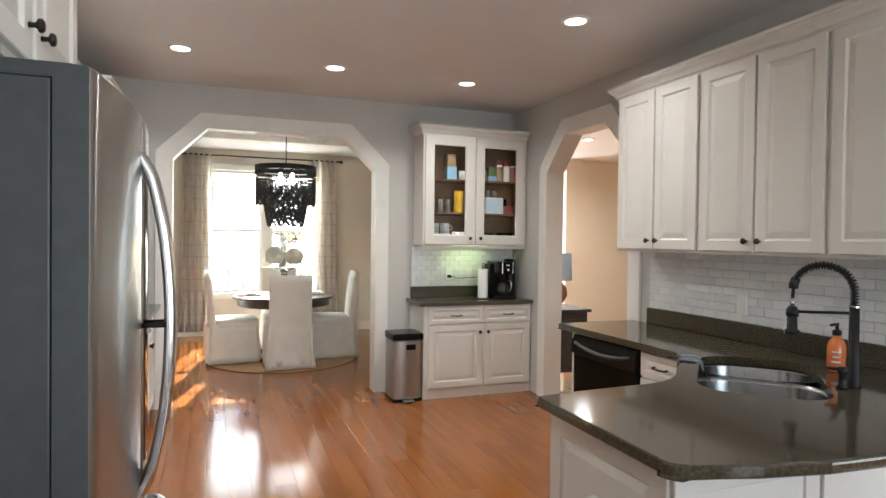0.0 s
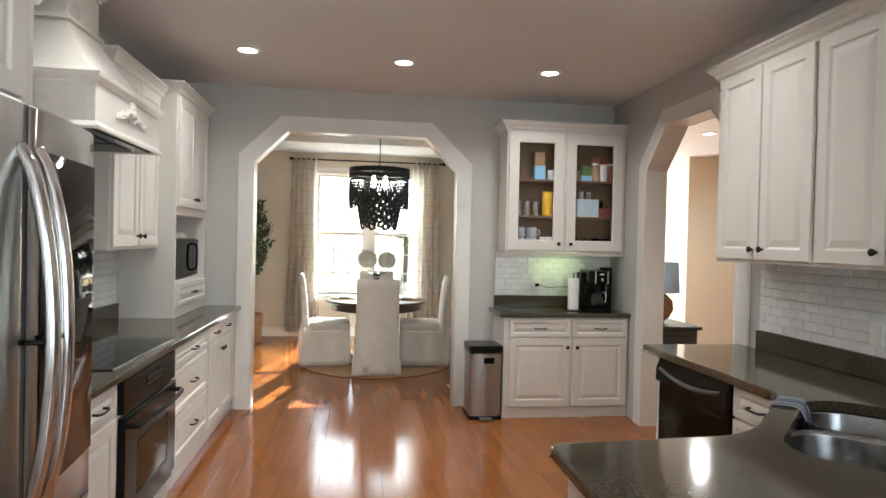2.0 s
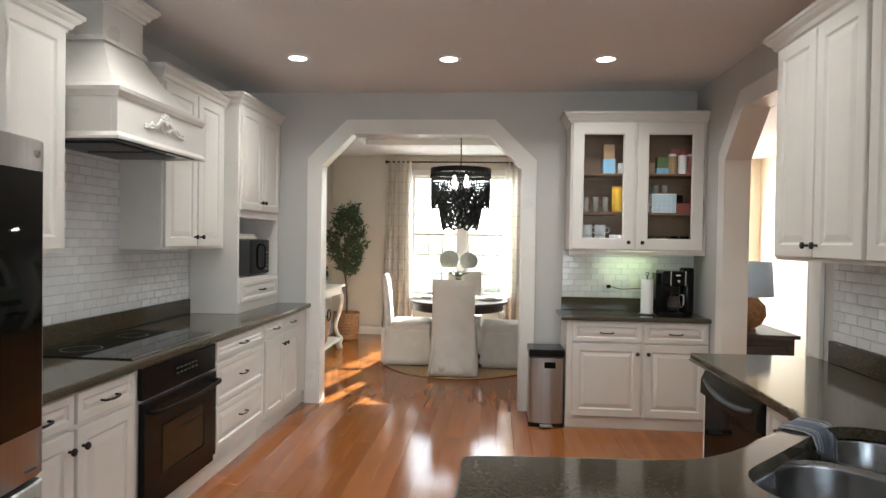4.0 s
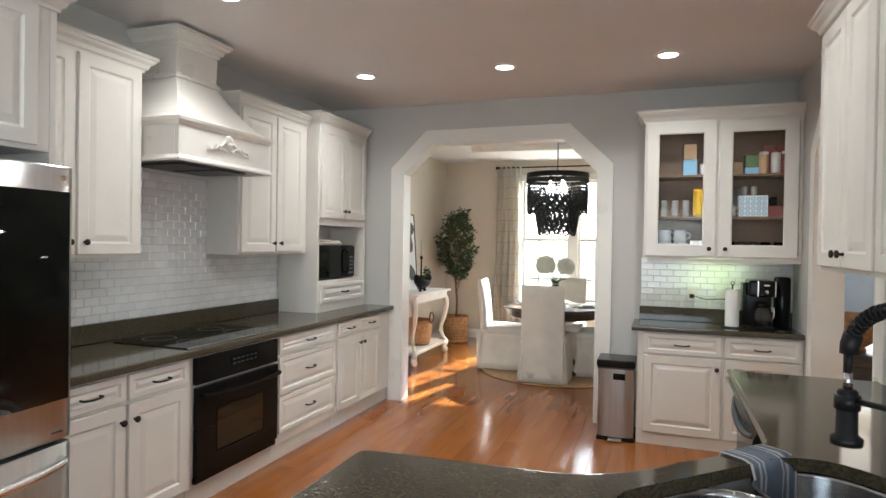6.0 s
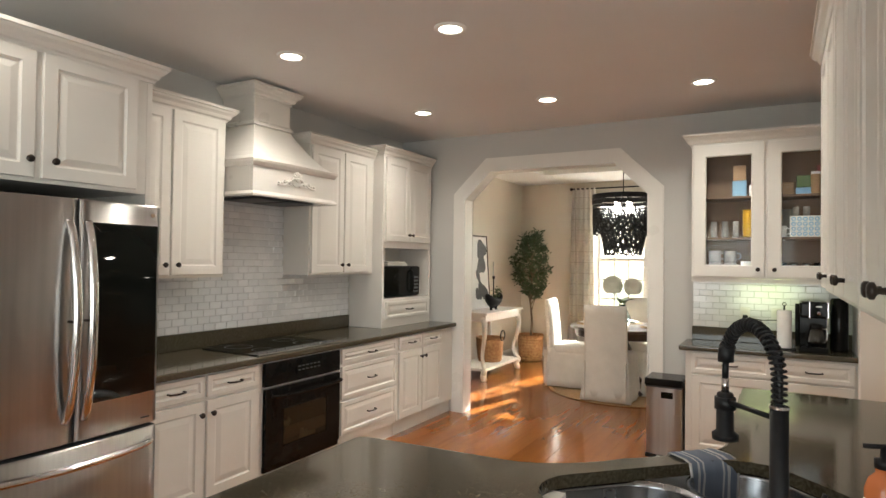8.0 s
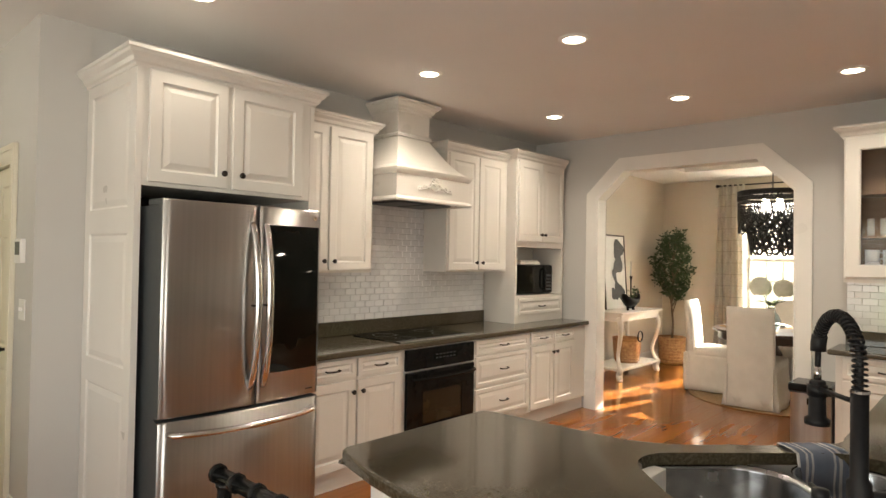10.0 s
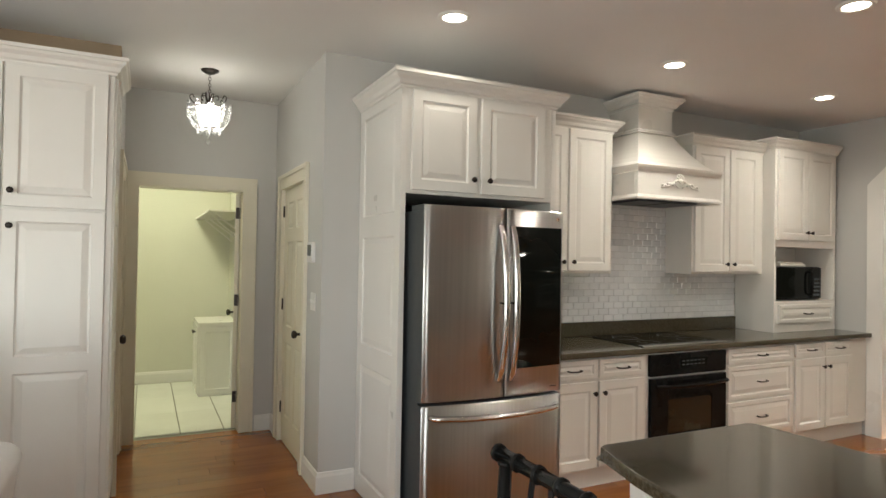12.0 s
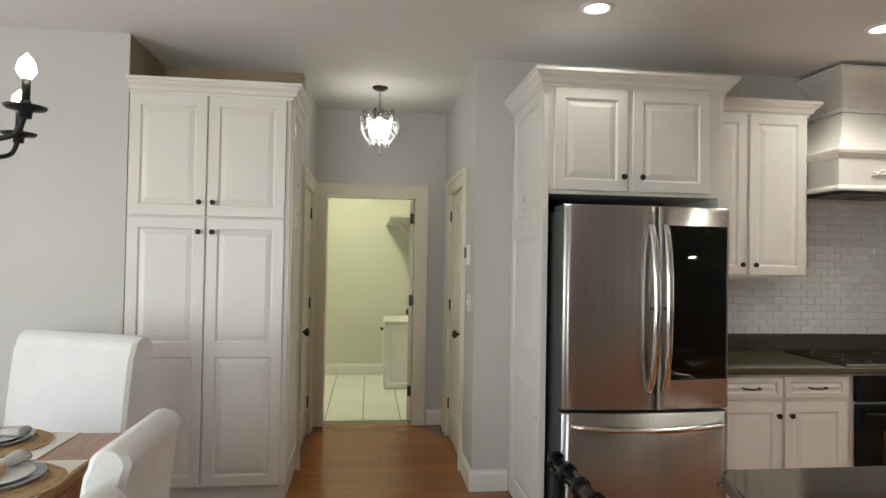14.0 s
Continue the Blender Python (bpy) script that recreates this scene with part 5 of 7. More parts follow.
def parsons_chair(m, label, group, fabric, w=0.47, name="slipcovered_chair", thick=0.085, round_top=False):
    """A skirted chair; it faces +y, its back at -y; origin on the floor under the seat."""
    c = thing(name, m, label, "chair", group)
    # skirt: a flaring box with soft pleats
    bm = bmesh.new()
    rows = []
    for k in range(7):
        s = k / 6
        z = 0.012 + 0.45 * s
        e = 0.035 * (1 - s) ** 1.4
        loop = []
        hw, y0, y1 = w / 2 + e, -0.26 - e * 0.8, 0.26 + e
        n = 12
        for (ax, ay), (bx, by) in (((-hw, y0), (hw, y0)), ((hw, y0), (hw, y1)), ((hw, y1), (-hw, y1)), ((-hw, y1), (-hw, y0))):
            for i in range(n):
                t = i / n
                wob = (1 - s) * 0.009 * math.sin(t * math.pi * 4 + 1.3)
                nx, ny = (by - ay), -(bx - ax)
                ln = math.hypot(nx, ny)
                loop.append(bm.verts.new((ax + (bx - ax) * t + nx / ln * wob, ay + (by - ay) * t + ny / ln * wob, z)))
        rows.append(loop)
    for a, b in zip(rows, rows[1:]):
        for i in range(len(a)):
            j = (i + 1) % len(a)
            bm.faces.new((a[i], a[j], b[j], b[i]))
    bm.faces.new(rows[-1])
    bm.faces.new(rows[0][::-1])
    part("skirt", bm, fabric, c, "", None, True)
    part("seat", soft_box(-w / 2 - 0.005, w / 2 + 0.005, -0.20, 0.275, 0.40, 0.515, 0.035), fabric, c, "", None, True)
    # back: curved in side view, rolls over at the top
    bm = bmesh.new()
    prof = []
    for k in range(13):
        s = k / 12
        z = 0.05 + 1.005 * s
        off = -0.235 - 0.02 * s - 0.10 * max(0, s - 0.45) ** 1.5
        th = thick - 0.025 * s
        if k == 12 and not round_top:
            th *= 0.55
        prof.append((off, th, z))
    if round_top:
        off, th, z = prof.pop()
        prof += [(off, th * math.cos(a), z - th / 2 + th / 2 * math.sin(a)) for a in (math.pi / 2 * k / 6 for k in range(6))] + [(off, th * 0.12, z)]
    rows = []
    for off, th, z in prof:
        hw = w / 2 - 0.004 + 0.012 * max(0, 0.4 - z)
        rr = min(th * 0.48, 0.016 if round_top else 0.02)
        if round_top:
            hw -= max(0.0, 0.06 - th) * 0.35
        pts = [(-hw, off - th / 2 + rr), (-hw + rr, off - th / 2), (hw - rr, off - th / 2), (hw, off - th / 2 + rr), (hw, off + th / 2 - rr), (hw - rr, off + th / 2), (-hw + rr, off + th / 2), (-hw, off + th / 2 - rr)]
        rows.append([bm.verts.new((x, y, z)) for x, y in pts])
    for a, b in zip(rows, rows[1:]):
        for i in range(8):
            j = (i + 1) % 8
            bm.faces.new((a[i], a[j], b[j], b[i]))
    bm.faces.new(rows[-1])
    bm.faces.new(rows[0][::-1])
    back = part("backrest", bm, fabric, c, "", None, True)
    if round_top:
        back.data.set_sharp_from_angle(angle=radians(33))
    for sx in (-1, 1):
        part("kick_pleat", B((sx * (w / 2 - 0.012) - 0.008, sx * (w / 2 - 0.012) + 0.008, -0.315, -0.272, 0.03, 0.44), bevel=0.004), fabric, c, "", None)
    return c


ch = parsons_chair(pose(1.385, 7.72, 0.0135, 0, 0, 0), "white linen slipcovered dining chair with skirt to floor", "chairs round the dining table", M_LINEN)
copy_thing(ch, pose(0.80, 8.22, 0.0135, 0, 0, -86))
copy_thing(ch, pose(1.96, 8.20, 0.0135, 0, 0, 88))
copy_thing(ch, pose(1.42, 8.92, 0.0135, 0, 0, 180))

for a in (0, 90, 180, 270):
    px, py = 1.39 + 0.38 * math.cos(radians(a)), 8.20 + 0.38 * math.sin(radians(a))
    ps = thing("place_setting", pose(px, py, 0.782), "white stacked plates on a woven placemat", "plates", "dining place settings")
    part("placemat", lathe([(0, 0), (0.165, 0), (0.17, 0.004), (0, 0.005)], 28), M_JUTE, ps)
    part("plate", lathe([(0, 0.006), (0.08, 0.006), (0.125, 0.018), (0.127, 0.021), (0.08, 0.012), (0, 0.011)], 28), M_PLASTIC, ps, "", None, True)
    part("bowl", lathe([(0, 0.013), (0.05, 0.013), (0.085, 0.032), (0.087, 0.034), (0.05, 0.02), (0, 0.018)], 24), M_PLASTIC, ps, "", None, True)
vase = thing("flower_vase", pose(1.39, 8.22, 0.782), "pale blue glass vase with white hydrangeas", "vase")
part("glass", lathe([(0, 0), (0.06, 0), (0.095, 0.05), (0.10, 0.10), (0.07, 0.17), (0.035, 0.215), (0.04, 0.25), (0.036, 0.25), (0.031, 0.215), (0.066, 0.168), (0.095, 0.10), (0.09, 0.052), (0.055, 0.006), (0, 0.006)], 28), M_BLUEGLASS, vase, "", None, True)
random.seed(21)
for dx, dy, dz, r in ((-0.115, 0.0, 0.475, 0.115), (0.12, 0.02, 0.465, 0.105)):
    bm = bmesh.new()
    for k in range(620):
        u, v = random.uniform(-0.75, 1), random.uniform(0, 2 * math.pi)
        s = math.sqrt(1 - u * u)
        n = Vector((s * math.cos(v), s * math.sin(v), u))
        q = n.to_track_quat("Z", "Y").to_matrix().to_4x4()
        m = Matrix.Translation(Vector((dx, dy, dz)) + n * r * random.uniform(0.86, 1.0)) @ q @ pose(0, 0, 0, 0, 0, random.uniform(0, 90))
        for b in range(4):
            vs = [bm.verts.new(m @ (Matrix.Rotation(radians(90 * b), 4, "Z") @ Vector(c))) for c in ((0, 0, 0), (0.016, -0.010, 0.004), (0.024, 0, 0.001), (0.016, 0.010, 0.004))]
            bm.faces.new(vs)
    bmesh.ops.create_icosphere(bm, subdivisions=2, radius=r * 0.84, matrix=Matrix.Translation((dx, dy, dz)))
    tagged(part("flower_head", bm, M_PETAL, vase, "round white hydrangea head"), kind="stuff")
    part("stem", tube(curve_pts([(0, 0, 0.02), (dx * 0.2, dy, 0.24), (dx * 0.8, dy, dz - 0.06)], 5), 0.004, 6), M_LEAF, vase, "", None, True)
for k in range(6):
    a = radians(60 * k + 20)
    bm = bmesh.new()
    m = pose(0.02 * math.cos(a), 0.02 * math.sin(a), 0.26, 0, -35, math.degrees(a))
    vs = [bm.verts.new(m @ Vector(c)) for c in ((0, 0, 0), (0.05, -0.035, 0.012), (0.11, -0.02, 0.0), (0.14, 0, -0.02), (0.11, 0.02, 0.0), (0.05, 0.035, 0.012))]
    bm.faces.new(vs)
    part("leaf", bm, M_LEAF, vase)

# beaded chandelier
chd = thing("bead_chandelier", pose(1.40, 8.20, 2.32), "black two-tier wooden bead chandelier, lit bulbs inside", "chandelier")
part("rod", tube([(0, 0, 0.02), (0, 0, 0.66)], 0.006, 8), M_MBLACK, chd, "", None, True)
part("canopy", lathe([(0.0, 0.65), (0.05, 0.655), (0.065, 0.679)], 24), M_MBLACK, chd, "", None, True)
part("top_ring", lathe([(0.352, -0.03), (0.362, -0.03), (0.364, 0.028), (0.352, 0.028), (0.352, -0.03)], 64), M_MBLACK, chd)
part("lower_ring", lathe([(0.272, -0.285), (0.284, -0.285), (0.284, -0.262), (0.272, -0.262), (0.272, -0.285)], 48), M_MBLACK, chd)
for i in range(4):
    part("spoke", tube([(0, 0, 0.015), (0.352 * math.cos(radians(90 * i + 20)), 0.352 * math.sin(radians(90 * i + 20)), 0.0)], 0.005, 6), M_MBLACK, chd)
bead = bmesh.new()
bmesh.ops.create_icosphere(bead, subdivisions=1, radius=0.0115)
bv = [v.co.copy() for v in bead.verts]
bf = [[v.index for v in f.verts] for f in bead.faces]
bead.free()


def bead_strands(name, strands, parent, label):
    verts, faces = [], []
    for st in strands:
        for p in st:
            o = len(verts)
            verts += [tuple(v + Vector(p)) for v in bv]
            faces += [[i + o for i in f] for f in bf]
    me = bpy.data.meshes.new(name)
    me.from_pydata(verts, [], faces)
    me.materials.append(M_BEAD)
    for f in me.polygons:
        f.use_smooth = True
    ob = new(name, me)
    ob.parent = parent
    return tagged(ob, label, kind="stuff")


def swag(r0, r1, z, n, drop, turn=0.0):
    """n deep garlands round a ring, each drawn in from r0 at the ring to r1 at its foot."""
    out = []
    for i in range(n):
        a0, a1 = turn + 2 * math.pi * i / n, turn + 2 * math.pi * (i + 1) / n
        per = int((2 * drop + r0 * (a1 - a0) * 0.6) / 0.021)
        st = []
        for k in range(per + 1):
            t = k / per
            d = (1 - abs(2 * t - 1) ** 2.6) ** 0.9
            r, a = r0 + (r1 - r0) * d * drop / 0.46, a0 + (a1 - a0) * t
            st.append((r * math.cos(a), r * math.sin(a), z - drop * d))
        out.append(st)
    return out


BEADS = "black wooden bead garlands"
_up = []
for k in range(9):
    _up += swag(0.356 - 0.001 * k, 0.345, -0.02, 9, 0.30 + 0.016 * k, radians(17.3 * k + 10))
_up += swag(0.357, 0.35, -0.02, 46, 0.055) + swag(0.356, 0.35, -0.02, 40, 0.03)
bead_strands("bead_garland", _up, chd, BEADS)
_lo = []
for k in range(9):
    _lo += swag(0.285 - 0.001 * k, 0.205, -0.27, 8, 0.26 + 0.021 * k, radians(16.3 * k + 5))
bead_strands("bead_garland", _lo, chd, BEADS)
for i in range(4):
    a = radians(90 * i + 45)
    part("bulb", lathe([(0, -0.215), (0.02, -0.208), (0.033, -0.18), (0.033, -0.16), (0.016, -0.11), (0.012, -0.08), (0, -0.08)], 14), M_BULB, chd, "glowing bulb", pose(0.10 * math.cos(a), 0.10 * math.sin(a), 0.02), True)
    part("socket", tube([(0.10 * math.cos(a), 0.10 * math.sin(a), -0.06), (0.10 * math.cos(a), 0.10 * math.sin(a), 0.01)], 0.013, 8), M_MBLACK, chd, "", None, True)

# curtains and rod
rod = thing("curtain_rod", pose(1.29, 10.20, 2.69), "black iron curtain rod with ball ends", "curtain rod")
part("pole", tube([(-1.13, 0, 0), (1.15, 0, 0)], 0.011, 10), M_MBLACK, rod, "", None, True)
for x in (-1.15, 1.17):
    bm = bmesh.new()
    bmesh.ops.create_icosphere(bm, subdivisions=2, radius=0.026, matrix=Matrix.Translation((x, 0, 0)))
    part("finial", bm, M_MBLACK, rod, "", None, True)
    part("bracket", tube([(x * 0.97, 0, 0), (x * 0.97, 0.098, 0)], 0.007, 6), M_MBLACK, rod)


def curtain_material():
    m = mat("striped_curtain_linen", 0.9, col=(0.84, 0.81, 0.75), col2=(0.88, 0.85, 0.79), scale=6, bump=0.2, bscale=300)
    nt, N = m.node_tree, m.node_tree.nodes
    p = N["Principled BSDF"]
    tc = N.new("ShaderNodeTexCoord")
    sp = N.new("ShaderNodeSeparateXYZ")
    nt.links.new(tc.outputs["Object"], sp.inputs[0])
    md = N.new("ShaderNodeMath")
    md.operation = "PINGPONG"
    md.inputs[1].default_value = 0.085
    nt.links.new(sp.outputs["Z"], md.inputs[0])
    lt = N.new("ShaderNodeMath")
    lt.operation = "LESS_THAN"
    lt.inputs[1].default_value = 0.0035
    nt.links.new(md.outputs[0], lt.inputs[0])
    mv = N.new("ShaderNodeMath")
    mv.operation = "PINGPONG"
    mv.inputs[1].default_value = 0.055
    nt.links.new(sp.outputs["X"], mv.inputs[0])
    lv = N.new("ShaderNodeMath")
    lv.operation = "LESS_THAN"
    lv.inputs[1].default_value = 0.0025
    nt.links.new(mv.outputs[0], lv.inputs[0])
    mm = N.new("ShaderNodeMath")
    mm.operation = "MAXIMUM"
    nt.links.new(lt.outputs[0], mm.inputs[0])
    nt.links.new(lv.outputs[0], mm.inputs[1])
    mx = N.new("ShaderNodeMix")
    mx.data_type = "RGBA"
    nt.links.new(mm.outputs[0], mx.inputs["Factor"])
    src = p.inputs["Base Color"].links[0].from_socket
    nt.links.new(src, mx.inputs[6])
    mx.inputs[7].default_value = (0.64, 0.60, 0.54, 1)
    nt.links.new(mx.outputs[2], p.inputs["Base Color"])
    tr = N.new("ShaderNodeBsdfTranslucent")
    nt.links.new(mx.outputs[2], tr.inputs["Color"])
    ms = N.new("ShaderNodeMixShader")
    ms.inputs[0].default_value = 0.6
    nt.links.new(p.outputs[0], ms.inputs[1])
    nt.links.new(tr.outputs[0], ms.inputs[2])
    nt.links.new(ms.outputs[0], N["Material Output"].inputs["Surface"])
    return m


M_CURT = curtain_material()


def curtain(x0, x1, folds, seed):
    random.seed(seed)
    ph = [random.uniform(-0.6, 0.6) for _ in range(40)]
    bm = bmesh.new()
    nx, nz = folds * 10, 16
    grid = []
    for k in range(nz + 1):
        s = k / nz
        z = 2.70 - s * 2.62
        row = []
        for i in range(nx + 1):
            t = i / nx
            pinch = 0.82 + 0.25 * s
            x = (x0 + x1) / 2 + (t - 0.5) * (x1 - x0) * pinch
            amp = 0.030 + 0.028 * s
            y = 10.20 + amp * math.sin(t * folds * 2 * math.pi + ph[int(t * folds)] * s)
            row.append(bm.verts.new((x, y, z)))
        grid.append(row)
    for a, b in zip(grid, grid[1:]):
        for i in range(nx):
            bm.faces.new((a[i], a[i + 1], b[i + 1], b[i]))
    bmesh.ops.solidify(bm, geom=bm.faces[:], thickness=0.003)
    return bm


single("curtain", curtain(0.12, 0.57, 5, 1), M_CURT, Matrix(), "cream linen curtain with thin grey stripes, floor length", "curtain", "window curtains", smooth=True)
single("curtain", curtain(1.93, 2.42, 5, 2), M_CURT, Matrix(), "cream linen curtain with thin grey stripes, floor length", "curtain", "window curtains", smooth=True)

# console table with cabriole legs
con = thing("console_table", pose(-0.47, 8.40, 0), "white painted console table with curved cabriole legs", "console table")
part("top", B((-0.25, 0.28, -0.62, 0.62, 0.845, 0.872), bevel=0.006), M_TRIM, con)
part("apron", B((-0.23, 0.24, -0.57, 0.57, 0.755, 0.844), bevel=0.003), M_TRIM, con)
part("lower_shelf", B((-0.24, 0.25, -0.58, 0.58, 0.125, 0.16), bevel=0.005), M_TRIM, con)
for sx in (-1, 1):
    for sy in (-1, 1):
        p = [(sx * 0.20, sy * 0.54, 0.80), (sx * 0.235, sy * 0.575, 0.68), (sx * 0.215, sy * 0.555, 0.50), (sx * 0.175, sy * 0.515, 0.33), (sx * 0.20, sy * 0.54, 0.20), (sx * 0.235, sy * 0.575, 0.14), (sx * 0.21, sy * 0.55, 0.08), (sx * 0.225, sy * 0.565, 0.02)]
        n = 7 * 5 + 1
        part("leg", tube(curve_pts(p, 5), 0.03, 10, radii=[0.042 - 0.018 * math.sin(math.pi * min(1, k / (n - 1) * 1.15)) for k in range(n)]), M_TRIM, con, "", None, True)
        part("foot", lathe([(0, 0), (0.03, 0.0), (0.038, 0.015), (0.03, 0.03), (0, 0.034)], 12), M_TRIM, con, "", pose(sx * 0.225, sy * 0.565, 0), True)
bsk = thing("wicker_basket", pose(-0.45, 8.45, 0.1605), "brown woven basket with ring handles on console shelf", "basket")
part("body", lathe([(0, 0.0), (0.15, 0.0), (0.165, 0.05), (0.185, 0.2), (0.19, 0.33), (0.18, 0.33), (0.175, 0.2), (0.155, 0.02), (0, 0.015)], 32), M_WICKER, bsk, "", None, True)
for k in range(10):
    part("weave_band", lathe([(0.163 + 0.003 * k, 0.03 + 0.03 * k - 0.008), (0.170 + 0.003 * k - 0.0001 * k * k, 0.03 + 0.03 * k), (0.163 + 0.003 * k, 0.03 + 0.03 * k + 0.008)], 32), M_WICKER, bsk, "", None, True)
part("handle", tube([(0.19, 0.07 * math.cos(a), 0.36 + 0.07 * math.sin(a)) for a in (2 * math.pi * i / 20 for i in range(21))], 0.009, 8), M_MBLACK, bsk, "dark ring handle", None, True)
art = thing("leaning_picture", pose(-0.60, 8.41, 0.873, 0, -4, 0), "framed dark leaf painting leaning against wall", "picture")
part("canvas", B((0.0, 0.02, -0.30, 0.30, 0.0, 1.0), bevel=0.003), M_PLASTIC, art)
part("frame", B((-0.012, 0.026, -0.325, -0.301, 0, 1.02), (-0.012, 0.026, 0.301, 0.325, 0, 1.02), (-0.012, 0.026, -0.301, 0.301, 1.001, 1.02), bevel=0.003), M_DARKWOOD, art)
random.seed(8)
for cx, cz, rx, rz, a in ((0.12, 0.82, 0.15, 0.13, 10), (0.10, 0.62, 0.12, 0.15, -25), (-0.02, 0.45, 0.05, 0.12, 20), (0.05, 0.25, 0.10, 0.12, -10), (0.16, 0.22, 0.09, 0.10, 30), (-0.05, 0.2, 0.07, 0.10, 60)):
    bm = bmesh.new()
    vs = []
    for i in range(20):
        t = 2 * math.pi * i / 20
        r = 1 + 0.18 * math.sin(3 * t + cx * 20)
        u, v = rx * r * math.cos(t), rz * r * math.sin(t)
        c, s = math.cos(radians(a)), math.sin(radians(a))
        vs.append((cx + u * c - v * s, cz + u * s + v * c))
    prism([(y, z) for y, z in vs], 0.0205, 0.022, "x", 0, bm)
    part("painted_leaf", bm, M_GREYWOOD, art, "dark grey-green painted leaf shape")
for nm, yy, hh in (("candlestick", 8.66, 0.45), ("candlestick", 7.78, 0.42)):
    cs = thing(nm, pose(-0.50, yy, 0.873), "black turned candlestick with a white taper candle", "candlestick", "console candlesticks")
    part("stick", lathe([(0, 0), (0.045, 0.0), (0.045, 0.012), (0.015, 0.03), (0.011, 0.08), (0.018, 0.10), (0.010, 0.13), (0.009, hh - 0.05), (0.018, hh - 0.03), (0.02, hh), (0, hh)], 16), M_MBLACK, cs, "", None, True)
    part("candle", lathe([(0, hh), (0.011, hh), (0.008, hh + 0.2), (0, hh + 0.205)], 10), M_PLASTIC, cs, "white taper candle", None, True)
bw = thing("footed_bowl", pose(-0.36, 8.36, 0.873), "black footed boat-shaped bowl with leaves", "bowl")
bm = bmesh.new()
rows = []
for k, (f, z) in enumerate(((0.25, 0.05), (0.6, 0.06), (0.9, 0.10), (1.0, 0.15), (0.95, 0.15), (0.8, 0.10), (0.4, 0.075))):
    rows.append([bm.verts.new((0.10 * f * math.cos(a), 0.21 * f * math.sin(a), z + (0.075 * abs(math.sin(a)) ** 3 if 0.7 < f else 0))) for a in (2 * math.pi * i / 28 for i in range(28))])
for a, b in zip(rows, rows[1:]):
    for i in range(28):
        bm.faces.new((a[i], a[(i + 1) % 28], b[(i + 1) % 28], b[i]))
bm.faces.new(rows[-1])
bm.faces.new(rows[0][::-1])
part("dish", bm, M_MBLACK, bw, "", None, True)
for y in (-0.08, 0.08):
    part("foot", lathe([(0, 0), (0.02, 0), (0.015, 0.03), (0.03, 0.055)], 10), M_MBLACK, bw, "", pose(0, y, 0), True)


def leaf_cloud(n, spots, size, seed):
    """Many single bent leaves scattered round spots (x, y, z, radius)."""
    rnd = random.Random(seed)
    verts, faces = [], []
    for _ in range(n):
        x, y, z, r = rnd.choice(spots)
        d = Vector((rnd.gauss(0, 1), rnd.gauss(0, 1), rnd.gauss(0, 1))).normalized() * r * rnd.random() ** 0.5
        m = Matrix.Translation(Vector((x, y, z)) + d) @ Euler((rnd.uniform(0, 6.3), rnd.uniform(-0.9, 0.9), rnd.uniform(0, 6.3))).to_matrix().to_4x4()
        s = size * rnd.uniform(0.7, 1.3)
        o = len(verts)
        for c in ((0, 0, 0), (0.4 * s, -0.24 * s, 0.06 * s), (s, 0, -0.08 * s), (0.4 * s, 0.24 * s, 0.06 * s)):
            verts.append(tuple(m @ Vector(c)))
        faces += [[o, o + 1, o + 2], [o, o + 2, o + 3]]
    me = bpy.data.meshes.new("leaves")
    me.from_pydata(verts, [], faces)
    return me


def leaves(parent, me, label):
    me.materials.append(M_LEAF)
    ob = new("crown", me)
    ob.parent = parent
    return tagged(ob, label, kind="stuff")


leaves(bw, leaf_cloud(60, [(0, 0.06, 0.20, 0.07), (0, 0.10, 0.26, 0.05)], 0.05, 4), "small green sprigs")
fig = thing("potted_tree", pose(-0.37, 9.80, 0), "tall leafy indoor tree in a wicker pot", "potted tree")
part("pot", lathe([(0, 0.0), (0.17, 0.0), (0.185, 0.1), (0.20, 0.40), (0.19, 0.40), (0.175, 0.33), (0, 0.33)], 32), M_WICKER, fig, "woven wicker pot", None, True)
for k in range(9):
    part("weave_band", lathe([(0.18 + 0.0018 * k, 0.03 + 0.042 * k - 0.012), (0.19 + 0.0018 * k, 0.03 + 0.042 * k), (0.18 + 0.0018 * k, 0.03 + 0.042 * k + 0.012)], 32), M_WICKER, fig, "", None, True)
random.seed(31)
part("trunk", tube(curve_pts([(0, 0, 0.3), (0.012, 0.01, 0.6), (-0.01, 0.0, 0.9), (0.01, 0.01, 1.2), (0.0, 0.0, 1.6)], 5), 0.02, 8, radii=[0.02 - 0.0006 * k for k in range(21)]), M_BARK, fig, "", None, True)
spots = []
for k in range(22):
    a, z = k * 2.4, 0.95 + 0.042 * k
    rr = 0.30 * math.sin(math.pi * (0.18 + 0.75 * k / 22)) * random.uniform(0.7, 1.1)
    tip = (rr * math.cos(a), rr * math.sin(a), z + 0.12)
    part("branch", tube(curve_pts([(0, 0, z - 0.22), (tip[0] * 0.45, tip[1] * 0.45, z - 0.05), tip], 4), 0.006, 5, radii=[0.009 - 0.0008 * i for i in range(9)]), M_BARK, fig, "", None, True)
    spots += [(*tip, 0.105), (tip[0] * 0.7, tip[1] * 0.7, tip[2] - 0.05, 0.09)]
leaves(fig, leaf_cloud(2600, spots, 0.06, 32), "dense small green leaves")
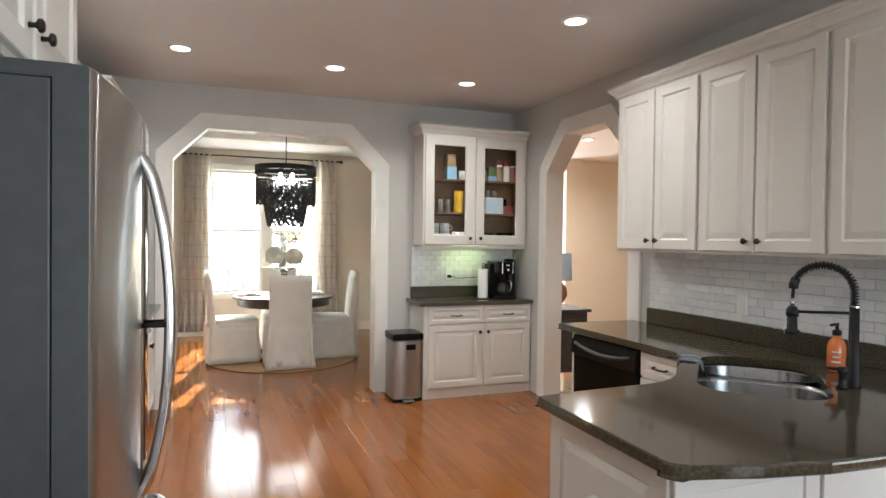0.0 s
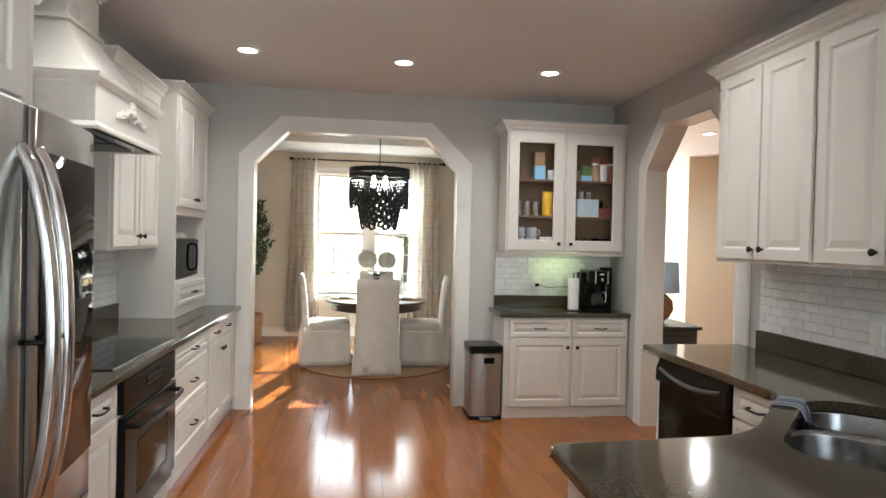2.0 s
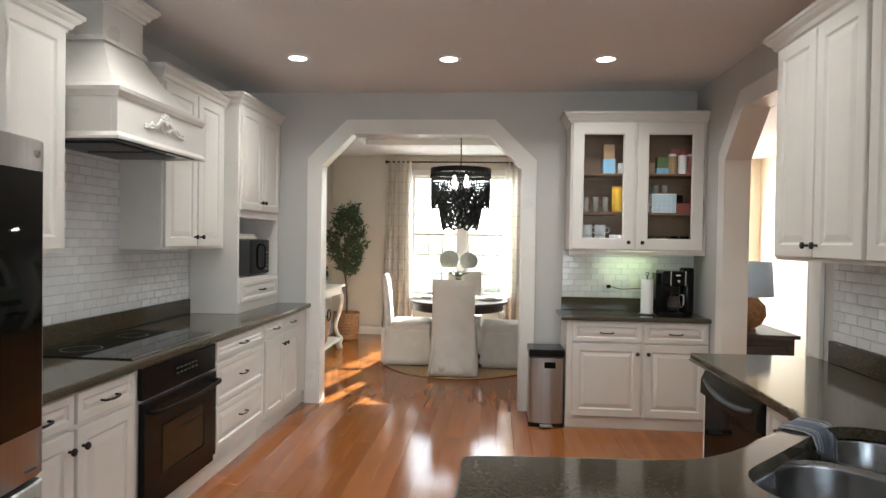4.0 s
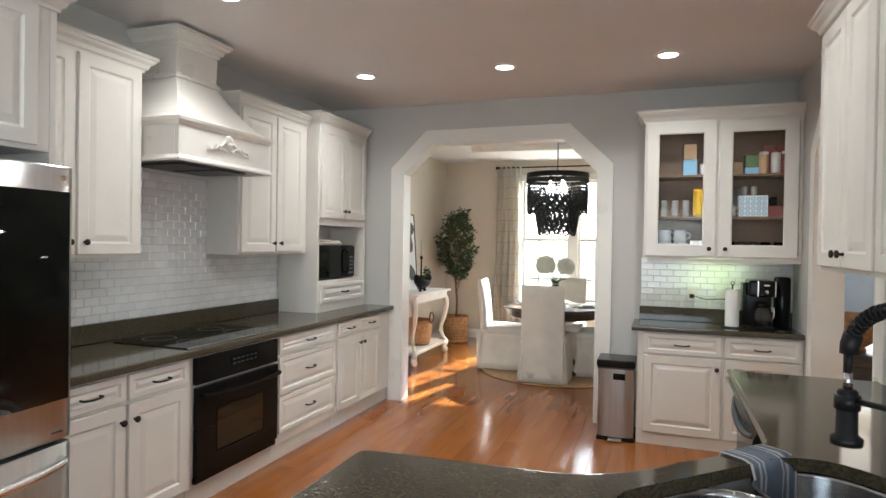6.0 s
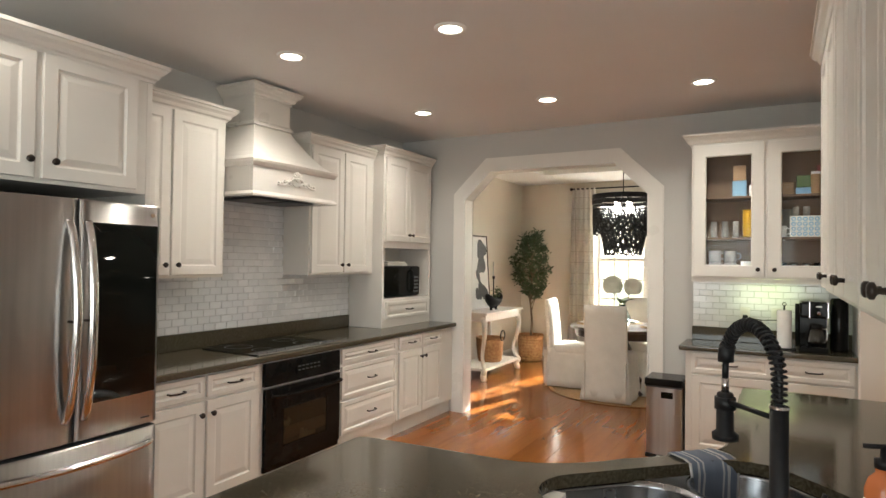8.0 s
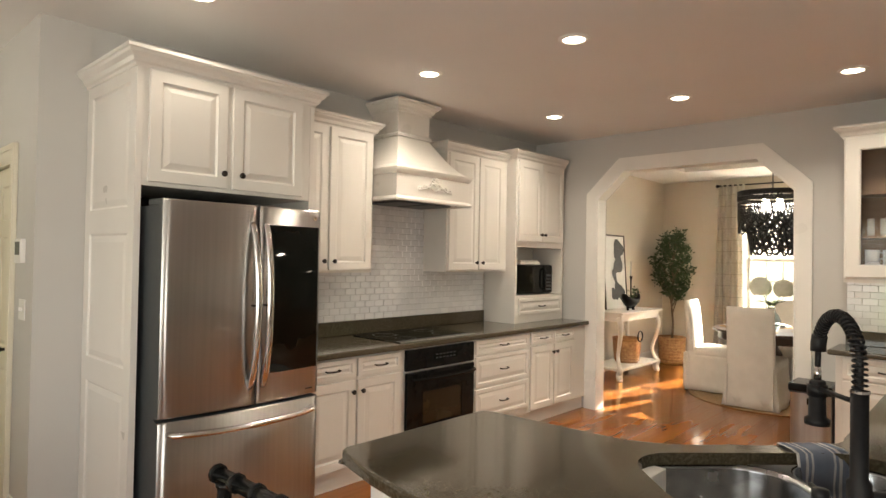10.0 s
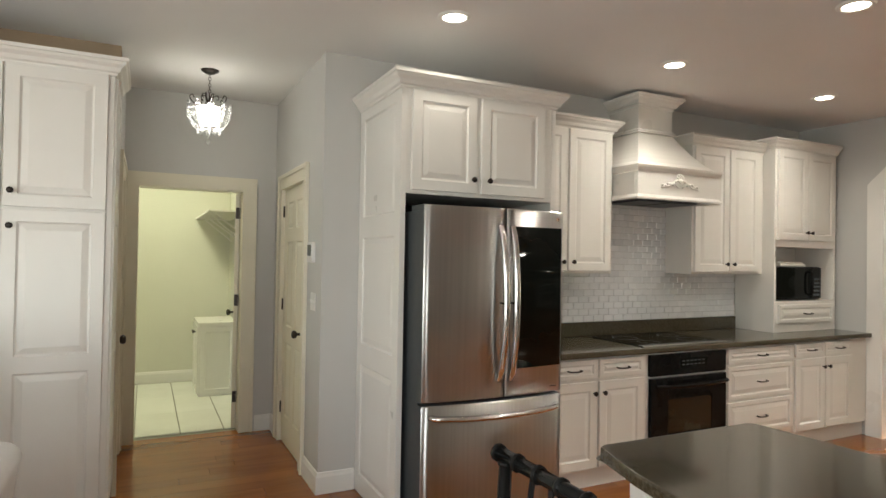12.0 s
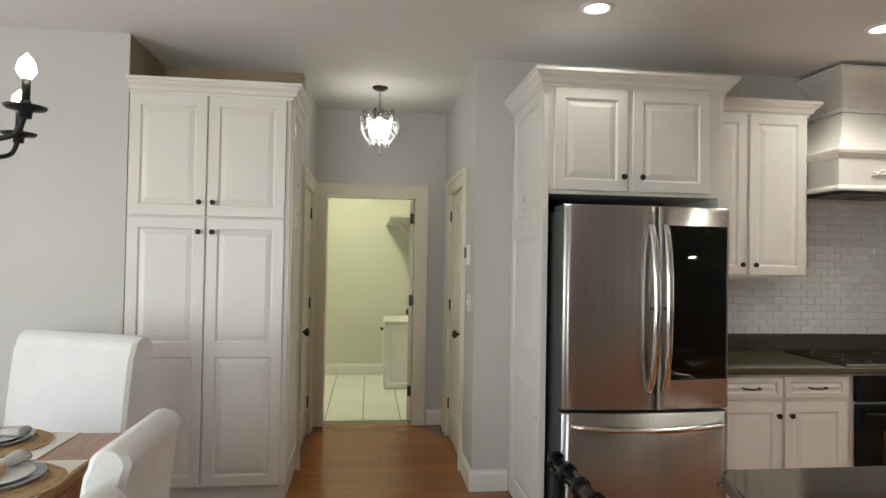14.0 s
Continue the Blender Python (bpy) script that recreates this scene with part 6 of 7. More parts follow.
# side chair by the east wall of the dining room
sc = thing("white_side_chair", pose(3.0, 9.3, 0), "white painted wooden side chair by the wall", "chair")
part("seat", B((-0.22, 0.22, -0.22, 0.22, 0.44, 0.47), bevel=0.01), M_TRIM, sc)
for sx in (-1, 1):
    for sy in (-1, 1):
        part("leg", tube([(sx * 0.19, sy * 0.19, 0), (sx * 0.18, sy * 0.18, 0.44)], 0.018, 8), M_TRIM, sc)
    part("back_post", tube([(0.19, sx * 0.19, 0.47), (0.25, sx * 0.19, 0.95)], 0.016, 8), M_TRIM, sc)
for z in (0.62, 0.76, 0.9):
    part("back_slat", tube([(0.21 + (z - 0.62) * 0.12, -0.19, z), (0.21 + (z - 0.62) * 0.12, 0.19, z)], 0.014, 8), M_TRIM, sc)

# ---- living room ----
drs = thing("dresser", pose(3.70, 5.84, 0), "charcoal-stained wooden dresser with plank drawers", "dresser")
part("top", B((-0.02, 0.475, -0.03, 1.25, 0.765, 0.795), bevel=0.005), M_GREYWOOD, drs)
part("end_panel", slab(0.44, 0.60, 0.02, [(0.05, 0.39, 0.05, 0.55)], field=False), M_GREYWOOD, drs, "", pose(0.005, 0.0, 0.16))
part("body", B((0.01, 0.44, 0.021, 1.22, 0.16, 0.764)), M_GREYWOOD, drs)
for sx in (0.005, 0.40):
    for sy in (0.0, 1.17):
        part("leg", B((sx, sx + 0.05, sy, sy + 0.05, 0, 0.159), bevel=0.003), M_GREYWOOD, drs)
for j in range(3):
    for i in range(2):
        d = part("drawer", slab(0.56, 0.18, 0.018, [(0.03, 0.53, 0.03, 0.15)], field=False), M_GREYWOOD, drs, "", ON_WEST(0.4585, 0.04 + i * 0.59, 0.175 + j * 0.195))
        knob(d, 0.28, 0.09)
lmp = thing("table_lamp", pose(3.87, 6.04, 0.796), "table lamp with pale blue drum shade and wooden ball base", "table lamp")
part("base", lathe([(0, 0), (0.06, 0.0), (0.065, 0.012), (0.05, 0.02), (0.10, 0.06), (0.135, 0.13), (0.125, 0.21), (0.07, 0.27), (0.02, 0.29), (0.012, 0.34), (0, 0.34)], 28), M_WICKER, lmp, "round woven wooden ball base", None, True)
M_SHADE = mat("pale_blue_shade", 0.85, col=(0.66, 0.74, 0.82), col2=(0.70, 0.78, 0.86), scale=20, bump=0.2, bscale=200)
let_light_through(M_SHADE, 0.5)
part("shade", lathe([(0.185, 0.285), (0.17, 0.56), (0.167, 0.56), (0.182, 0.285)], 32), M_SHADE, lmp, "pale blue drum shade", None, True)
lc = thing("recessed_downlight", pose(5.1, 7.3, CEIL), "white recessed ceiling downlight in the living room", "ceiling light")
part("trim_ring", lathe([(0.062, -0.001), (0.064, -0.010), (0.078, -0.010), (0.088, -0.003), (0.088, 0.0)], 28), M_PLASTIC, lc, "", None, True)
part("lens", lathe([(0, -0.005), (0.061, -0.005)], 28), M_CAN, lc, "glowing lens")

# ---- kitchen: things on the hutch ----
WT = 0.9055
pt = thing("paper_towel_holder", pose(3.07, 6.05, WT), "white paper towel roll on a black stand", "paper towels")
part("base", lathe([(0, 0), (0.075, 0.0), (0.075, 0.008), (0, 0.01)], 24), M_MBLACK, pt)
part("post", tube([(0, 0, 0.008), (0, 0, 0.325)], 0.006, 8), M_MBLACK, pt, "", None, True)
part("finial", tube([(0.012 * math.cos(a), 0, 0.335 + 0.012 * math.sin(a)) for a in (2 * math.pi * i / 12 for i in range(13))], 0.003, 6), M_MBLACK, pt, "", None, True)
part("roll", lathe([(0.02, 0.011), (0.048, 0.011), (0.049, 0.02), (0.049, 0.285), (0.048, 0.29), (0.02, 0.29), (0.02, 0.011)], 28), M_PAPER, pt, "white paper roll", None, False)
cm = thing("coffee_maker", pose(3.255, 6.06, WT) @ Matrix.Diagonal((0.80, 0.86, 0.95, 1)), "black drip coffee maker with steel trim and glass carafe", "coffee maker")
part("base", B((-0.11, 0.11, -0.15, 0.14, 0, 0.035), bevel=0.01), M_BLACK, cm)
part("warming_plate", lathe([(0, 0.036), (0.075, 0.036), (0.078, 0.042), (0, 0.043)], 28), M_CHROME, cm, "", pose(0.02, -0.05, 0))
part("tower", B((-0.11, 0.11, 0.04, 0.14, 0.036, 0.30), bevel=0.008), M_BLACK, cm)
part("water_tank", B((-0.145, -0.112, -0.02, 0.13, 0.03, 0.36), bevel=0.006), M_BGLASS, cm, "dark translucent tank")
part("head", soft_box(-0.11, 0.11, -0.14, 0.14, 0.26, 0.385, 0.02), M_BLACK, cm)
part("control_face", B((-0.03, 0.105, -0.147, -0.1405, 0.27, 0.375), bevel=0.003), M_BGLASS, cm, "black control face")
for sx in (-0.034, 0.108):
    part("trim_bar", B((sx - 0.005, sx + 0.005, -0.15, -0.1405, 0.262, 0.382), bevel=0.002), M_CHROME, cm, "steel trim")
part("dial", lathe([(0, 0), (0.016, 0), (0.014, 0.012), (0, 0.013)], 18), M_CHROME, cm, "", pose(0.038, -0.1475, 0.30, 90, 0, 0), True)
part("logo_mark", B((0.015, 0.06, -0.1485, -0.1475, 0.345, 0.355)), M_PLASTIC, cm, "small plain white mark")
part("carafe", lathe([(0, 0.044), (0.055, 0.044), (0.072, 0.075), (0.07, 0.12), (0.05, 0.165), (0.045, 0.18), (0.042, 0.18), (0.047, 0.163), (0.066, 0.118), (0.068, 0.077), (0.05, 0.049), (0, 0.049)], 24), M_GLASS, cm, "glass carafe", pose(0.02, -0.05, 0), True)
part("carafe_lid", lathe([(0, 0.181), (0.05, 0.181), (0.045, 0.205), (0, 0.21)], 24), M_BLACK, cm, "", pose(0.02, -0.05, 0))
part("carafe_handle", tube(curve_pts([(0.06, -0.07, 0.18), (0.10, -0.11, 0.175), (0.095, -0.11, 0.09), (0.07, -0.08, 0.075)], 5), 0.008, 8), M_CHROME, cm, "steel handle", None, True)
ap = single("black_canister", lathe([(0, 0), (0.055, 0), (0.058, 0.01), (0.058, 0.37), (0.05, 0.385), (0, 0.388)], 24), M_BLACK, pose(3.425, 6.18, WT), "tall black kitchen appliance behind the coffee maker", "canister", smooth=True)


def outlet(x, m_of):
    o = thing("wall_outlet", m_of, "cream double wall outlet on tile", "outlet", "wall outlets")
    part("plate", B((0, 0.072, -0.007, 0, 0, 0.115), bevel=0.003), M_PLASTIC, o)
    for z in (0.02, 0.065):
        part("socket", lathe([(0, 0), (0.017, 0), (0.016, 0.003), (0, 0.003)], 16), M_TRIM, o, "", pose(0.036, -0.0075, z + 0.015, 90, 0, 0))
    return o


outlet(0, ON_NORTH(2.76, 6.286, 1.075))
outlet(0, ON_NORTH(2.98, 6.286, 1.075))
outlet(0, ON_EAST(3.506, 3.36, 1.06))
outlet(0, ON_EAST(3.506, 2.44, 1.06))
pl = thing("power_cord", Matrix(), "black plug and cord from outlet to coffee maker", "power cord")
part("plug", B((2.78, 2.815, 6.25, 6.278, 1.10, 1.13), bevel=0.005), M_BLACK, pl)
part("cord", tube(curve_pts([(2.815, 6.262, 1.115), (2.90, 6.255, 1.095), (3.0, 6.255, 1.10), (3.09, 6.22, 1.105)], 6), 0.0035, 6), M_BLACK, pl, "", None, True)
part("tag", B((2.915, 2.94, 6.248, 6.252, 1.02, 1.09)), M_PLASTIC, pl, "white cord tag")
single("led_strip", B((2.75, 3.15, 6.14, 6.165, 1.4135, 1.4245), bevel=0.002), M_LED, Matrix(), "lit green-white strip light under cabinet", "strip light")

# glass cabinet contents
CX = 2.425


def cup(x, y, z, r, h, material, label, cat="cup", handle=False, group="cabinet crockery"):
    c = thing(cat if cat in ("cup", "glass", "mug", "tumbler", "bottle", "jar") else "cup", pose(x, y, z), label, cat, group)
    part("body", lathe([(0, 0), (r * 0.85, 0), (r, h * 0.1), (r, h), (r * 0.92, h), (r * 0.9, h * 0.12), (0, h * 0.08)], 18), material, c, "", None, True)
    if handle:
        part("handle", tube(curve_pts([(r, 0, h * 0.8), (r + 0.028, 0, h * 0.7), (r + 0.028, 0, h * 0.35), (r, 0, h * 0.25)], 5), 0.005, 6), material, c, "", None, True)
    return c


M_CLOUDY = mat("cloudy_drinking_glass", 0.15, col=(0.62, 0.58, 0.52), trans=0.55, ior=1.2)
M_MUG = mat("pale_grey_stoneware", 0.35, col=(0.42, 0.42, 0.42), col2=(0.50, 0.50, 0.50), scale=14)
M_YEL = mat("mustard_yellow_enamel", 0.3, col=(0.62, 0.36, 0.015), col2=(0.68, 0.41, 0.03), scale=10)
M_BLUE = mat("light_blue_plastic", 0.4, col=(0.24, 0.46, 0.66), col2=(0.28, 0.50, 0.70), scale=10)
M_RED = mat("muted_red_box", 0.5, col=(0.30, 0.07, 0.06), col2=(0.36, 0.10, 0.08), scale=10)
M_TAN = mat("kraft_tan", 0.7, col=(0.42, 0.27, 0.15), col2=(0.5, 0.33, 0.19), scale=10)
M_GREEN = mat("muted_green_tin", 0.4, col=(0.10, 0.16, 0.05), col2=(0.14, 0.21, 0.08), scale=10)
z0 = G0 + 0.0345
for i, (x, h) in enumerate(((0.16, 0.09), (0.16, 0.09), (0.27, 0.09), (0.27, 0.09))):
    cup(CX + x, 6.14, z0 + (0.091 if i % 2 else 0), 0.045, h, M_MUG, "white stacked mug in the glass cabinet", "mug", True)
for x in (0.38, 0.44):
    cup(CX + x, 6.13, z0, 0.035, 0.10, M_PLASTIC, "white mug in the glass cabinet", "mug", True)
for x in (0.63, 0.71, 0.79, 0.87, 0.96):
    cup(CX + x, 6.13, z0, 0.036, 0.095, M_CHROME if x in (0.71, 0.79) else M_GLASS, "short tumbler in the glass cabinet", "tumbler")
z1 = SH[0] + 0.0005
for x in (0.15, 0.23, 0.31):
    cup(CX + x, 6.16, z1, 0.024, 0.13, M_CLOUDY, "clear drinking glass on the shelf", "glass")
yb = cup(CX + 0.405, 6.12, z1, 0.045, 0.20, M_YEL, "tall mustard yellow travel tumbler on the shelf", "tumbler")
part("lid", lathe([(0, 0.201), (0.047, 0.201), (0.045, 0.215), (0, 0.218)], 20), M_YEL, yb)
for x in (0.62, 0.66, 0.70):
    cup(CX + x, 6.20, z1, 0.028, 0.22, M_CLOUDY, "clear stemmed glass on the shelf", "glass")
bx = thing("dotted_gift_box", pose(CX + 0.66, 6.10, z1), "white box with blue round dots on the shelf", "box")
part("carton", B((0.02, 0.22, 0, 0.10, 0, 0.16), bevel=0.003), M_PLASTIC, bx)
for i in range(5):
    for j in range(4):
        part("dot", lathe([(0.008, 0), (0.016, 0), (0.016, 0.001), (0.008, 0.001), (0.008, 0)], 12), M_BLUE, bx, "", pose(0.045 + i * 0.038, -0.0012, 0.025 + j * 0.037, 90, 0, 0))
single("black_camera_box", B((0, 0.11, 0, 0.08, 0, 0.07), bevel=0.006), M_BLACK, pose(CX + 0.84, 6.16, z1 + 0.085), "small black box on a red box", "box")
single("red_box", B((0, 0.14, 0, 0.10, 0, 0.084), bevel=0.004), M_RED, pose(CX + 0.885, 6.15, z1), "muted red carton on the shelf", "box")
cup(CX + 0.625, 6.10, z1, 0.034, 0.085, M_PLASTIC, "white mug beside the dotted box", "mug", True)
for x in (0.72, 0.79):
    cup(CX + x, 6.13, z1 + 0.1605, 0.024, 0.07, M_CLOUDY, "small clear glass on the dotted box", "glass")
z2 = SH[1] + 0.0005
single("blue_carton", B((0, 0.10, 0, 0.07, 0, 0.13), bevel=0.003), M_BLUE, pose(CX + 0.285, 6.13, z2), "light blue carton on the top shelf", "box")
single("tan_carton", B((0, 0.09, 0, 0.06, 0, 0.12), bevel=0.003), M_TAN, pose(CX + 0.29, 6.14, z2 + 0.1305), "tan carton stacked on a blue one", "box")
cup(CX + 0.44, 6.12, z2, 0.035, 0.09, M_PLASTIC, "white ribbed cup on the top shelf", "cup")
single("kraft_bag", B((0, 0.08, 0, 0.06, 0, 0.10), bevel=0.008), M_TAN, pose(CX + 0.63, 6.13, z2), "tan paper packet on the top shelf", "packet")
single("teal_tin", B((0, 0.10, 0, 0.07, 0, 0.055), bevel=0.004), M_BLUE, pose(CX + 0.72, 6.12, z2), "flat teal tin on the top shelf", "tin")
single("green_tin", B((0, 0.09, 0, 0.07, 0, 0.09), bevel=0.004), M_GREEN, pose(CX + 0.725, 6.12, z2 + 0.056), "dark green tin stacked on the teal one", "tin")
for x, mt, h, lb in ((0.85, M_TAN, 0.15, "tan spice jar on the top shelf"), (0.93, M_PLASTIC, 0.16, "white jar on the top shelf"), (1.0, M_RED, 0.15, "red jar on the top shelf")):
    j = cup(CX + x, 6.13, z2, 0.034, h, mt, lb, "jar")
    part("lid", lathe([(0, h + 0.001), (0.032, h + 0.001), (0.03, h + 0.02), (0, h + 0.021)], 16), M_PLASTIC if mt is not M_PLASTIC else M_RED, j)
for x, mt in ((0.86, M_RED), (0.95, M_RED)):
    single("red_carton", B((0, 0.07, 0, 0.06, 0, 0.23), bevel=0.004), mt, pose(CX + x, 6.20, z2), "tall muted red carton at the back", "box")

# step bin
tb = thing("step_bin", pose(2.245, 5.99, 0), "rectangular stainless step bin with black lid", "bin")
_plan = [(0.135, 0.14), (-0.135, 0.14), (-0.137, -0.10)] + [(0.137 * math.sin(radians(a)), -0.10 - 0.045 * math.cos(radians(a)) ** 0.6) for a in (-80, -65, -50, -35, -20, -7, 7, 20, 35, 50, 65, 80)] + [(0.137, -0.10)]
_ob = part("body", prism(_plan, 0.03, 0.556, "z"), M_STEEL, tb, "brushed steel body with a bowed front", None, True)
_ob.data.set_sharp_from_angle(angle=radians(40))
part("lid", B((-0.145, 0.145, -0.155, 0.15, 0.568, 0.625), bevel=0.012), M_BLACK, tb, "black plastic lid")
part("lid_rim", B((-0.138, 0.138, -0.143, 0.143, 0.555, 0.572), bevel=0.004), M_CASE, tb)
part("base", B((-0.14, 0.14, -0.145, 0.145, 0.0, 0.032), bevel=0.006), M_BLACK, tb)
part("label_window", B((-0.02, 0.07, -0.1495, -0.1405, 0.475, 0.525), bevel=0.004), M_BGLASS, tb, "small dark label")
part("pedal", B((-0.05, 0.05, -0.20, -0.14, 0.012, 0.024), bevel=0.004), M_STEEL, tb)

# ---- sink corner things ----
FB = (3.04, 2.335)
fa = thing("spring_faucet", pose(FB[0], FB[1], WT), "matt black spring-neck pull-down kitchen faucet", "faucet")
part("base", lathe([(0, 0), (0.030, 0), (0.030, 0.006), (0.026, 0.010), (0.026, 0.118), (0.019, 0.126), (0.0185, 0.325), (0, 0.325)], 24), M_MBLACK, fa, "", None, True)
part("collar", lathe([(0.0187, 0.322), (0.0205, 0.322), (0.0205, 0.328), (0.0187, 0.328)], 20), M_CHROME, fa, "thin steel collar")
dirv = Vector((-0.54, 0.84, 0)).normalized()
R = 0.11
neck = [Vector((0, 0, 0.33 + 0.05 * k / 6)) for k in range(6)] + [dirv * (R - R * math.cos(a)) + Vector((0, 0, 0.38 + R * math.sin(a))) for a in (math.pi * k / 14 for k in range(14))]
part("hose", tube(neck, 0.008, 8), M_MBLACK, fa, "", None, True)
L = [0.0]
for a, b in zip(neck, neck[1:]):
    L.append(L[-1] + (b - a).length)
sp = []
turns = 30
for i in range(turns * 12 + 1):
    s = L[-1] * i / (turns * 12)
    k = max(j for j in range(len(L)) if L[j] <= s + 1e-9)
    k = min(k, len(neck) - 2)
    t = (s - L[k]) / (L[k + 1] - L[k])
    c = neck[k].lerp(neck[k + 1], t)
    d = (neck[k + 1] - neck[k]).normalized()
    u = d.cross(Vector((-dirv.y, dirv.x, 0))).normalized()
    w = Vector((-dirv.y, dirv.x, 0)).normalized()
    ph = 2 * math.pi * i / 12
    sp.append(c + (u * math.cos(ph) + w * math.sin(ph)) * 0.0138)
part("spring", tube(sp, 0.0036, 5), M_MBLACK, fa, "black coiled spring", None, True)
hp = dirv * (2 * R)
part("ferrule", tube([neck[-2], neck[-1], neck[-1] - Vector((0, 0, 0.018))], 0.019, 12), M_MBLACK, fa, "", None, True)
part("drop_hose", tube([neck[-1] - Vector((0, 0, 0.015)), hp + Vector((0, 0, 0.345))], 0.0075, 8), M_MBLACK, fa, "", None, True)
part("spray_neck", tube([hp + Vector((0, 0, 0.345)), hp + Vector((0, 0, 0.308))], 0.009, 10), M_CHROME, fa, "steel neck", None, True)
part("spray_head", lathe([(0, 0.192), (0.030, 0.192), (0.031, 0.207), (0.021, 0.214), (0.0195, 0.306), (0.016, 0.310), (0, 0.310)], 20), M_MBLACK, fa, "", Matrix.Translation(hp), True)
part("support_arm", tube([Vector((0, 0, 0.298)), hp + Vector((0, 0, 0.288))], 0.0065, 8), M_MBLACK, fa, "", None, True)
part("arm_clip", lathe([(0.0205, 0.268), (0.025, 0.268), (0.025, 0.298), (0.0205, 0.298)], 16), M_MBLACK, fa, "", Matrix.Translation(hp), True)
valve = part("valve", tube([(0.015, 0.012, 0.082), (0.078, 0.058, 0.082)], 0.0165, 14), M_MBLACK, fa, "", None, True)
part("lever", tube([(0.072, 0.054, 0.085), (0.088, 0.066, 0.135)], 0.0055, 8), M_MBLACK, valve, "", None, True)
sd = thing("built_in_soap_pump", pose(2.965, 2.325, WT), "black built-in soap dispenser by the sink", "soap pump")
part("base", lathe([(0, 0), (0.022, 0), (0.022, 0.008), (0.014, 0.014), (0.014, 0.06), (0.019, 0.062), (0.019, 0.085), (0, 0.087)], 16), M_MBLACK, sd, "", None, True)
part("spout", tube([(0, 0, 0.075), (-0.03, 0.05, 0.075)], 0.007, 8), M_MBLACK, sd, "", None, True)
so = thing("soap_bottle", pose(3.25, 2.56, WT), "amber orange soap bottle with black pump", "soap bottle")
part("bottle", lathe([(0, 0), (0.033, 0), (0.038, 0.006), (0.038, 0.115), (0.03, 0.14), (0.016, 0.155), (0.016, 0.165), (0, 0.165)], 24), M_ORANGE, so, "amber orange bottle", None, True)
part("pump_collar", lathe([(0, 0.166), (0.019, 0.166), (0.019, 0.186), (0.008, 0.19), (0.006, 0.215), (0, 0.215)], 16), M_MBLACK, so, "", None, True)
part("pump_nozzle", tube([(0.008, 0, 0.216), (-0.04, 0, 0.212)], 0.006, 8), M_MBLACK, so, "", None, True)
for k, (w, z) in enumerate(((0.026, 0.092), (0.022, 0.070), (0.028, 0.048))):
    bm = bmesh.new()
    pts = []
    for i in range(7):
        a = radians(215 - w * 900 + i * (w * 1800) / 6)
        pts.append((0.0385 * math.cos(a), 0.0385 * math.sin(a), z))
    tube(pts, 0.004, 5, bm)
    part("script_mark", bm, M_PLASTIC, so, "white script line that cannot be read", None, True)


def towel_material():
    m = mat("striped_tea_towel", 0.9, col=(0.21, 0.25, 0.33), col2=(0.25, 0.29, 0.37), scale=12, bump=0.3, bscale=350)
    nt, N = m.node_tree, m.node_tree.nodes
    p = N["Principled BSDF"]
    uv = N.new("ShaderNodeUVMap")
    sx = N.new("ShaderNodeSeparateXYZ")
    nt.links.new(uv.outputs[0], sx.inputs[0])
    rp = N.new("ShaderNodeValToRGB")
    rp.color_ramp.interpolation = "CONSTANT"
    el = rp.color_ramp.elements
    el[0].position, el[0].color = 0.0, (0.70, 0.70, 0.69, 1)
    el[1].position, el[1].color = 0.05, (0, 0, 0, 1)
    for pos, v in ((0.16, 0.7), (0.20, 0.0), (0.26, 0.7), (0.30, 0.0), (0.66, 0.7), (0.70, 0.0), (0.76, 0.7), (0.82, 0.0), (0.95, 0.7)):
        e = el.new(pos)
        e.color = (v, v, v, 1)
    nt.links.new(sx.outputs["X"], rp.inputs[0])
    mx = N.new("ShaderNodeMix")
    mx.data_type = "RGBA"
    mx.blend_type = "LIGHTEN"
    mx.inputs[0].default_value = 1.0
    nt.links.new(p.inputs["Base Color"].links[0].from_socket, mx.inputs[6])
    nt.links.new(rp.outputs[0], mx.inputs[7])
    nt.links.new(mx.outputs[2], p.inputs["Base Color"])
    return m


# tea towel over the front rim of the sink: across is along SU, the drop is into the bowl
bm = bmesh.new()
uvl = bm.loops.layers.uv.new("UVMap")
path = [(-0.414, 0.76), (-0.414, 0.84), (-0.416, 0.893), (-0.406, 0.9105), (-0.37, 0.913), (-0.335, 0.9115), (-0.313, 0.903), (-0.302, 0.87), (-0.298, 0.80), (-0.294, 0.73)]
nu = 14
rows = []
for k, (v, z) in enumerate(path):
    row = []
    for i in range(nu + 1):
        u = 0.145 + 0.185 * i / nu + 0.006 * math.sin(k * 1.3)
        wob = 0.005 * math.sin(i * 1.1 + k) if z < 0.89 else 0.002 * math.sin(i * 0.9)
        p = SC + SU * u + SV * (v + (abs(wob) if v > -0.35 else -abs(wob)))
        row.append(bm.verts.new((p.x, p.y, z + (abs(wob) if z > 0.9 else 0))))
    rows.append(row)
for k, (a, b) in enumerate(zip(rows, rows[1:])):
    for i in range(nu):
        f = bm.faces.new((a[i], a[i + 1], b[i + 1], b[i]))
        for lp, (uu, vv) in zip(f.loops, ((i, k), (i + 1, k), (i + 1, k + 1), (i, k + 1))):
            lp[uvl].uv = (uu / nu, vv / len(path))
bmesh.ops.solidify(bm, geom=bm.faces[:], thickness=-0.004)
single("tea_towel", bm, towel_material(), Matrix(), "blue-grey tea towel with white stripes over sink edge", "towel", smooth=True)

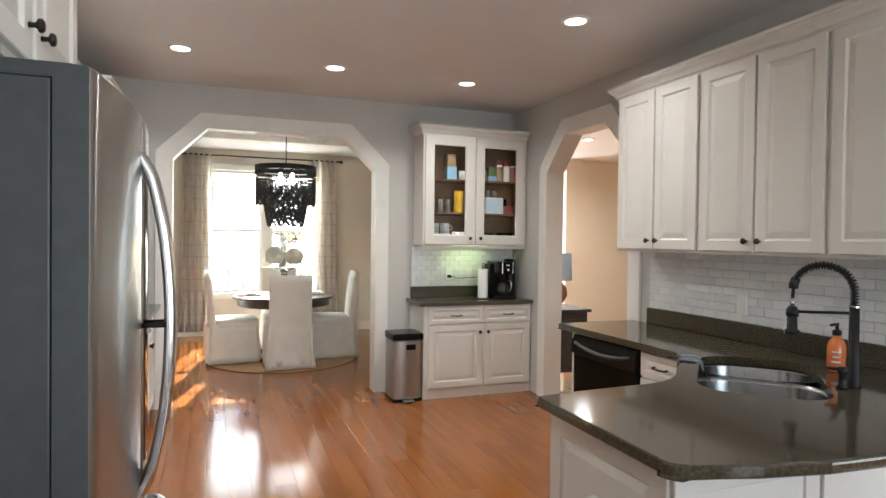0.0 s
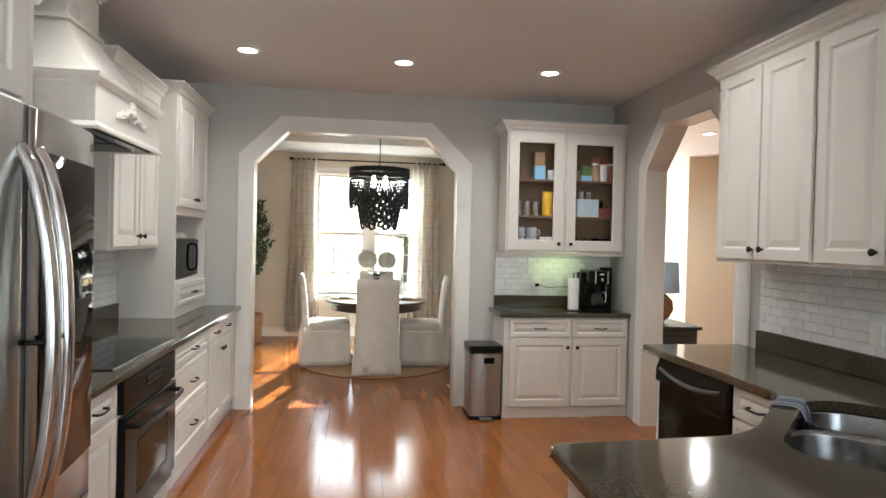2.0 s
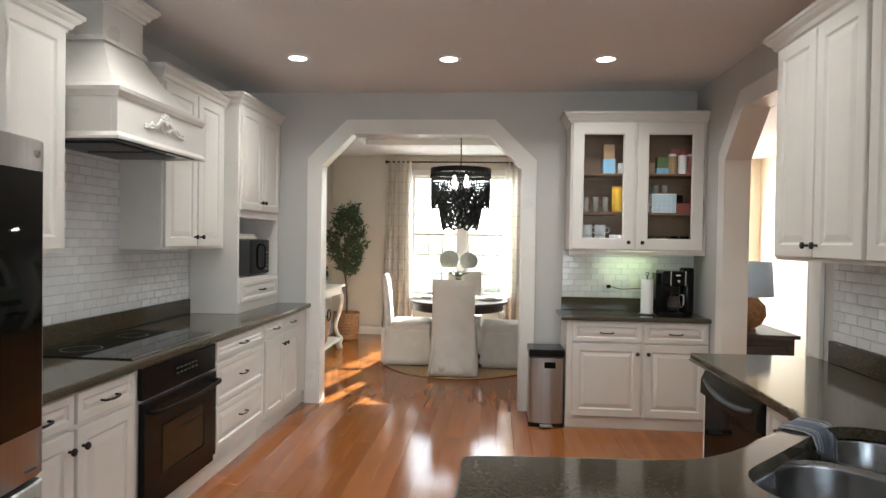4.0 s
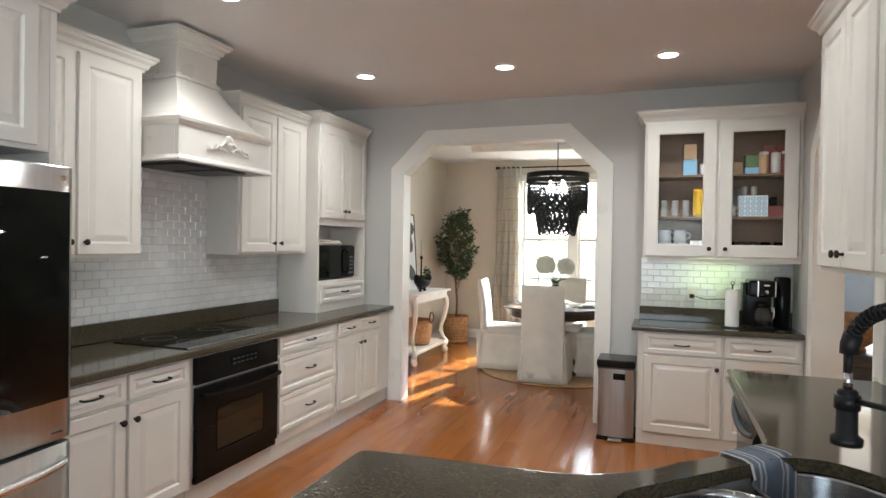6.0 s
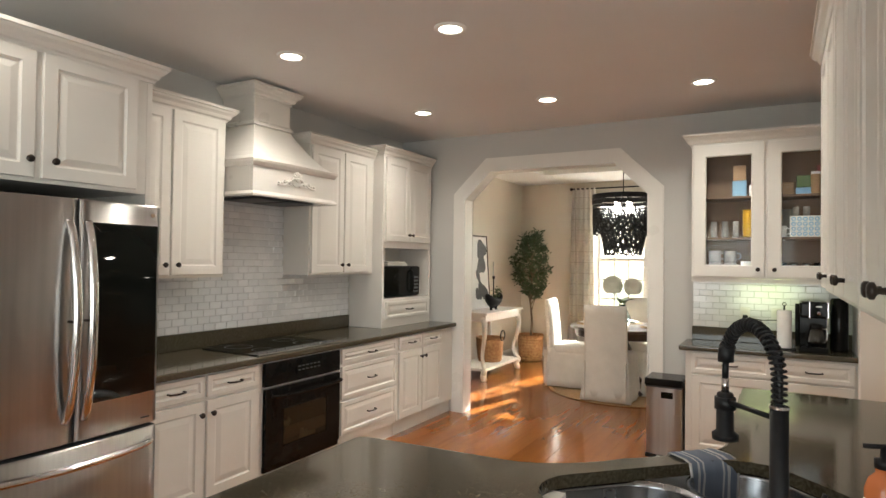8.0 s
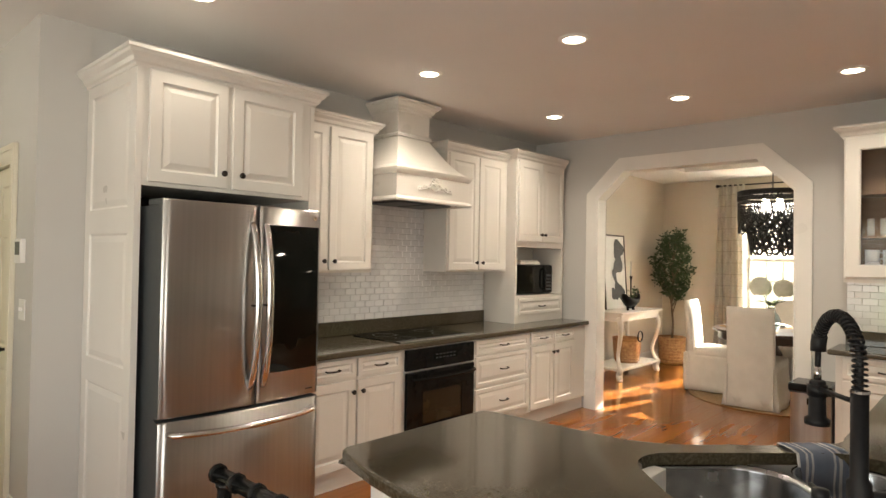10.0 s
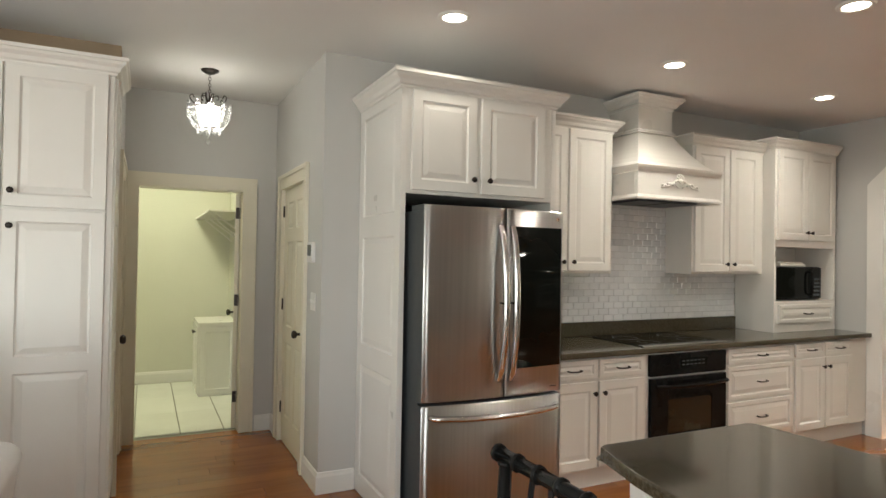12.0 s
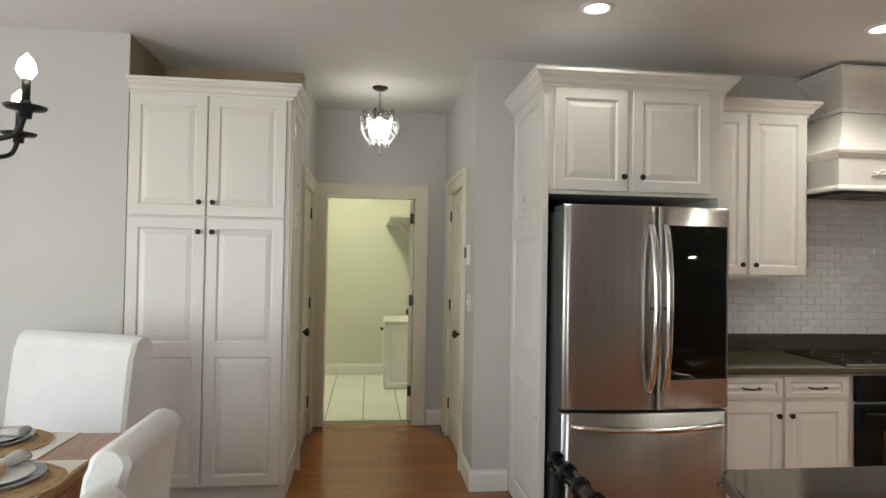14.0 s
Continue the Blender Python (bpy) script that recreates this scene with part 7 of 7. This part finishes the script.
# bar stool at the peninsula
bs = thing("bar_stool", pose(2.31, 1.356, 0), "black bamboo-style bar stool at the peninsula", "bar stool")
def bamboo(p0, p1, r, rings, name="rail", parent=bs):
    a, b = Vector(p0), Vector(p1)
    ob = part(name, tube([a, b], r, 10), M_BLACK, parent, "", None, True)
    d = (b - a).normalized()
    for k in range(rings + 1):
        c = a.lerp(b, k / rings)
        part("node_ring", tube([c - d * 0.004, c + d * 0.004], r * 1.28, 10), M_BLACK, ob, "", None, True)
    return ob
bamboo((-0.23, -0.08, 1.065), (0.23, -0.08, 1.065), 0.016, 6, "top_rail")
bamboo((-0.205, -0.08, 0.90), (0.205, -0.08, 0.90), 0.011, 4, "lower_rail")
for x in (-0.20, 0.20):
    bamboo((x, -0.14, 0.0), (x, -0.08, 1.05), 0.015, 5, "back_post")
    bamboo((x * 0.95, 0.22, 0.0), (x * 0.9, 0.17, 0.64), 0.015, 4, "front_leg")
for x in (-0.12, -0.04, 0.04, 0.12):
    part("spindle", tube([(x, -0.08, 0.91), (x * 0.8, -0.08, 1.055)], 0.007, 6), M_BLACK, bs)
    part("spindle", tube([(x, -0.085, 0.68), (x, -0.08, 0.895)], 0.007, 6), M_BLACK, bs)
part("seat", soft_box(-0.205, 0.205, -0.14, 0.20, 0.64, 0.675, 0.012), M_BLACK, bs)
for z in (0.2, 0.32):
    part("stretcher", tube([(-0.195, 0.21, z), (0.195, 0.21, z)], 0.010, 8), M_BLACK, bs)

# ---- breakfast table and chairs ----
bt = thing("breakfast_table", pose(1.55, -0.62, 0), "brown wooden rectangular breakfast table", "table")
part("tabletop", B((-0.83, 0.83, -0.53, 0.53, 0.725, 0.76), bevel=0.008), M_TABLEWOOD, bt)
part("apron", B((-0.74, 0.74, -0.44, 0.44, 0.64, 0.724), bevel=0.003), M_TABLEWOOD, bt)
for sx in (-1, 1):
    for sy in (-1, 1):
        part("leg", lathe([(0, 0), (0.03, 0), (0.04, 0.08), (0.03, 0.15), (0.045, 0.4), (0.05, 0.6), (0.05, 0.639)], 16), M_TABLEWOOD, bt, "", pose(sx * 0.68, sy * 0.38, 0), True)
b1 = parsons_chair(pose(0.42, -0.645, 0.0, 0, 0, -113) @ Matrix.Diagonal((1, 1, 1.04, 1)), "white upholstered parsons chair at table head", "chairs round the breakfast table", M_LEATHER, w=0.74, thick=0.165, round_top=True)
b2 = parsons_chair(pose(1.425, -0.10, 0.0, 0, 0, 180) @ Matrix.Diagonal((1, 1, 0.925, 1)), "white upholstered parsons chair tucked at the table", "chairs round the breakfast table", M_LEATHER, w=0.46, thick=0.135, round_top=True)
copy_thing(b2, pose(1.905, -0.09, 0.0, 0, 0, 178) @ Matrix.Diagonal((1, 1, 0.925, 1)))
M_NAPKIN = mat("grey_napkin", 0.9, col=(0.40, 0.38, 0.36), col2=(0.48, 0.46, 0.44), scale=30, bump=0.3, bscale=300)
M_PLATE = mat("blue_grey_stoneware", 0.25, col=(0.34, 0.36, 0.39), col2=(0.40, 0.42, 0.45), scale=12, spread_r=0.05)
for px, py, rz in ((0.885, -0.52, 90), (1.31, -0.27, 0), (1.96, -0.27, 0)):
    pm = single("placemat_cloth", B((-0.24, 0.24, -0.17, 0.17, 0, 0.003), bevel=0.001), M_LINEN, pose(px, py, 0.7605, 0, 0, rz), "white linen placemat on the table", "placemat", "breakfast placemats")
    s = thing("place_setting", pose(px, py, 0.764, 0, 0, rz), "blue-grey plates with ringed napkin on woven charger", "plates", "breakfast place settings")
    ch2 = part("charger", lathe([(0, 0), (0.19, 0), (0.195, 0.006), (0.18, 0.010), (0, 0.010)], 36), M_JUTE, s, "round woven charger", None, False)
    for k in range(6):
        part("coil", tube([((0.03 + 0.03 * k) * math.cos(a), (0.03 + 0.03 * k) * math.sin(a), 0.010) for a in (2 * math.pi * i / 32 for i in range(33))], 0.005, 5), M_JUTE, ch2, "", None, True)
    part("dinner_plate", lathe([(0, 0.016), (0.09, 0.016), (0.135, 0.030), (0.137, 0.034), (0.09, 0.022), (0, 0.021)], 36), M_PLATE, s, "", None, True)
    part("side_plate", lathe([(0, 0.023), (0.07, 0.023), (0.105, 0.036), (0.107, 0.040), (0.07, 0.029), (0, 0.028)], 32), M_PLASTIC, s, "white plate", None, True)
    part("napkin", tube(curve_pts([(-0.13, 0.01, 0.055), (-0.06, 0.0, 0.052), (0.0, 0.0, 0.048), (0.06, 0.0, 0.052), (0.12, -0.01, 0.056)], 5), 0.02, 10, radii=[0.036, 0.034, 0.032, 0.030, 0.027, 0.024, 0.021, 0.018, 0.016, 0.015, 0.015, 0.016, 0.018, 0.02, 0.023, 0.026, 0.029, 0.031, 0.032, 0.033, 0.034], flat=0.55), M_NAPKIN, s, "grey napkin", None, True)
    part("napkin_ring", B((-0.02, 0.02, -0.024, 0.024, 0.033, 0.066), bevel=0.006), M_TAN, s, "square wooden napkin ring")

# iron candle chandelier over the breakfast table
ic = thing("candle_chandelier", pose(1.50, -0.60, 0), "black iron chandelier with candle bulbs, lit", "chandelier")
part("stem", tube([(0, 0, 1.80), (0, 0, CEIL)], 0.010, 8), M_MBLACK, ic, "", None, True)
part("canopy", lathe([(0, CEIL - 0.03), (0.05, CEIL - 0.02), (0.06, CEIL)], 20), M_MBLACK, ic, "", None, True)
part("hub", lathe([(0, 1.76), (0.02, 1.77), (0.04, 1.80), (0.02, 1.84), (0, 1.85)], 16), M_MBLACK, ic, "", None, True)
for k in range(6):
    a = 60 * k + 90
    arm = part("arm", tube(curve_pts([(0.02, 0, 1.84), (0.18, 0, 1.812), (0.36, 0, 1.807), (0.46, 0, 1.825), (0.49, 0, 1.885)], 6), 0.008, 8), M_MBLACK, ic, "", pose(0, 0, 0, 0, 0, a), True)
    part("bobeche", lathe([(0, -0.02), (0.016, -0.02), (0.018, 0.0), (0.05, 0.006), (0.056, 0.014), (0.014, 0.012), (0.014, 0.03), (0, 0.03)], 20), M_MBLACK, arm, "", pose(0.49, 0, 1.893), True)
    part("candle_sleeve", tube([(0.49, 0, 1.92), (0.49, 0, 1.985)], 0.011, 10), M_MBLACK, arm, "", None, True)
    part("bulb", lathe([(0, 0), (0.012, 0.0), (0.026, 0.022), (0.02, 0.05), (0, 0.075)], 14), M_BULB, arm, "glowing flame bulb", pose(0.49, 0, 1.986), True)

# ---- trees outside the dining window ----
def tree(m, h, seed, label):
    t = thing("tree", m, label, "tree", "trees outside")
    rnd = random.Random(seed)
    part("trunk", tube(curve_pts([(0, 0, -0.3), (0.08, 0, h * 0.3), (-0.05, 0.05, h * 0.6), (0, 0, h)], 5), 0.1, 8, radii=[0.16 - 0.009 * k for k in range(16)]), M_BARK, t, "", None, True)
    sp = []
    for k in range(16):
        z = h * (0.3 + 0.65 * k / 16)
        a = rnd.uniform(0, 6.28)
        l = h * 0.35 * (1.1 - k / 20)
        tip = (l * math.cos(a), l * math.sin(a), z + l * 0.5)
        part("limb", tube(curve_pts([(0, 0, z), (tip[0] * 0.5, tip[1] * 0.5, z + l * 0.15), tip], 3), 0.03, 5, radii=[0.05 - 0.006 * i for i in range(7)]), M_BARK, t, "", None, True)
        sp += [(*tip, 0.8), (tip[0] * 0.7, tip[1] * 0.7, tip[2] * 0.95, 0.7)]
    leaves(t, leaf_cloud(1500, sp, 0.16, seed), "sparse olive leaves")
    return t


tree(pose(3.2, 27, 0), 3.4, 1, "sparse leafy tree on the lawn")
tree(pose(6.5, 33, 0), 4.2, 2, "sparse leafy tree on the lawn")


# ---- pieces: glazed tiles on the walls, boards on the floors ----
TW_, TH_ = 0.1016, 0.0508


def piece_mesh(name, w, t, h, e, material):
    """One tile or board with eased front edges; w along x, h along z, face at y 0, back at y t."""
    bm = bmesh.new()
    b = [bm.verts.new(c) for c in ((0, t, 0), (w, t, 0), (w, t, h), (0, t, h))]
    m = [bm.verts.new(c) for c in ((0, e, 0), (w, e, 0), (w, e, h), (0, e, h))]
    f = [bm.verts.new(c) for c in ((e, 0, e), (w - e, 0, e), (w - e, 0, h - e), (e, 0, h - e))]
    bm.faces.new(f)
    for i in range(4):
        j = (i + 1) % 4
        bm.faces.new((b[i], b[j], m[j], m[i]))
        bm.faces.new((m[i], m[j], f[j], f[i]))
    return mesh(bm, name, material)


def tiled(name, m, w, h, holes, label):
    """A field of half-bond tiles, local x along the wall, face towards -y, on a bed of grout."""
    bed = tagged(new(name, mesh(B((0, w, 0.002, 0.008, 0, h)), name, M_GROUT)), label, "backsplash", "", "structure")
    bed.matrix_basis = m
    cache = {}
    rnd = random.Random(len(name))
    rows = int(math.ceil(h / TH_))
    for r in range(rows):
        z0 = r * TH_
        hh = min(TH_ - 0.002, h - z0 - 0.001)
        if hh < 0.01:
            continue
        x = -(TW_ / 2) * (r % 2)
        while x < w:
            a, b = max(0.001, x), min(w - 0.001, x + TW_ - 0.002)
            x += TW_
            if b - a < 0.012 or any(hx0 < (a + b) / 2 < hx1 and hz0 < z0 + hh / 2 < hz1 for hx0, hx1, hz0, hz1 in holes):
                continue
            key = (round(b - a, 3), round(hh, 3))
            if key not in cache:
                cache[key] = piece_mesh("tile", key[0], 0.007, key[1], 0.0024, M_TILE)
            o = new("tile", cache[key])
            o.parent = bed
            o.matrix_basis = pose(a, -0.004 + rnd.uniform(-0.0006, 0.0006), z0, rnd.uniform(-0.6, 0.6), 0, rnd.uniform(-0.6, 0.6))
    return bed


tiled("backsplash_west", ON_WEST(-0.511, 2.83, 1.0165), 2.55, 1.0, [(-1, 0.845, 0.395, 2), (1.685, 3, 0.395, 2)], "white glazed subway tile backsplash behind the range")
tiled("backsplash_north", ON_NORTH(2.405, 6.291, 1.0165), 1.11, 0.405, [], "white glazed subway tile backsplash of the hutch")
tiled("backsplash_east", ON_EAST(3.511, 4.14, 1.0165), 2.38, 0.40, [], "white glazed subway tile backsplash behind the sink")


def boards(x0, x1, y0, y1, wid, seed, parent, lengths):
    """Boards that run along y with staggered ends, each a piece of the floor."""
    rnd = random.Random(seed)
    cache = {}
    n = int(round((x1 - x0) / wid))
    for i in range(n):
        a = x0 + i * (x1 - x0) / n
        w = round((x1 - x0) / n - 0.0006, 4)
        y = y0 - rnd.uniform(0.0, 1.0)
        while y < y1:
            ln = rnd.choice(lengths)
            b, c = max(y, y0), min(y + ln, y1)
            y += ln
            if c - b < 0.03:
                continue
            key = round(c - b - 0.0006, 3)
            if key not in cache:
                cache[key] = piece_mesh("board", w, 0.012, key, 0.0007, M_PLANK)
            o = new("board", cache[key])
            o.parent = parent
            o.matrix_basis = pose(a, b, rnd.uniform(-0.0003, 0.0003), -90, 0, 0)


floor_ob = bpy.data.objects["floor"]
BOARD = 0.127
boards(-0.73, 3.52, 1.62, 10.30, BOARD, 3, floor_ob, (1.15, 1.4, 1.65, 1.9))
boards(-2.15, -0.50, 0.26, 1.60, BOARD, 4, floor_ob, (1.15, 1.4, 1.65, 1.9))
rest = bmesh.new()
rnd = random.Random(6)
for x0, x1, y0, y1 in ((-0.498, 4.8, -3.0, 1.618), (3.522, 8.5, 2.9, 10.7)):
    n = int((x1 - x0) / BOARD)
    for i in range(n):
        y = y0
        while y < y1:
            ln = rnd.choice((1.15, 1.4, 1.65, 1.9))
            c = min(y + ln, y1)
            a = x0 + i * (x1 - x0) / n
            box(rest, a, a + (x1 - x0) / n - 0.0012, 0.0, 0.011, y, max(y + 0.02, c - 0.0012))
            y += ln
jr = part("joined_boards", rest, M_PLANK, floor_ob, "orange-brown oak boards", pose(0, 0, 0, -90, 0, 0))
tagged(jr, kind="stuff")
lf = bpy.data.objects["floor_laundry"]
tile_me = piece_mesh("floor_tile", 0.7195, 0.008, 0.336, 0.002, M_LTILE)
for i in range(3):
    for j in range(6):
        o = new("floor_tile", tile_me)
        o.parent = lf
        o.matrix_basis = pose(-4.40 + i * 0.7205, -0.535 + j * 0.345, 0.002, -90, 0, 0)
